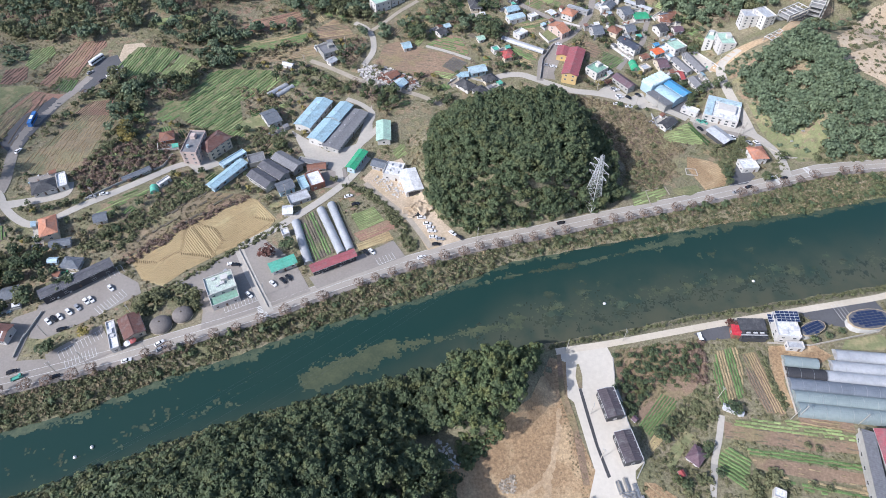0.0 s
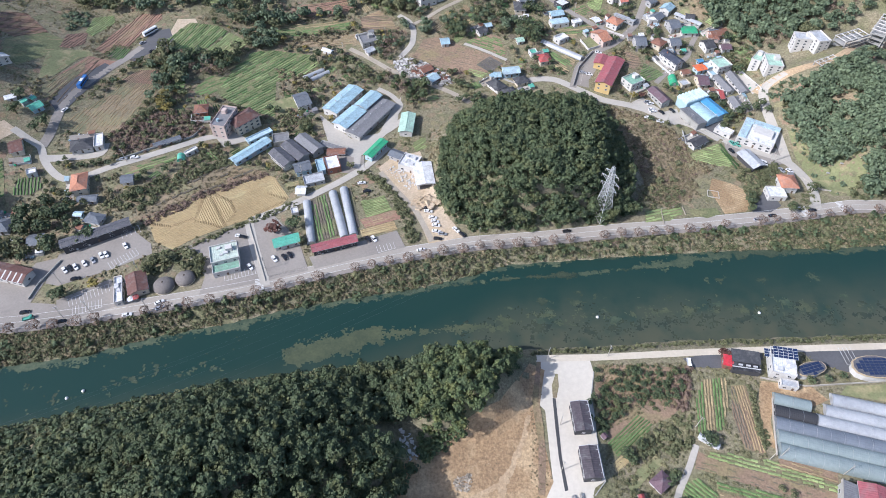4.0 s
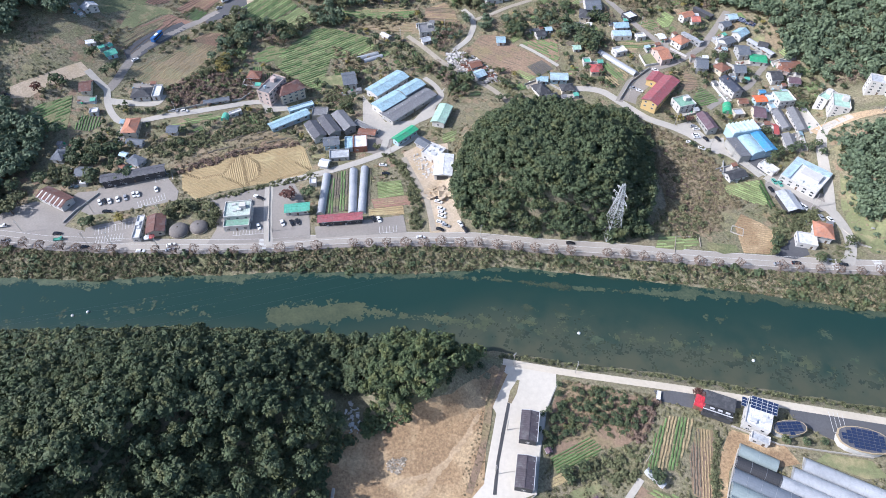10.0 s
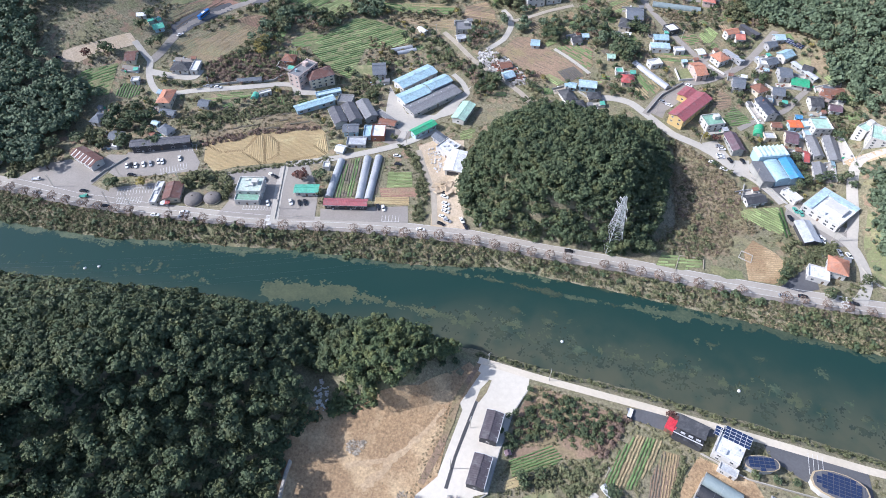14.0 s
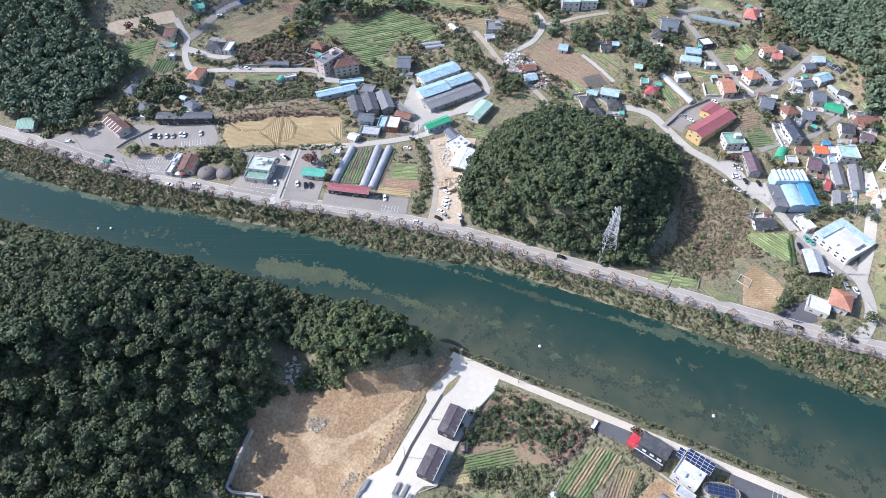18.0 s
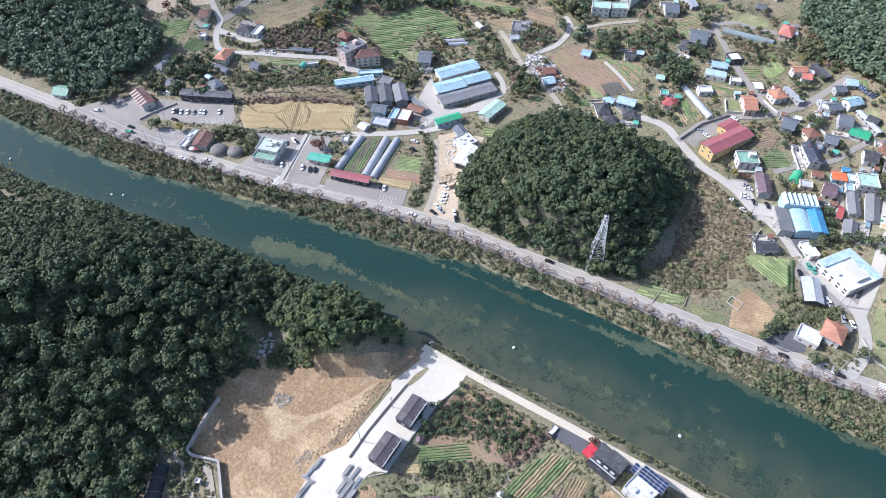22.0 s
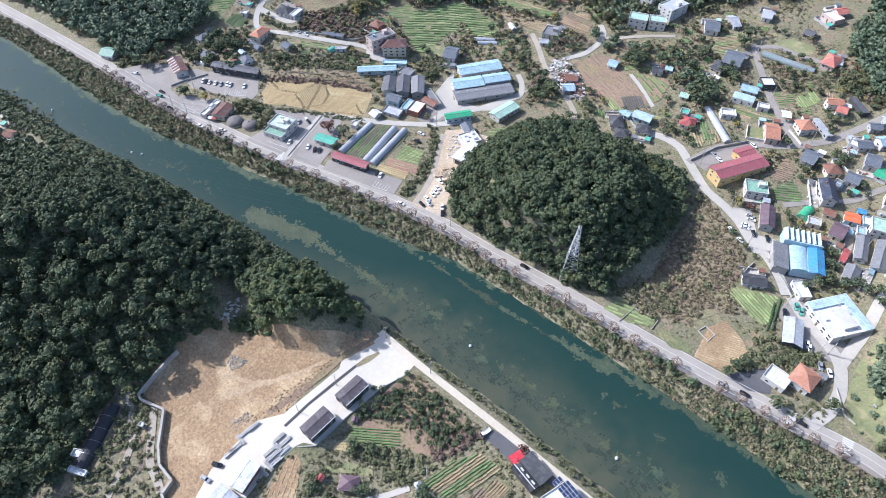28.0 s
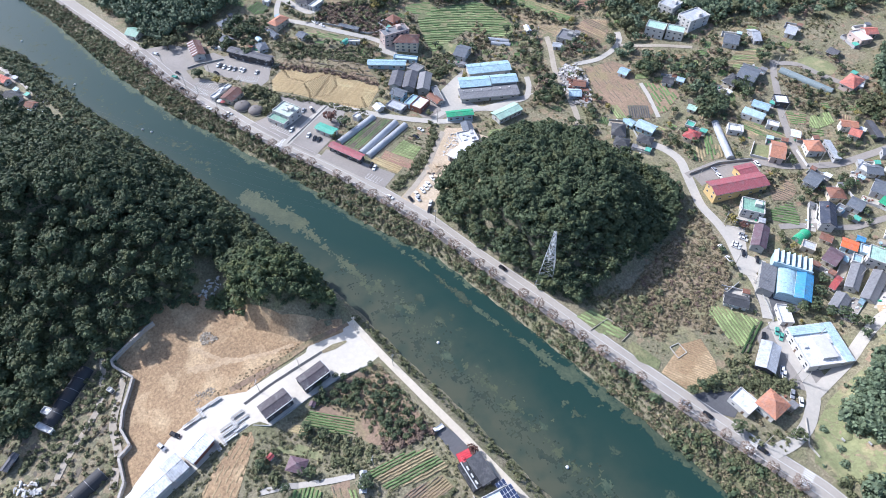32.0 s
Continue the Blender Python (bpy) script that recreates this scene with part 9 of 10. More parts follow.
tree(83.4, 120.9, 1.8, 2.8, 'leaf', 'small dark green orchard tree on dry grass')
tree(89.5, 141.6, 1.4, 2.8, 'leaf', 'small dark green orchard tree on dry grass')
tree(89.4, 136.8, 1.9, 3, 'leaf', 'small dark green orchard tree on dry grass')
tree(86.7, 133.7, 1.6, 3.2, 'leaf', 'small dark green orchard tree on dry grass')
tree(87.2, 128.7, 1.6, 2.8, 'leaf', 'small dark green orchard tree on dry grass')
tree(84.9, 127, 1.8, 3.1, 'leaf', 'small dark green orchard tree on dry grass')
tree(86.7, 122.6, 1.7, 3, 'leaf', 'small dark green orchard tree on dry grass')
tree(92, 142.6, 1.7, 3.3, 'leaf', 'small dark green orchard tree on dry grass')
tree(91.7, 138.7, 1.5, 3.5, 'leaf', 'small dark green orchard tree on dry grass')
tree(89.8, 135, 1.9, 3.3, 'leaf', 'small dark green orchard tree on dry grass')
tree(90, 129.1, 1.7, 3.2, 'leaf', 'small dark green orchard tree on dry grass')
tree(88.6, 125.8, 1.6, 2.9, 'leaf', 'small dark green orchard tree on dry grass')
tree(94.2, 142.5, 1.8, 3, 'leaf', 'small dark green orchard tree on dry grass')
tree(96.1, 137.6, 1.5, 3.6, 'leaf', 'small dark green orchard tree on dry grass')
tree(92.6, 135, 1.8, 3.7, 'leaf', 'small dark green orchard tree on dry grass')
tree(93.3, 131.2, 1.6, 3.3, 'leaf', 'small dark green orchard tree on dry grass')
tree(98.4, 142.2, 1.4, 3.1, 'leaf', 'small dark green orchard tree on dry grass')
tree(98.8, 139.7, 1.5, 3.1, 'leaf', 'small dark green orchard tree on dry grass')
tree(96.9, 134, 1.9, 2.8, 'leaf', 'small dark green orchard tree on dry grass')
tree(96.3, 130.7, 1.4, 3.4, 'leaf', 'small dark green orchard tree on dry grass')
tree(102.5, 138.9, 1.5, 2.9, 'leaf', 'small dark green orchard tree on dry grass')
tree(100.5, 136.2, 1.5, 3, 'leaf', 'small dark green orchard tree on dry grass')
tree(100.3, 132.4, 1.6, 3.4, 'leaf', 'small dark green orchard tree on dry grass')
tree(103.3, 142.9, 1.7, 3, 'leaf', 'small dark green orchard tree on dry grass')
tree(105.2, 139.1, 1.6, 3.6, 'leaf', 'small dark green orchard tree on dry grass')
tree(102.4, 134.9, 1.9, 2.9, 'leaf', 'small dark green orchard tree on dry grass')
tree(103.2, 132.3, 1.9, 3.4, 'leaf', 'small dark green orchard tree on dry grass')
tree(107.4, 143.4, 1.5, 3.5, 'leaf', 'small dark green orchard tree on dry grass')
tree(107.2, 140.5, 1.7, 3.2, 'leaf', 'small dark green orchard tree on dry grass')
tree(105.9, 137.3, 1.7, 3.4, 'leaf', 'small dark green orchard tree on dry grass')
tree(106.7, 133.3, 1.5, 2.9, 'leaf', 'small dark green orchard tree on dry grass')
tree(110.2, 145.6, 1.9, 2.9, 'leaf', 'small dark green orchard tree on dry grass')
tree(111.7, 140.6, 1.4, 3.3, 'leaf', 'small dark green orchard tree on dry grass')
tree(109.2, 136.1, 1.5, 3, 'leaf', 'small dark green orchard tree on dry grass')
tree(109.8, 133.5, 1.8, 3.1, 'leaf', 'small dark green orchard tree on dry grass')
tree(113.2, 145.2, 1.5, 3.6, 'leaf', 'small dark green orchard tree on dry grass')
tree(112.5, 138.2, 1.7, 2.8, 'leaf', 'small dark green orchard tree on dry grass')
for x, y, rad, high, kind in ((-9.5, 369, 4.6, 8.5, "leaf"), (-13, 363, 3.6, 7, "leaf"), (-4.5, 374, 4.0, 8, "leaf"), (-6, 401, 4.2, 8, "leaf"), (11, 410, 4.4, 9, "leaf"), (36, 386, 4.8, 9, "leaf"), (26, 392, 4.2, 8, "leaf"), (43, 388, 3.4, 7, "bush"),
                              (38, 419, 4.4, 9, "leaf"), (-28, 375, 3.4, 6, "bush"), (13, 395, 3.8, 7, "bush"), (-51.5, 385, 4.2, 8, "leaf"), (-6, 413, 4.2, 8, "bush"), (1, 318, 3.2, 6, "bush"), (158, 421, 3.6, 7, "bush"), (164, 402, 4.0, 7.5, "leaf"),
                              (160, 380, 3.4, 6.5, "bush"), (168, 372, 4.0, 7.5, "leaf"), (167, 355, 4.2, 8, "leaf"), (111, 366, 3.0, 5.5, "twig"), (119, 404, 2.8, 5.5, "leaf"), (135, 375, 2.8, 5, "bush"), (-196, 158, 4.2, 6.5, "leaf"), (-222, 160, 4.4, 8, "leaf"), (-232, 150, 4.6, 8, "leaf")):
    if free(x, y):
        tree(x, y, rad, high, kind)
# ---- river life ----


def weed_mats(name, label, growth, x0, x1, material, lift, cell=0.7, seed=1):
    """Ragged connected mats of weed: cells of water surface where growth(x, y) outweighs a broken noise."""
    verts, index, faces = [], {}, []

    def corner(i, j):
        if (i, j) not in index:
            q = noise.noise_vector((i * 7.31, j * 5.17, seed))
            index[i, j] = len(verts)
            verts.append(((i + q.x * 0.45) * cell, (j + q.y * 0.45) * cell, WATER + lift + 0.03 * q.z))
        return index[i, j]

    for i in range(int(x0 / cell), int(x1 / cell)):
        x = (i + 0.5) * cell
        lo, hi = line_at(SOUTH_BANK, x), line_at(NORTH_BANK, x)
        for j in range(int(lo / cell) - 1, int(hi / cell) + 2):
            y = (j + 0.5) * cell
            g = growth(x, y, lo, hi)
            if g < -0.6:
                continue
            n = 0.42 * noise.noise((x * 0.11, y * 0.13, seed)) + 0.4 * noise.noise((x * 0.32, y * 0.36, seed + 4)) + 0.36 * noise.noise((x * 0.95, y * 1.0, seed + 9))
            if g + n > 0:
                faces.append((corner(i, j), corner(i + 1, j), corner(i + 1, j + 1), corner(i, j + 1)))
    tagged(new(name, mesh(name, verts, faces, material)), label, "water weed", kind="stuff")


def off(line, x, y):
    """Distance from a line of points."""
    best = 1e9
    for (x0, y0), (x1, y1) in zip(line, line[1:]):
        dx, dy = x1 - x0, y1 - y0
        u = min(1.0, max(0.0, ((x - x0) * dx + (y - y0) * dy) / (dx * dx + dy * dy)))
        best = min(best, math.hypot(x - x0 - u * dx, y - y0 - u * dy))
    return best


MATWEED = mat("weed_mat", (0.092, 0.106, 0.058), (0.058, 0.074, 0.044), rough=0.35, grain=0.8, blotch=0.15, mix=0.8, bump=0.3, sheen=0.4)
MAT_LINE = [(-58, 131), (-46, 138), (-34, 143.5), (-25, 148)]
MAT_TWO = [(-20, 150), (-8, 152.5), (4, 156), (22, 159.5), (36, 161.5)]
MID = [(-25, 171.4), (11.5, 184), (27, 188.5), (49, 194.2), (73, 199.8), (94, 205.7), (127, 216), (152, 224), (173, 229), (190, 234)]
CLUMPS = ((37, 172.6, 4), (56, 173.4, 4), (68, 181.7, 4), (79, 178, 3.5), (88, 173.5, 4), (113, 188.8, 3), (137, 189.5, 4), (169, 195.6, 3.5), (188, 196, 5), (199, 204, 4), (54, 179.5, 4.5), (70, 185.5, 4), (80, 186.8, 3.5), (51, 167.5, 4.5), (60, 169, 4), (112, 190, 4), (138, 205, 5), (160, 208, 4), (185, 214, 5), (30, 174, 3), (98, 183, 3))
weed_mats("weed_mat", "broad olive weed mats beside the riverside wood", lambda x, y, lo, hi: 0.75 - off(MAT_LINE, x, y) / 7.0, -70, -15, MATWEED, 0.05, seed=9)
weed_mats("weed_mat", "olive weed mats below the riverside wood", lambda x, y, lo, hi: 0.22 - off(MAT_TWO, x, y) / 7.0, -28, 48, MATWEED, 0.05, seed=19)
weed_mats("floating_weed", "a ragged line of floating weed in mid river", lambda x, y, lo, hi: (0.12 if x < 60 else 0.24) - off(MID, x, y) / (5.0 if x < 100 else 8.0), -32, 205, ALGAE, 0.09, 0.45, 7)
weed_mats("floating_weed", "pale olive floating weed along the north bank", lambda x, y, lo, hi: 0.34 - (hi - y) / (9.0 if x < -60 else 6.0) - (0.3 if 60 < x < 120 else 0), -340, 260, ALGAE, 0.08, 0.7, 6)
weed_mats("floating_weed", "scattered pale weed in the western reach", lambda x, y, lo, hi: -0.2 - 0.5 * abs((y - lo) / (hi - lo) - 0.36) if x < -85 else -1, -340, -60, ALGAE, 0.08, 0.8, 13)
weed_mats("floating_weed", "small clumps of floating weed on open water", lambda x, y, lo, hi: max(0.14 - math.hypot(x - cx, (y - cy) * 1.5) / r / 2.4 for cx, cy, r in CLUMPS), 20, 200, ALGAE, 0.09, 0.45, 12)
weed_mats("weed_mat", "olive weed mats in the southern shallows", lambda x, y, lo, hi: -0.1 - abs((y - lo) - 17) / 24.0 if x > 30 else -1, 28, 330, MATWEED, 0.06, 0.55, 23)
weed_mats("sunken_weed", "brownish sunken weed in the southern shallows", lambda x, y, lo, hi: -0.05 - abs((y - lo) - 12) / 34.0 if x > 15 else -1, 10, 330, SUNKEN, 0.03, 0.65, 10)

BUOY = mat("buoy_white", (0.8, 0.8, 0.78), (0.62, 0.62, 0.6), rough=0.4, bump=0, mix=0.3)


def buoy(x, y, r=0.75):
    base = new("buoy")
    base.matrix_basis = pose(x, y, WATER)
    bm = bmesh.new()
    bmesh.ops.create_uvsphere(bm, u_segments=14, v_segments=9, radius=r)
    bmesh.ops.scale(bm, vec=(1, 1, 0.85), verts=bm.verts[:])
    bmesh.ops.translate(bm, vec=(0, 0, r * 0.3), verts=bm.verts[:])
    me = bpy.data.meshes.new("float")
    bm.to_mesh(me)
    bm.free()
    me.materials.append(BUOY)
    me.shade_smooth()
    part("float", me, base)
    part("collar", mesh("collar", *tube((0, 0, r * 0.2), (0, 0, r * 0.36), r * 1.03, 14), STEEL), base)
    part("ring", mesh("ring", *tube((0, 0, r * 1.1), (0, 0, r * 1.3), r * 0.16, 8), STEEL), base)
    tagged(base, "white round buoy afloat on the river", "buoy", group="river buoys")


buoy(78.4, 173.7)
buoy(155.1, 187.4)
buoy(-144, 101.9)
buoy(59.8, 208.8)
buoy(-297.6, 49.2)
buoy(-221.2, 71.5)
buoy(-149.3, 97.6)
buoy(192.3, 238)
buoy(57.3, 207.5)
buoy(133.5, 225.8)
# ---- pylon, poles and wires ----


def pylon(x, y, high, turn):
    """Lattice power pylon with three pairs of arms."""
    base = new("power_pylon")
    base.matrix_basis = pose(x, y, land(x, y) - 0.3, 0, 0, turn)
    wide = lambda z: 3.6 * (1 - z / high) ** 1.15 + 0.55
    levels = [0, 4.5, 8.5, 12, 15, 18, 20.5, 23, 25.5, 28, 30.5, high]
    corners = ((-1, -1), (1, -1), (1, 1), (-1, 1))
    for cx, cy in corners:
        part("leg", mesh("leg", *join(*[tube((cx * wide(a), cy * wide(a), a), (cx * wide(b), cy * wide(b), b), 0.16, 4) for a, b in zip(levels, levels[1:])]), PYLON), base)
    for k, (a, b) in enumerate(zip(levels, levels[1:])):
        bits = []
        for (ax, ay), (bx, by) in zip(corners, corners[1:] + corners[:1]):
            bits += [tube((ax * wide(a), ay * wide(a), a), (bx * wide(b), by * wide(b), b), 0.085, 3), tube((bx * wide(a), by * wide(a), a), (ax * wide(b), ay * wide(b), b), 0.085, 3),
                     tube((ax * wide(b), ay * wide(b), b), (bx * wide(b), by * wide(b), b), 0.08, 3)]
        for bit in bits:
            part("brace", mesh("brace", *bit, PYLON), base)
    for z, reach in ((21.5, 5.6), (26.0, 6.2), (30.5, 4.6)):
        for s in (-1, 1):
            w = wide(z)
            arm = [tube((s * w, -w, z), (s * reach, 0, z + 0.3), 0.1, 4), tube((s * w, w, z), (s * reach, 0, z + 0.3), 0.1, 4), tube((s * w, 0, z + 1.5), (s * reach, 0, z + 0.3), 0.1, 4)]
            for u in (0.3, 0.55, 0.78):
                arm.append(tube((s * (w + (reach - w) * u), -w * (1 - u), z), (s * (w + (reach - w) * u), w * (1 - u), z), 0.07, 3))
                arm.append(tube((s * (w + (reach - w) * u), 0, z), (s * (w + (reach - w) * u), 0, z + 1.5 * (1 - u)), 0.07, 3))
            a = part("cross_arm", mesh("cross_arm", *join(*arm), PYLON), base)
            part("insulator", mesh("insulator", *join(*[tube((s * reach, 0, z + 0.2 - 0.3 * k), (s * reach, 0, z - 0.02 - 0.3 * k), 0.14, 6, 0.09) for k in range(6)]), CONC), a)
    return tagged(base, "tall galvanised lattice power pylon with three pairs of arms", "pylon")


def wire(a, b, sag, r=0.02, label="thin power cable sagging between supports"):
    a, b = Vector(a), Vector(b)
    pts = []
    for k in range(21):
        u = k / 20
        p = a.lerp(b, u)
        p.z -= sag * 4 * u * (1 - u)
        pts.append(p)
    side = (b - a).cross(Vector((0, 0, 1))).normalized() * r
    rings = [[tuple(p + side), tuple(p - side), tuple(p + Vector((0, 0, r * 1.7)))] for p in pts]
    tagged(new("cable", mesh("cable", *loft(rings), CABLE)), label, "cable", group="power cables")


PYLON = mat("pylon_steel", (0.62, 0.63, 0.63), (0.48, 0.49, 0.5), rough=0.5, metal=0.2, bump=0.05)
CABLE = mat("dull_cable", (0.16, 0.17, 0.17), (0.12, 0.12, 0.13), rough=0.6, metal=0.3, bump=0)
pylon(79.5, 234.0, 35.0, -50.0)
for z, reach in ((20.0, 5.6), (24.5, 6.2), (29.0, 4.6)):
    for s in (-1, 1):
        px, py = 79.5 + s * reach * math.cos(radians(-50)), 234 + s * reach * math.sin(radians(-50))
        pz = land(79.5, 234) + z
        wire((px, py, pz), (px + 250, py + 210, pz + 45), 12)
        wire((px, py, pz), (px - 260, py - 218, pz + 30), 14)
POLES = {}


def pole(x, y, turn=0.0, high=9.5):
    m = pose(x, y, land(x, y) - 0.2, 0, 0, turn)
    if "pole" in POLES:
        return copy_thing(POLES["pole"], m)
    base = new("utility_pole")
    part("shaft", mesh("shaft", *tube((0, 0, 0), (0, 0, high), 0.17, 8, 0.11), CONC), base)
    for z in (high - 0.5, high - 1.3):
        part("cross_arm", mesh("cross_arm", *box(-0.9, 0.9, -0.05, 0.05, z - 0.05, z + 0.05), STEEL), base)
    for k in (-0.8, 0, 0.8):
        part("insulator", mesh("insulator", *tube((k, 0, high - 0.45), (k, 0, high - 0.2), 0.07, 6), FRAME), base)
    base.matrix_basis = m
    POLES["pole"] = base
    return tagged(base, "tall grey concrete utility pole with cross arms", "utility pole", group="utility poles")


pole(116.3, 121, 139)
pole(143.6, 111.3, 42)
pole(147.6, 112.7, 83)
pole(170.6, 109.1, 86)
pole(55, 143.6, 66)
pole(81.3, 148.9, 106)
pole(61.3, 113.7, 85)
pole(62.4, 94.8, 139)
pole(-205.4, 127.5, 166)
pole(-168.3, 132.9, 39)
pole(-157.2, 137.6, 6)
pole(-180.4, 151.6, 93)
pole(-145, 162.9, 96)
pole(-84.7, 174.4, 96)
pole(-85.9, 241.5, 10)
pole(-52.9, 253.6, 89)
pole(154.1, 303.8, 5)
pole(180.7, 294.3, 108)
pole(133.8, 319, 125)
pole(178.8, 351.3, 60)
pole(159.5, 360.5, 50)
pole(99.3, 335.5, 145)
pole(68.5, 349.9, 20)
pole(88.5, 393.3, 140)
pole(99, 407.8, 70)
pole(62.2, 422.8, 110)
pole(29.6, 454, 130)
pole(-66.5, 378.7, 110)
pole(-91.9, 359.7, 150)
pole(-145.3, 263.4, 60)
pole(-184.5, 232.5, 170)
pole(121.2, 319.9, 160)
pole(177.6, 293, 85)
pole(190.8, 257.2, 90)
pole(169.9, 318, 65)
pole(17.8, 209.2, 70)
pole(-131.1, 142.6, 120)


def zebra(x, y, bars=8):
    """Painted crossing over the main road near a place on it."""
    y = line_at(MAIN_ROAD, x)
    turn = math.degrees(math.atan2(line_at(MAIN_ROAD, x + 4) - line_at(MAIN_ROAD, x - 4), 8))
    base = new("crossing")
    base.matrix_basis = pose(x, y, land(x, y), 0, 0, turn)
    for k in range(bars):
        v = (k - (bars - 1) / 2) * 0.9
        part("bar", mesh("bar", [(p, v + e, 0.235) for p, e in ((-2, -0.24), (2, -0.24), (2, 0.24), (-2, 0.24))], [(0, 1, 2, 3)], PAINT), base)
    tagged(base, "white zebra crossing painted on the road", "crossing", kind="structure")


zebra(188.2, 252.9)
zebra(208.6, 262.4)
zebra(-84.6, 163.5)
# ---- walls, heaps and yard things ----


def wall_line(label, line, high, thick, material, top=None, z_off=0.0):
    """A free-standing or retaining wall along a line, with a coping."""
    base = new("wall_garden", None)
    pts = [Vector((x, y, land(x, y) - 0.3 + z_off)) for x, y in line]
    for a, b in zip(pts, pts[1:]):
        d = (b - a).to_2d().normalized()
        n = Vector((-d.y, d.x)) * thick / 2
        v = []
        for p in (a, b):
            for s in (-1, 1):
                v += [(p.x + n.x * s, p.y + n.y * s, p.z), (p.x + n.x * s, p.y + n.y * s, p.z + high + 0.3)]
        part("wall_length", mesh("wall_length", v, [(0, 4, 5, 1), (2, 3, 7, 6), (1, 5, 7, 3), (0, 1, 3, 2), (4, 6, 7, 5)], material), base)
        v = [(q[0] + (q[0] - p.x) * 0.25, q[1] + (q[1] - p.y) * 0.25, q[2] + e) for p, qs in ((a, v[:4]), (b, v[4:])) for q in (qs[1], qs[3]) for e in (0.005, 0.16)]
        part("coping", mesh("coping", v, [(0, 4, 5, 1), (2, 3, 7, 6), (1, 5, 7, 3), (0, 2, 6, 4)], top or material), base)
    take_line(line, thick + 1)
    return tagged(base, label, "wall")


wall_line("winding pale concrete block retaining wall", [(7.8, 66.4), (9.1, 61.7), (12.3, 53.6), (16, 45.3), (18.8, 45.2), (28.6, 51), (34.5, 47.9), (42.3, 43.5), (50, 41), (58.7, 42.5), (61.5, 37.5), (72.4, 37), (78.6, 33.1), (85.1, 31)], 2.3, 0.75, mat("grey_block", (0.46, 0.43, 0.39), (0.33, 0.30, 0.27), mix=0.6, blotch=0.2))
wall_line('concrete retaining wall under the edge of the white yard', [(x + 0.2, y) for y, x in YARD_EDGE[2:8]], 2.05, 0.3, WALL['concrete'], z_off=-1.95)
wall_line('low grey wall round the forecourt', [(63.7, 347.3), (66.9, 365.7), (75.9, 382.8)], 1.6, 0.25, WALL["concrete"])
wall_line('white garden wall beside a lane', [(67, 393.9), (72.9, 384.3), (82.4, 389.8)], 1.5, 0.25, WALL["white"])
wall_line('white garden wall beside a lane', [(118.4, 382.5), (124.2, 374.1), (128.1, 372.7), (135, 379.9)], 1.4, 0.25, WALL["white"])
wall_line('grey roadside wall beside a lane', [(-189.8, 231.6), (-176.9, 243.1), (-157, 259.9), (-154.5, 269.6)], 1.2, 0.25, WALL["concrete"])
wall_line('grey lot wall beside a lane', [(-190.1, 150.3), (-187.3, 164.5)], 1.0, 0.25, WALL["concrete"])
wall_line('hedge-topped lot wall beside a lane', [(-190.1, 140.2), (-190.5, 152.7)], 1.0, 0.25, WALL["concrete"])
wall_line('concrete plot wall beside a lane', [(129.7, 313), (131, 300.4), (138.8, 298)], 1.2, 0.25, WALL["concrete"])
wall_line('concrete lane wall beside a lane', [(132, 320.6), (145.1, 314.7), (153.4, 309.1)], 1.0, 0.25, WALL["concrete"])
wall_line('white factory yard wall', [(160.5, 310.2), (178.4, 302.1)], 1.4, 0.25, WALL["white"])
wall_line('lane wall below the houses', [(121.7, 402.8), (133.4, 398.4), (137.5, 397.7)], 1.4, 0.25, WALL["white"])
wall_line('lane wall below the houses', [(85.3, 406.8), (96.7, 401.6)], 1.4, 0.25, WALL["white"])
wall_line('pale wall along the restaurant lot', [(-82.4, 167.3), (-103.7, 203)], 0.6, 0.25, CONC)
wall_line('concrete wall behind the greenhouses', [(149.4, 138.6), (147.9, 128.1), (146.5, 113.3)], 1.0, 0.25, CONC)
wall_line('low river path wall', [(146.2, 147.8), (164.8, 146.3), (199.6, 153.8)], 0.9, 0.25, CONC)
wall_line('boundary wall of the long hall', [(169.4, 107), (163, 78.9)], 1.2, 0.25, CONC)
wall_line('low garden wall beside a lane', [(11.2, 350.5), (30.4, 343.2)], 1.2, 0.25, WALL["concrete"])
wall_line('low plot wall beside a lane', [(112.6, 234.4), (111.9, 245.2), (123.2, 248.8), (124.6, 242.4)], 0.5, 0.25, TAN)
wall_line('small plot frame wall', [(138.1, 258.7), (138.6, 263.5), (144.1, 263), (144.2, 257.7), (138.1, 258.7)], 0.4, 0.25, CONC)
wall_line('garden terrace wall beside a lane', [(191.9, 281.8), (200.6, 272.9), (205.7, 272.4)], 0.8, 0.25, CONC)
surface("drain_channel", "dark open drain through the white yard", "drain", [(57.9, 125.3), (59.2, 125.3), (60.9, 112), (62.4, 100), (65.2, 87.5), (63.9, 87), (61.2, 99.8), (59.5, 111.9)], WALL["dark"], 0.2)
surface("grass_strip", "dry grass strip in the white yard", "grass", [(58, 125.4), (59.6, 125.4), (60.4, 131), (59.8, 137), (58.8, 137), (57.4, 131)], SOIL["dry"], 0.2)
surface("earth_bank", "brown earth bank beside the yard", "bank", [(50.5, 141.9), (52.3, 141.9), (52.1, 124.8), (54.7, 111.9), (56.3, 97.5), (56.5, 84.2), (53.9, 84.2), (53, 104.6), (49.4, 122.1)], SOIL["brown"], 0.22)
rubble("rubble_heap", "heap of pale broken stone on bare earth", [(22.8, 80.5), (21, 83.1), (23.6, 87.5), (28.5, 86.9), (28.9, 83.7), (26.9, 80.5)], 220, 0.36, 61, FIELDSTONE)
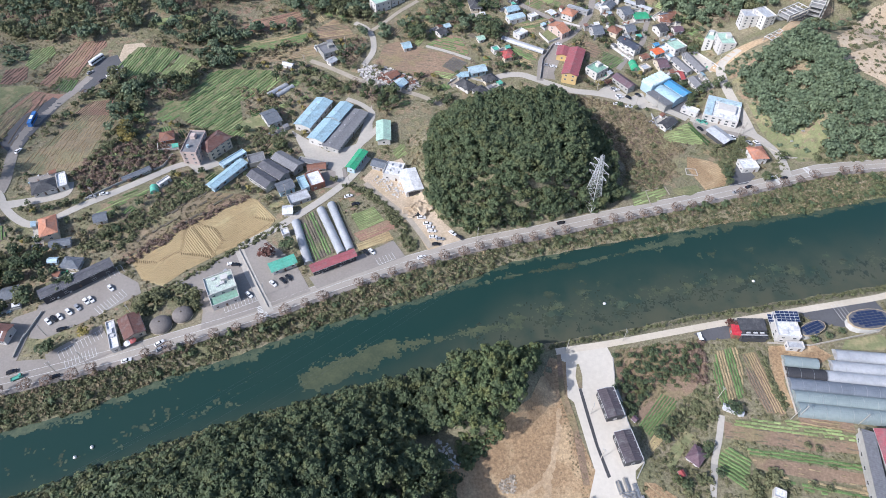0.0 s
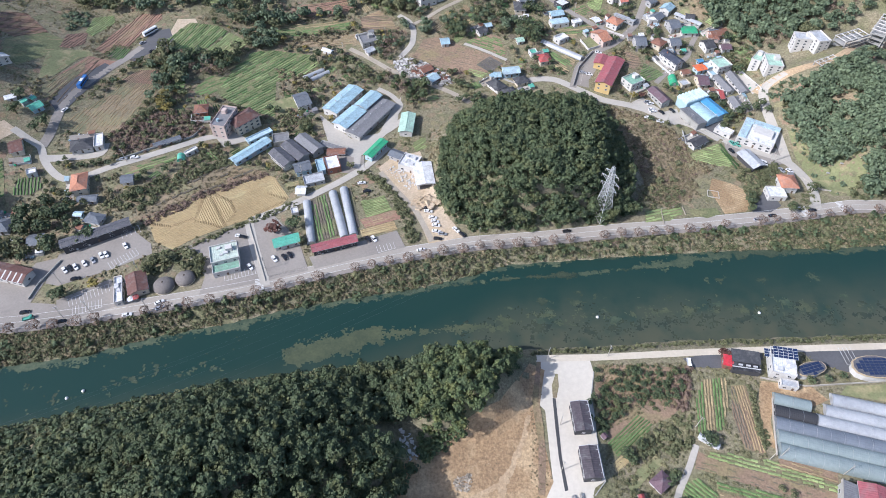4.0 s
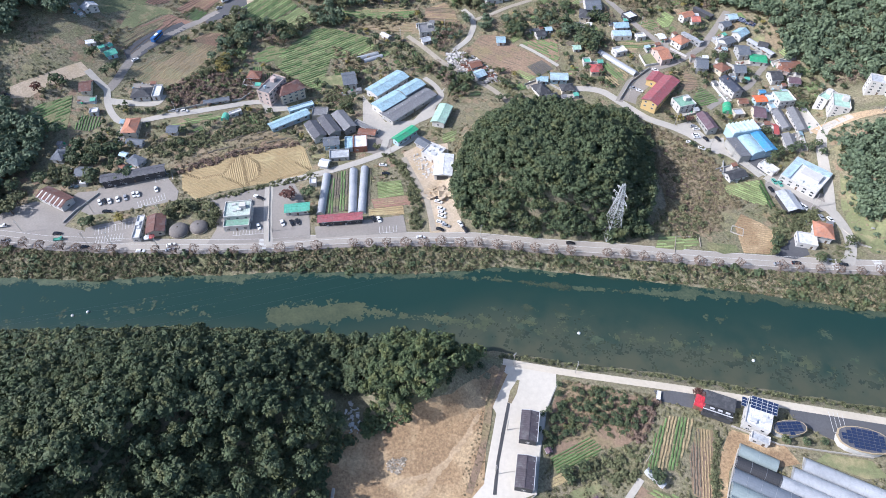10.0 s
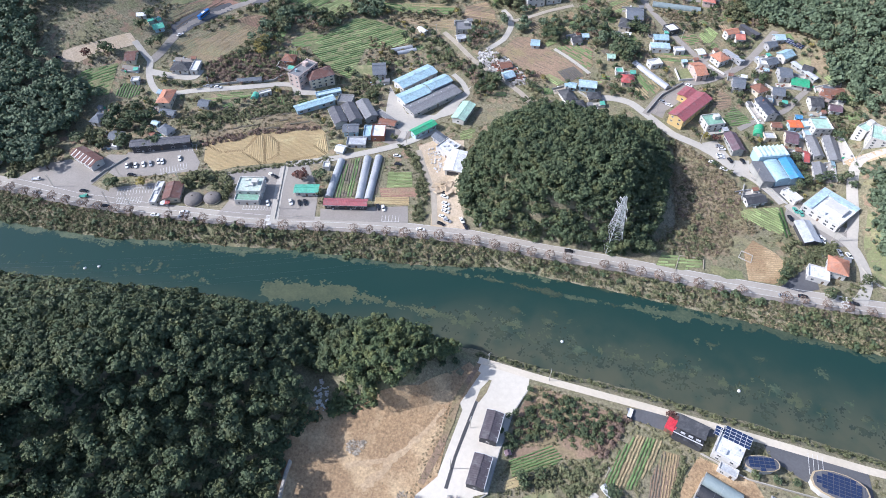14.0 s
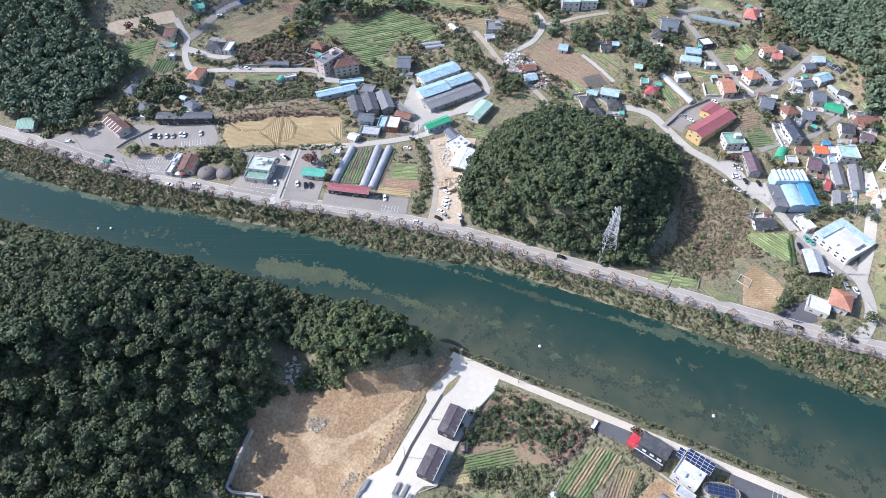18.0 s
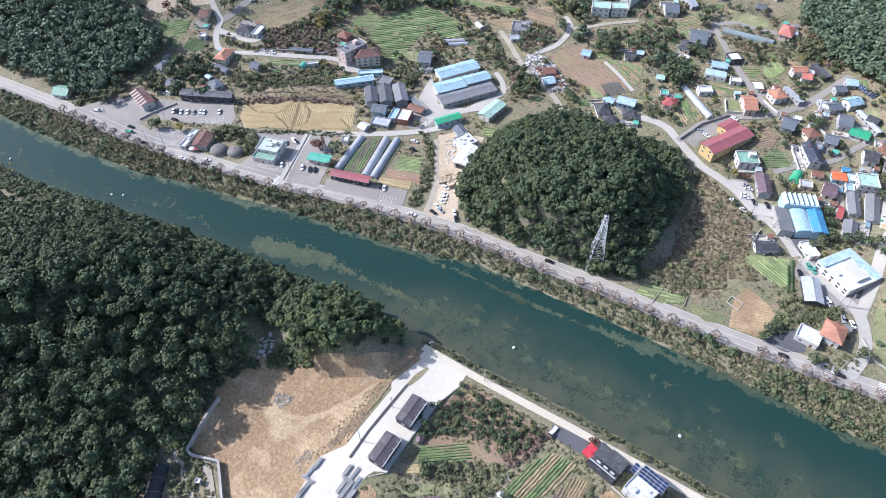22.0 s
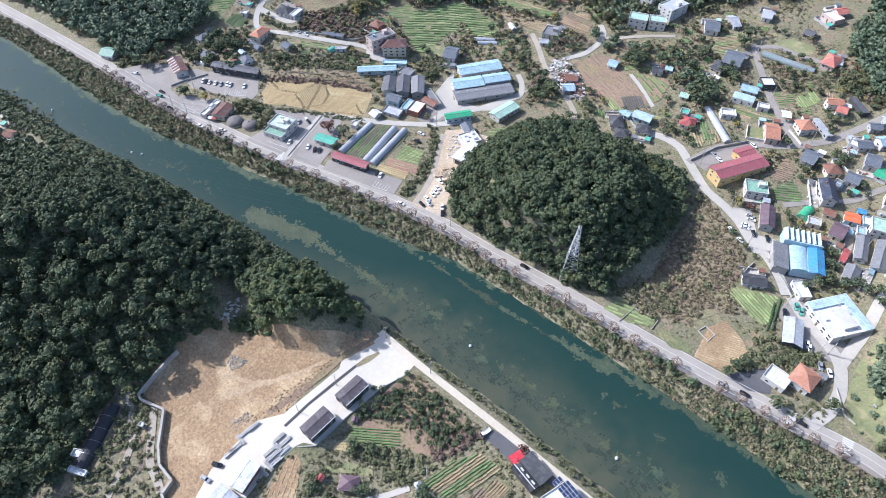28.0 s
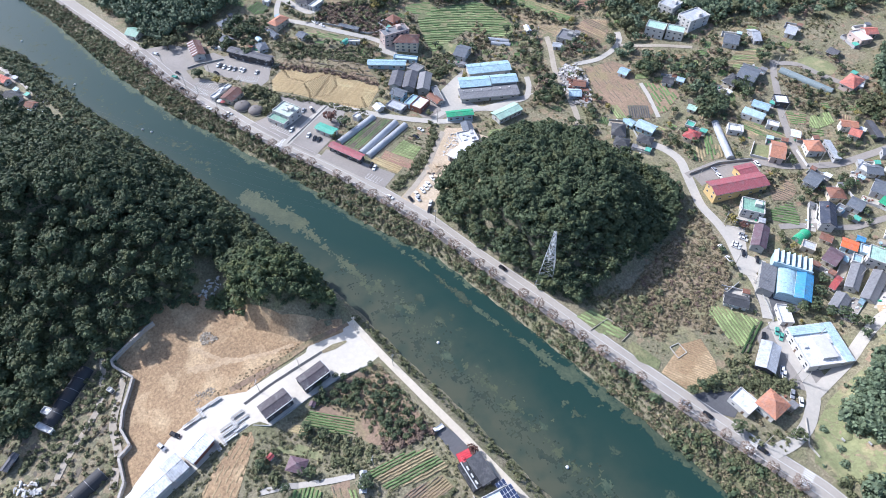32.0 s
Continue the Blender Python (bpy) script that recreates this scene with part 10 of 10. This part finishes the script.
GRAVEL = mat("earthy_gravel", (0.44, 0.335, 0.21), (0.30, 0.215, 0.13), rough=0.95, grain=1.5, mix=0.7, island=0.35)
rubble("stone_scatter", "earthy gravel and stones strewn on bare earth", [(23.4, 68), (18.5, 79), (22, 90), (34, 96), (46, 88), (45, 76), (37, 68)], 1600, 0.12, 62, GRAVEL)
rubble("stone_scatter", "earthy clods along the edge of bare earth", [(36, 112), (48, 132), (53, 128), (48, 108), (44, 96), (34, 98)], 700, 0.11, 162, GRAVEL)
rubble("rubble_heap", "broken concrete at the field edge", [(49.6, 68.4), (47.7, 72.7), (52.1, 79.8), (54.6, 76.5), (53.4, 69.7)], 150, 0.3, 63, FIELDSTONE)
rubble("scrap_heap", "white scrap and sacks by the greenhouse", [(53.4, -0.9), (50, 1.6), (54.5, 9), (60.8, 9)], 80, 0.7, 64, WALL["white"])
rubble("scrap_heap", "white scrap beside the wood", [(5.4, 86.8), (-1.4, 94.5), (-2.5, 101.3), (2.1, 99.7), (7, 91.3)], 40, 0.7, 65, WALL["white"])
rubble("demolition_rubble", "broad field of pale demolition rubble", [(-54.7, 348.2), (-56.7, 356.7), (-51.4, 362.3), (-33.3, 357.2), (-18.6, 346.6), (-9.4, 343.2), (-16.4, 337.6), (-26.8, 336.5), (-39.6, 341.1)], 520, 0.9, 66)
rubble("demolition_timber", "rusty boards amid the rubble", [(-41.8, 346.9), (-42.5, 353.9), (-20.3, 348.9), (-15.3, 342.1), (-27.1, 339.9)], 90, 1.2, 67, ROOF["rust"])
rubble("building_materials", "white building materials on the site", [(-40.5, 253.1), (-35, 260.4), (-22.8, 250.9), (-17.3, 247.1), (-24.2, 239.6), (-32.9, 245.9)], 120, 0.5, 68, WALL["white"])
rubble("earth_heaps", "sandy earth heaps on the building site", [(-20.6, 231.2), (-12.2, 237), (-5.6, 231.9), (-7.6, 227.7), (-16.9, 225.5)], 60, 1.6, 69, SOIL["sand"])


def stack(x, y, turn, n, label="stack of pale formwork beams on the yard"):
    """Stacked long beams."""
    base = new("beam_stack")
    r = random.Random(n)
    for k in range(n):
        z = 0.25 + 0.28 * (k // 4)
        part("beam", mesh("beam", *box(-2.6 + r.uniform(-0.4, 0.4), 2.6 + r.uniform(-0.4, 0.4), -0.13, 0.13, 0, 0.24), STEEL if k % 3 else CONC), base, m=pose(0, (k % 4) * 0.42 - 0.6, z))
    base.matrix_basis = pose(x, y, land(x, y), 0, 0, turn)
    tagged(base, label, "building material", group="beam stacks")


stack(57.2, 73.3, 101.2, 6)
stack(58.9, 70.4, 191, 7)
stack(60.9, 67.4, 100.9, 8)
stack(61.3, 64.9, 100.9, 9)
stack(67.6, 83, 100, 10)
stack(70.6, 80.8, 189.7, 11)
stack(72.9, 77.6, 99.6, 12)
stack(73.7, 82.1, 99.4, 6)
stack(70.5, 84.4, 99.7, 7)
stack(75.1, 74.5, 189.4, 8)
stack(75.8, 77.7, 99.3, 9)
stack(70.6, 77.2, 99.8, 10)
stack(57, 77, 101.1, 11)
stack(76.2, 71.8, 189.3, 12)


def dome_hall(x, y, r):
    """A low fabric dome on a ring beam with a cap."""
    base = new("dome_hall")
    base.matrix_basis = pose(x, y, land(x, y))
    n, rings = 20, 6
    v = [(r * math.cos(q) * math.cos(a), r * math.cos(q) * math.sin(a), 0.9 + r * 0.55 * math.sin(q)) for q in [math.pi / 2 * k / rings for k in range(rings)] for a in [2 * math.pi * j / n for j in range(n)]] + [(0, 0, 0.9 + r * 0.55)]
    f = [(i * n + j, i * n + (j + 1) % n, (i + 1) * n + (j + 1) % n, (i + 1) * n + j) for i in range(rings - 1) for j in range(n)] + [((rings - 1) * n + j, (rings - 1) * n + (j + 1) % n, rings * n) for j in range(n)]
    part("dome", mesh("dome", v, f, mat("dome_thatch", (0.21, 0.19, 0.175), (0.15, 0.135, 0.125), grain=1.0, blotch=0.2, mix=0.7, bump=0.5)), base)
    part("drum", mesh("drum", *tube((0, 0, -0.3), (0, 0, 0.95), r * 0.96, 20), WALL["cream"]), base)
    part("cap", mesh("cap", *tube((0, 0, 0.85 + r * 0.55), (0, 0, 1.3 + r * 0.55), 0.5, 10, 0.1), BARK), base)
    take_box(x, y, 0, 2 * r, 2 * r)
    tagged(base, "low round grey-brown thatched dome hut", "hut", group="dome huts")


def parasol(x, y, tone):
    base = new("parasol")
    base.matrix_basis = pose(x, y, land(x, y) + 0.14)
    part("pole", mesh("pole", *tube((0, 0, 0), (0, 0, 2.5), 0.04, 6), STEEL), base)
    v = [(1.7 * math.cos(0.7854 * k), 1.7 * math.sin(0.7854 * k), 2.1) for k in range(8)] + [(0, 0, 2.65), (0, 0, 2.5)]
    part("canopy", mesh("canopy", v, [(k, (k + 1) % 8, 8) for k in range(8)] + [((k + 1) % 8, k, 9) for k in range(8)], ROOF[tone]), base)
    part("foot", mesh("foot", *tube((0, 0, 0), (0, 0, 0.12), 0.35, 10), CONC), base)
    tagged(base, tone + " garden parasol on a terrace", "parasol", group="parasols")


dome_hall(-129.7, 157, 5.2)
dome_hall(-121.3, 162.7, 4.8)
parasol(-141.2, 146.4, 'white')
parasol(-139.3, 147.8, 'red')


def saw_hall(x, y, turn, w, d, h, teeth):
    """Works hall under a row of saw-tooth skylights."""
    base = new("works_hall")
    base.matrix_basis = pose(x, y, land(x, y), 0, 0, turn)
    take_box(x, y, turn, w, d)
    part("wall", mesh("wall", *box(-w / 2 + 0.3, w / 2 - 0.3, -d / 2 + 0.3, d / 2 - 0.3, -1, h), WALL["bluish"]), base)
    part("fascia", mesh("fascia", *box(-w / 2, w / 2, -d / 2 - 0.1, -d / 2 + 0.5, h - 0.5, h + 1.0), ROOF["sky"]), base)
    s = w / teeth
    for k in range(teeth):
        x0 = -w / 2 + k * s
        v = [(x0, q, h) for q in (-d / 2 + 0.5, d / 2)] + [(x0 + s * 0.62, q, h + 1.7) for q in (-d / 2 + 0.5, d / 2)] + [(x0 + s, q, h) for q in (-d / 2 + 0.5, d / 2)]
        part("roof_tooth", mesh("roof_tooth", v, [(0, 2, 3, 1), (0, 4, 2), (1, 3, 5), (0, 1, 5, 4)], ROOF["sky"]), base)
        v2 = [v[2], v[3], v[5], v[4]]
        part("skylight", mesh("skylight", [(p[0] + 0.02, p[1], p[2] + 0.01) for p in v2], [(0, 3, 2, 1)], ROOF["slate"]), base)
    tagged(base, "works hall with pale blue saw-tooth skylight roof", "warehouse")


saw_hall(137, 339.7, 35.2, 17.8, 8.9, 5.5, 7)


def solar_array(label, x, y, z, turn, cols, rows, tilt):
    base = new("solar_array")
    base.matrix_basis = pose(x, y, z, 0, 0, turn) @ pose(0, 0, 0, tilt)
    pm = mesh("panel", *box(-0.95, 0.95, -0.58, 0.58, 0, 0.05), SOLAR)
    fm = mesh("panel_frame", *join(box(-1, 1, -0.63, -0.58, -0.02, 0.07), box(-1, 1, 0.58, 0.63, -0.02, 0.07), box(-1, -0.95, -0.58, 0.58, -0.02, 0.07), box(0.95, 1, -0.58, 0.58, -0.02, 0.07)), FRAME)
    for i in range(cols):
        for j in range(rows):
            p = part("panel", pm, base, m=pose((i - (cols - 1) / 2) * 2.06, (j - (rows - 1) / 2) * 1.32, 0.3))
            part("panel_frame", fm, p)
    part("rack", mesh("rack", *join(*[box(-cols * 1.03, cols * 1.03, (j - (rows - 1) / 2) * 1.32 - 0.05, (j - (rows - 1) / 2) * 1.32 + 0.05, 0.1, 0.26) for j in range(rows)]), STEEL), base)
    tagged(base, label, "solar panels", group="solar arrays")


def boat_hall(label, x, y, turn, l, w, h):
    """Hall with a boat-shaped plan, a timber rim and solar panels on its curved roof."""
    base = new("pavilion")
    base.matrix_basis = pose(x, y, land(x, y), 0, 0, turn)
    take_box(x, y, turn, l, w)
    n = 14
    edge = [(l / 2 * math.cos(2 * math.pi * k / n), w / 2 * math.copysign(abs(math.sin(2 * math.pi * k / n)) ** 0.8, math.sin(2 * math.pi * k / n))) for k in range(n)]
    for name, k0, z0, z1, m in (("wall", 0.9, -0.5, h, WALL["white"]), ("rim", 1.0, h, h + 0.5, mat("pale_timber", (0.5, 0.4, 0.26), (0.38, 0.3, 0.2), rough=0.7)), ("roof", 0.93, h + 0.5, h + 0.62, ROOF["darkgray"])):
        v = [(p * k0, q * k0, z) for z in (z0, z1) for p, q in edge]
        part(name, mesh(name, v, [(k, (k + 1) % n, n + (k + 1) % n, n + k) for k in range(n)] + [tuple(range(n, 2 * n)), tuple(range(n))[::-1]], m), base)
    roof = base.children[-1]
    pm = mesh("solar_panel", *box(-0.9, 0.9, -0.6, 0.6, 0, 0.08), SOLAR)
    for i in range(int(l / 2)):
        for j in range(int(w / 1.4)):
            px, py = (i + 0.5) * 2 - l / 2, (j + 0.5) * 1.4 - w / 2
            if (px / (l / 2)) ** 2 + (py / (w / 2)) ** 2 < 0.62:
                part("solar_panel", pm, base, m=pose(px, py, h + 0.66))
    tagged(base, label, "pavilion")


solar_array("dark blue solar panels on the cafe roof", 156.5, 158.2, 5.9, -1.6, 5, 4, 10)
solar_array("dark blue solar panels on the cafe terrace", 150.1, 158.1, 4.6, -1.6, 2, 3, 8)
boat_hall("boat-shaped pavilion with a timber rim and solar roof", 167.3, 153.5, 23.7, 14, 6.5, 3.2)
boat_hall("boat-shaped pavilion with a timber rim and solar roof", 194.6, 158, 8, 21, 11, 4.0)
solar_array("dark solar panels on a slope rack", 129.4, 446.2, land(129.4, 446.2) + 1.2, -22.8, 6, 3, 18)


def bays(label, x0, y0, x1, y1, n, depth):
    """Painted parking bays along a line."""
    a, b = Vector((x0, y0)), Vector((x1, y1))
    d = (b - a) / n
    m = Vector((-d.y, d.x)).normalized() * depth
    base = new("bay_lines")
    lines = [(a + d * k, a + d * k + m) for k in range(n + 1)] + [(a, b)]
    for p, q in lines:
        e = (q - p).normalized()
        s = Vector((-e.y, e.x)) * 0.09
        part("bay_line", mesh("bay_line", [(c.x, c.y, land(c.x, c.y) + 0.27) for c in (p - s, q - s, q + s, p + s)], [(0, 1, 2, 3)], PAINT), base)
    tagged(base, label, "road marking", kind="structure")


bays("white painted parking bays", -164.8, 134.7, -153.6, 141.3, 9, 5)
bays("white painted parking bays", -171.9, 143, -157.4, 154.3, 11, -5)
bays("white painted parking bays", -101.9, 164.3, -87.2, 171.7, 10, 4.5)
bays("white painted parking bays", -160.1, 163.3, -150.8, 173.9, 9, 5)
bays("white painted parking bays", -31.8, 192.9, -23.9, 197, 5, 4.5)
bays("white painted parking bays", 185.3, 159.9, 190.4, 161, 3, 9)
bays("white painted parking bays", -166.7, 186.2, -159.7, 191.8, 4, -5)
surface("crossing", "pale concrete strip across the road", "crossing", [(-84.6, 169.3), (-82, 170.7), (-79.3, 165.2), (-82.2, 163.8)], CONC, 0.26)
# small vegetable patches between the houses
plot_r = random.Random(91)
PLOTS = [(-215, 195), (-120, 225), (-95, 215), (-20, 325), (70, 345), (120, 300), (175, 330), (195, 395), (150, 465), (60, 495), (-60, 470), (-120, 345), (-230, 320)]
for x, y in fill(PLOTS, 12, 92, 0.75):
    w, d, a = plot_r.uniform(5, 9), plot_r.uniform(3.5, 6.5), plot_r.choice((12, 25, -40, -55, 60))
    c, s = math.cos(radians(a)), math.sin(radians(a))
    quad = [(x + u * c - v * s, y + u * s + v * c) for u, v in ((-w / 2, -d / 2), (w / 2, -d / 2 * plot_r.uniform(0.7, 1)), (w / 2, d / 2), (-w / 2 * plot_r.uniform(0.75, 1), d / 2))]
    if inside(x, y, HILL_AREA) or not all(free(*q) for q in quad) or not free(x, y):
        continue
    crop = plot_r.choice(("green", "pale", "green", "soil", "straw", "dark"))
    field({"green": "small leafy green vegetable patch", "pale": "small pale green vegetable patch", "soil": "small dug brown vegetable patch", "straw": "small straw-mulched garden patch", "dark": "small dark green garden patch"}[crop],
          quad, plot_r.choice(("brown", "olive", "dark", "grass")), a, plot_r.uniform(1.0, 1.5), crop, 0.35, 0.8)
DIRT = [(12.9, 46.4), (3.8, 64.5), (7.7, 81.5), (19.2, 96.2), (44, 120.9), (51.3, 134), (56, 126.8), (54.5, 100.3), (52.7, 79), (53.9, 57.3), (50.9, 44.4), (39.9, 45.8)]
brush("dry_tufts", "dry tufts on bare earth", DIRT, 2.6, 0.28, DRYLEAF, 75, 0.35, TUFTS)
for strip in ([(-170.8, 200.8), (-146.3, 228.2), (-132.1, 246), (-124.7, 241.4), (-140.2, 220.4), (-159.3, 197.3)], [(-168.4, 206.1), (-147.9, 245.9), (-138.4, 252.2), (-125.6, 241.1), (-130.9, 231.5), (-149.4, 205.3), (-162.2, 197.1)]):
    take(strip)
# yards, lean-tos and clutter round the houses
home_r = random.Random(60)
clutter = {"white": [], "sky": [], "rust": [], "gray": [], "green": []}
for x, y, turn, w, d in HOMES:
    c, s = math.cos(radians(turn)), math.sin(radians(turn))
    spot = lambda u, v: (x + u * c - v * s, y + u * s + v * c)
    side = home_r.choice((-1, 1))
    if not free(*spot(0, side * (d / 2 + 3))):
        side = -side
    if not free(*spot(0, side * (d / 2 + 3))):
        continue
    deep, wide = home_r.uniform(3.5, 5.5), w / 2 + home_r.uniform(0.5, 2.0)
    quad = [spot(-wide, side * d / 2), spot(wide, side * d / 2), spot(wide, side * (d / 2 + deep)), spot(-wide, side * (d / 2 + deep))]
    surface("yard", "worn concrete yard beside a house", "yard", quad if side > 0 else quad[::-1], home_r.choice((CONC, CONC, TAN, ASPH, FOOTWAY)), 0.12)
    if home_r.random() < 0.6:
        wall_line("low block wall round a house yard", [quad[1], quad[2], quad[3]] if home_r.random() < 0.5 else [quad[2], quad[3], quad[0]], home_r.uniform(1.0, 1.5), 0.22, WALL[home_r.choice(("concrete", "white", "gray"))])
    for k in range(home_r.choice((1, 1, 2))):
        u = (wide - 1.6) * (-1 if k else 1)
        px, py = spot(u, side * (d / 2 + deep - 1.3))
        house("shed", home_r.choice(("small lean-to shed in a house yard", "small patched lean-to in a house yard")), px, py, turn, home_r.uniform(2.4, 3.6), home_r.uniform(1.8, 2.6), home_r.uniform(1.8, 2.2), roof="mono",
              tone=home_r.choice(("white", "sky", "gray", "rust", "silver", "lightblue", "slate", "teal")), wall=home_r.choice(("gray", "white", "concrete")), rise=0.4, windows=False, sink=0.6)
    for k in range(9):
        px, py = spot(home_r.uniform(-wide, wide), side * (d / 2 + home_r.uniform(0.3, deep + 1.5)))
        e = home_r.uniform(0.2, 0.75)
        v, f = box(-e, e, -e * home_r.uniform(0.4, 1), e * home_r.uniform(0.4, 1), 0, e * home_r.uniform(0.6, 1.6))
        m = pose(px, py, land(px, py) + 0.1, 0, 0, home_r.uniform(0, 180))
        clutter[home_r.choice(("white", "white", "gray", "gray", "rust", "sky", "green"))].append(([tuple(m @ Vector(q)) for q in v], f))
for tone, pieces in clutter.items():
    tagged(new("yard_clutter", mesh("yard_clutter", *join(*pieces), ROOF[tone])), "tubs, boxes and crates standing about house yards", "clutter", kind="stuff")
SCRUB = [(52.4, -12.4), (28.1, -1.7), (11.1, 13.5), (8.3, 33.1), (13.2, 45.3), (30.1, 49.3), (44.6, 43.4), (58.5, 38.6), (75.8, 32.5), (84.3, 29.5)]
scrub_r = random.Random(50)
patches("bare_earth", "brown earth patches amid scrub", [(x, y, scrub_r.uniform(0.8, 2.6)) for x, y in fill(SCRUB, 3.0, 51, 0.8)], SOIL["dry"], 0.06, 52)
patches("bare_earth", "dark earth patches amid scrub", [(x, y, scrub_r.uniform(0.8, 2.2)) for x, y in fill(SCRUB, 4.0, 53, 0.6)], SOIL["dark"], 0.11, 54)
brush("dry_brush", "dry brush by the retaining wall", SCRUB, 2.6, 0.9, DRYLEAF, 55, 0.55, None, (TUNNEL_YARD,))
brush("dry_brush", "olive brush by the retaining wall", SCRUB, 3.4, 1.4, BUSH, 56, 0.6, None, (TUNNEL_YARD,))


def grave_mound(x, y, r):
    base = new("grass_mound")
    base.matrix_basis = pose(x, y, land(x, y) + 0.05)
    n, rings = 18, 5
    v = [(r * math.cos(q) * math.cos(a), r * math.cos(q) * math.sin(a), r * 0.5 * math.sin(q) - 0.1) for q in [math.pi / 2 * k / rings for k in range(rings)] for a in [2 * math.pi * j / n for j in range(n)]] + [(0, 0, r * 0.5 - 0.1)]
    f = [(i * n + j, i * n + (j + 1) % n, (i + 1) * n + (j + 1) % n, (i + 1) * n + j) for i in range(rings - 1) for j in range(n)] + [((rings - 1) * n + j, (rings - 1) * n + (j + 1) % n, rings * n) for j in range(n)]
    part("turf", mesh("turf", v, f, SOIL["lawn"], smooth_shade=True), base)
    part("stone_slab", mesh("stone_slab", *box(-0.8, 0.8, -r - 1.0, -r - 0.2, -0.1, 0.35), WALL["concrete"]), base)
    tagged(base, "round grass-covered mound on a lawn slope", "mound", group="grass mounds")


grave_mound(206.1, 287.7, 2.4)
grave_mound(212.6, 292.1, 2.4)
cover_r = random.Random(65)
VALLEY = [(-330, 100), (-150, 146), (-50, 190), (100, 240), (215, 272), (205, 330), (180, 390), (130, 470), (60, 560), (-100, 560), (-330, 420)]
covers = {"olive": [], "dry": [], "brown": []}
for x, y in fill(VALLEY, 4.2, 66, 0.75):
    if free(x, y) and not inside(x, y, HILL):
        kind = ("olive", "dry", "dry", "brown")[int((noise.noise((x * 0.03, y * 0.03, 5)) * 0.9 + 0.5 + cover_r.uniform(-0.25, 0.25)) * 4) % 4]
        covers[kind].append((x, y, cover_r.uniform(0.8, 3.2)))
for kind, spots in covers.items():
    patches("ground_cover", {"olive": "olive weeds in ragged patches", "dry": "dry grass in ragged patches", "brown": "bare brown earth in ragged patches"}[kind], spots, SOIL[kind], {"olive": 0.04, "dry": 0.06, "brown": 0.08}[kind], 67)
wild_r = random.Random(77)
MEADOW = [(-330, 100), (-150, 146), (-50, 190), (100, 240), (215, 272), (205, 330), (180, 390), (130, 470), (60, 560), (-100, 560), (-330, 420)]
spots, dry = [], []
for x, y in fill(MEADOW, 1.9, 78, 0.85):
    lush = noise.noise((x * 0.035, y * 0.035, 2)) + 0.5 * noise.noise((x * 0.11, y * 0.11, 4))
    if free(x, y) and not inside(x, y, HILL) and wild_r.random() < 0.45 + lush:
        k = wild_r.uniform(0.3, 0.8) * (1.0 + 1.0 * max(0.0, lush)) * (1.7 if wild_r.random() < 0.07 else 1)
        (dry if noise.noise((x * 0.05, y * 0.05, 7)) > 0.12 else spots).append((x, y, land(x, y) + 0.3 * k, k, k * wild_r.uniform(0.6, 1.1)))
tagged(new("weeds", scatter_mesh("weeds", TUFTS, spots, WEED, 79)), "olive weeds and shrubs on open ground", "weeds", kind="stuff")
tagged(new("weeds", scatter_mesh("weeds", TUFTS, dry, DRYLEAF, 80)), "dry brown weeds on open ground", "weeds", kind="stuff")
GARDENS = [(-220, 190), (-100, 230), (-20, 330), (60, 350), (120, 290), (195, 325), (190, 395), (140, 470), (50, 490), (-60, 470), (-230, 330)]
garden = {"leaf": [], "olive": [], "bare": [], "dry": [], "yellow": []}
for x, y in fill(GARDENS, 4.0, 81, 0.75):
    if free(x, y) and free(x + 2, y) and free(x - 2, y) and not inside(x, y, HILL):
        k = wild_r.uniform(0.8, 2.5)
        garden[wild_r.choice(("leaf", "leaf", "leaf", "leaf", "olive", "olive", "olive", "bare", "bare", "dry", "yellow"))].append((x, y, land(x, y) + k * 1.1, k, k * wild_r.uniform(0.8, 1.15)))
for kind, words, shapes, material in (("leaf", "small green garden trees between the houses", FAR_CROWNS, LEAF), ("olive", "small olive garden trees between the houses", FAR_CROWNS, BUSH), ("bare", "thin bare garden trees between the houses", TWIGGY, TWIG),
                                      ("dry", "browning garden trees between the houses", BUSHES, DRYLEAF), ("yellow", "yellowing garden trees between the houses", BUSHES, YELLEAF)):
    tagged(new("garden_trees", scatter_mesh("garden_trees", shapes, garden[kind], material, 84)), words, "trees", kind="stuff")
brush("weeds", "olive garden weeds round the plum-roofed shed", [(83, 99), (92, 111), (106, 125), (115, 125.5), (113.5, 112), (107, 92), (103, 79), (90, 78)], 1.7, 0.6, WEED, 171, 0.7, TUFTS)
SOUTH_MEADOW = [(50, 138), (100, 148), (215, 172), (230, 150), (215, 60), (120, 40), (60, 60), (75, 110)]
south = [(x, y, land(x, y) + 0.2, k, k * 0.8) for x, y in fill(SOUTH_MEADOW, 1.8, 82, 0.7) if free(x, y) for k in [wild_r.uniform(0.4, 1.1)]]
tagged(new("weeds", scatter_mesh("weeds", TUFTS, south, WEED, 83)), "olive weeds between the plots", "weeds", kind="stuff")
track('lane', 'pale concrete path on the far south bank', [(-288.5, 22.2), (-259.2, 33.1), (-236.6, 42.3), (-217, 48), (-200.3, 52.1)], 4.5, CONC, 0.2)
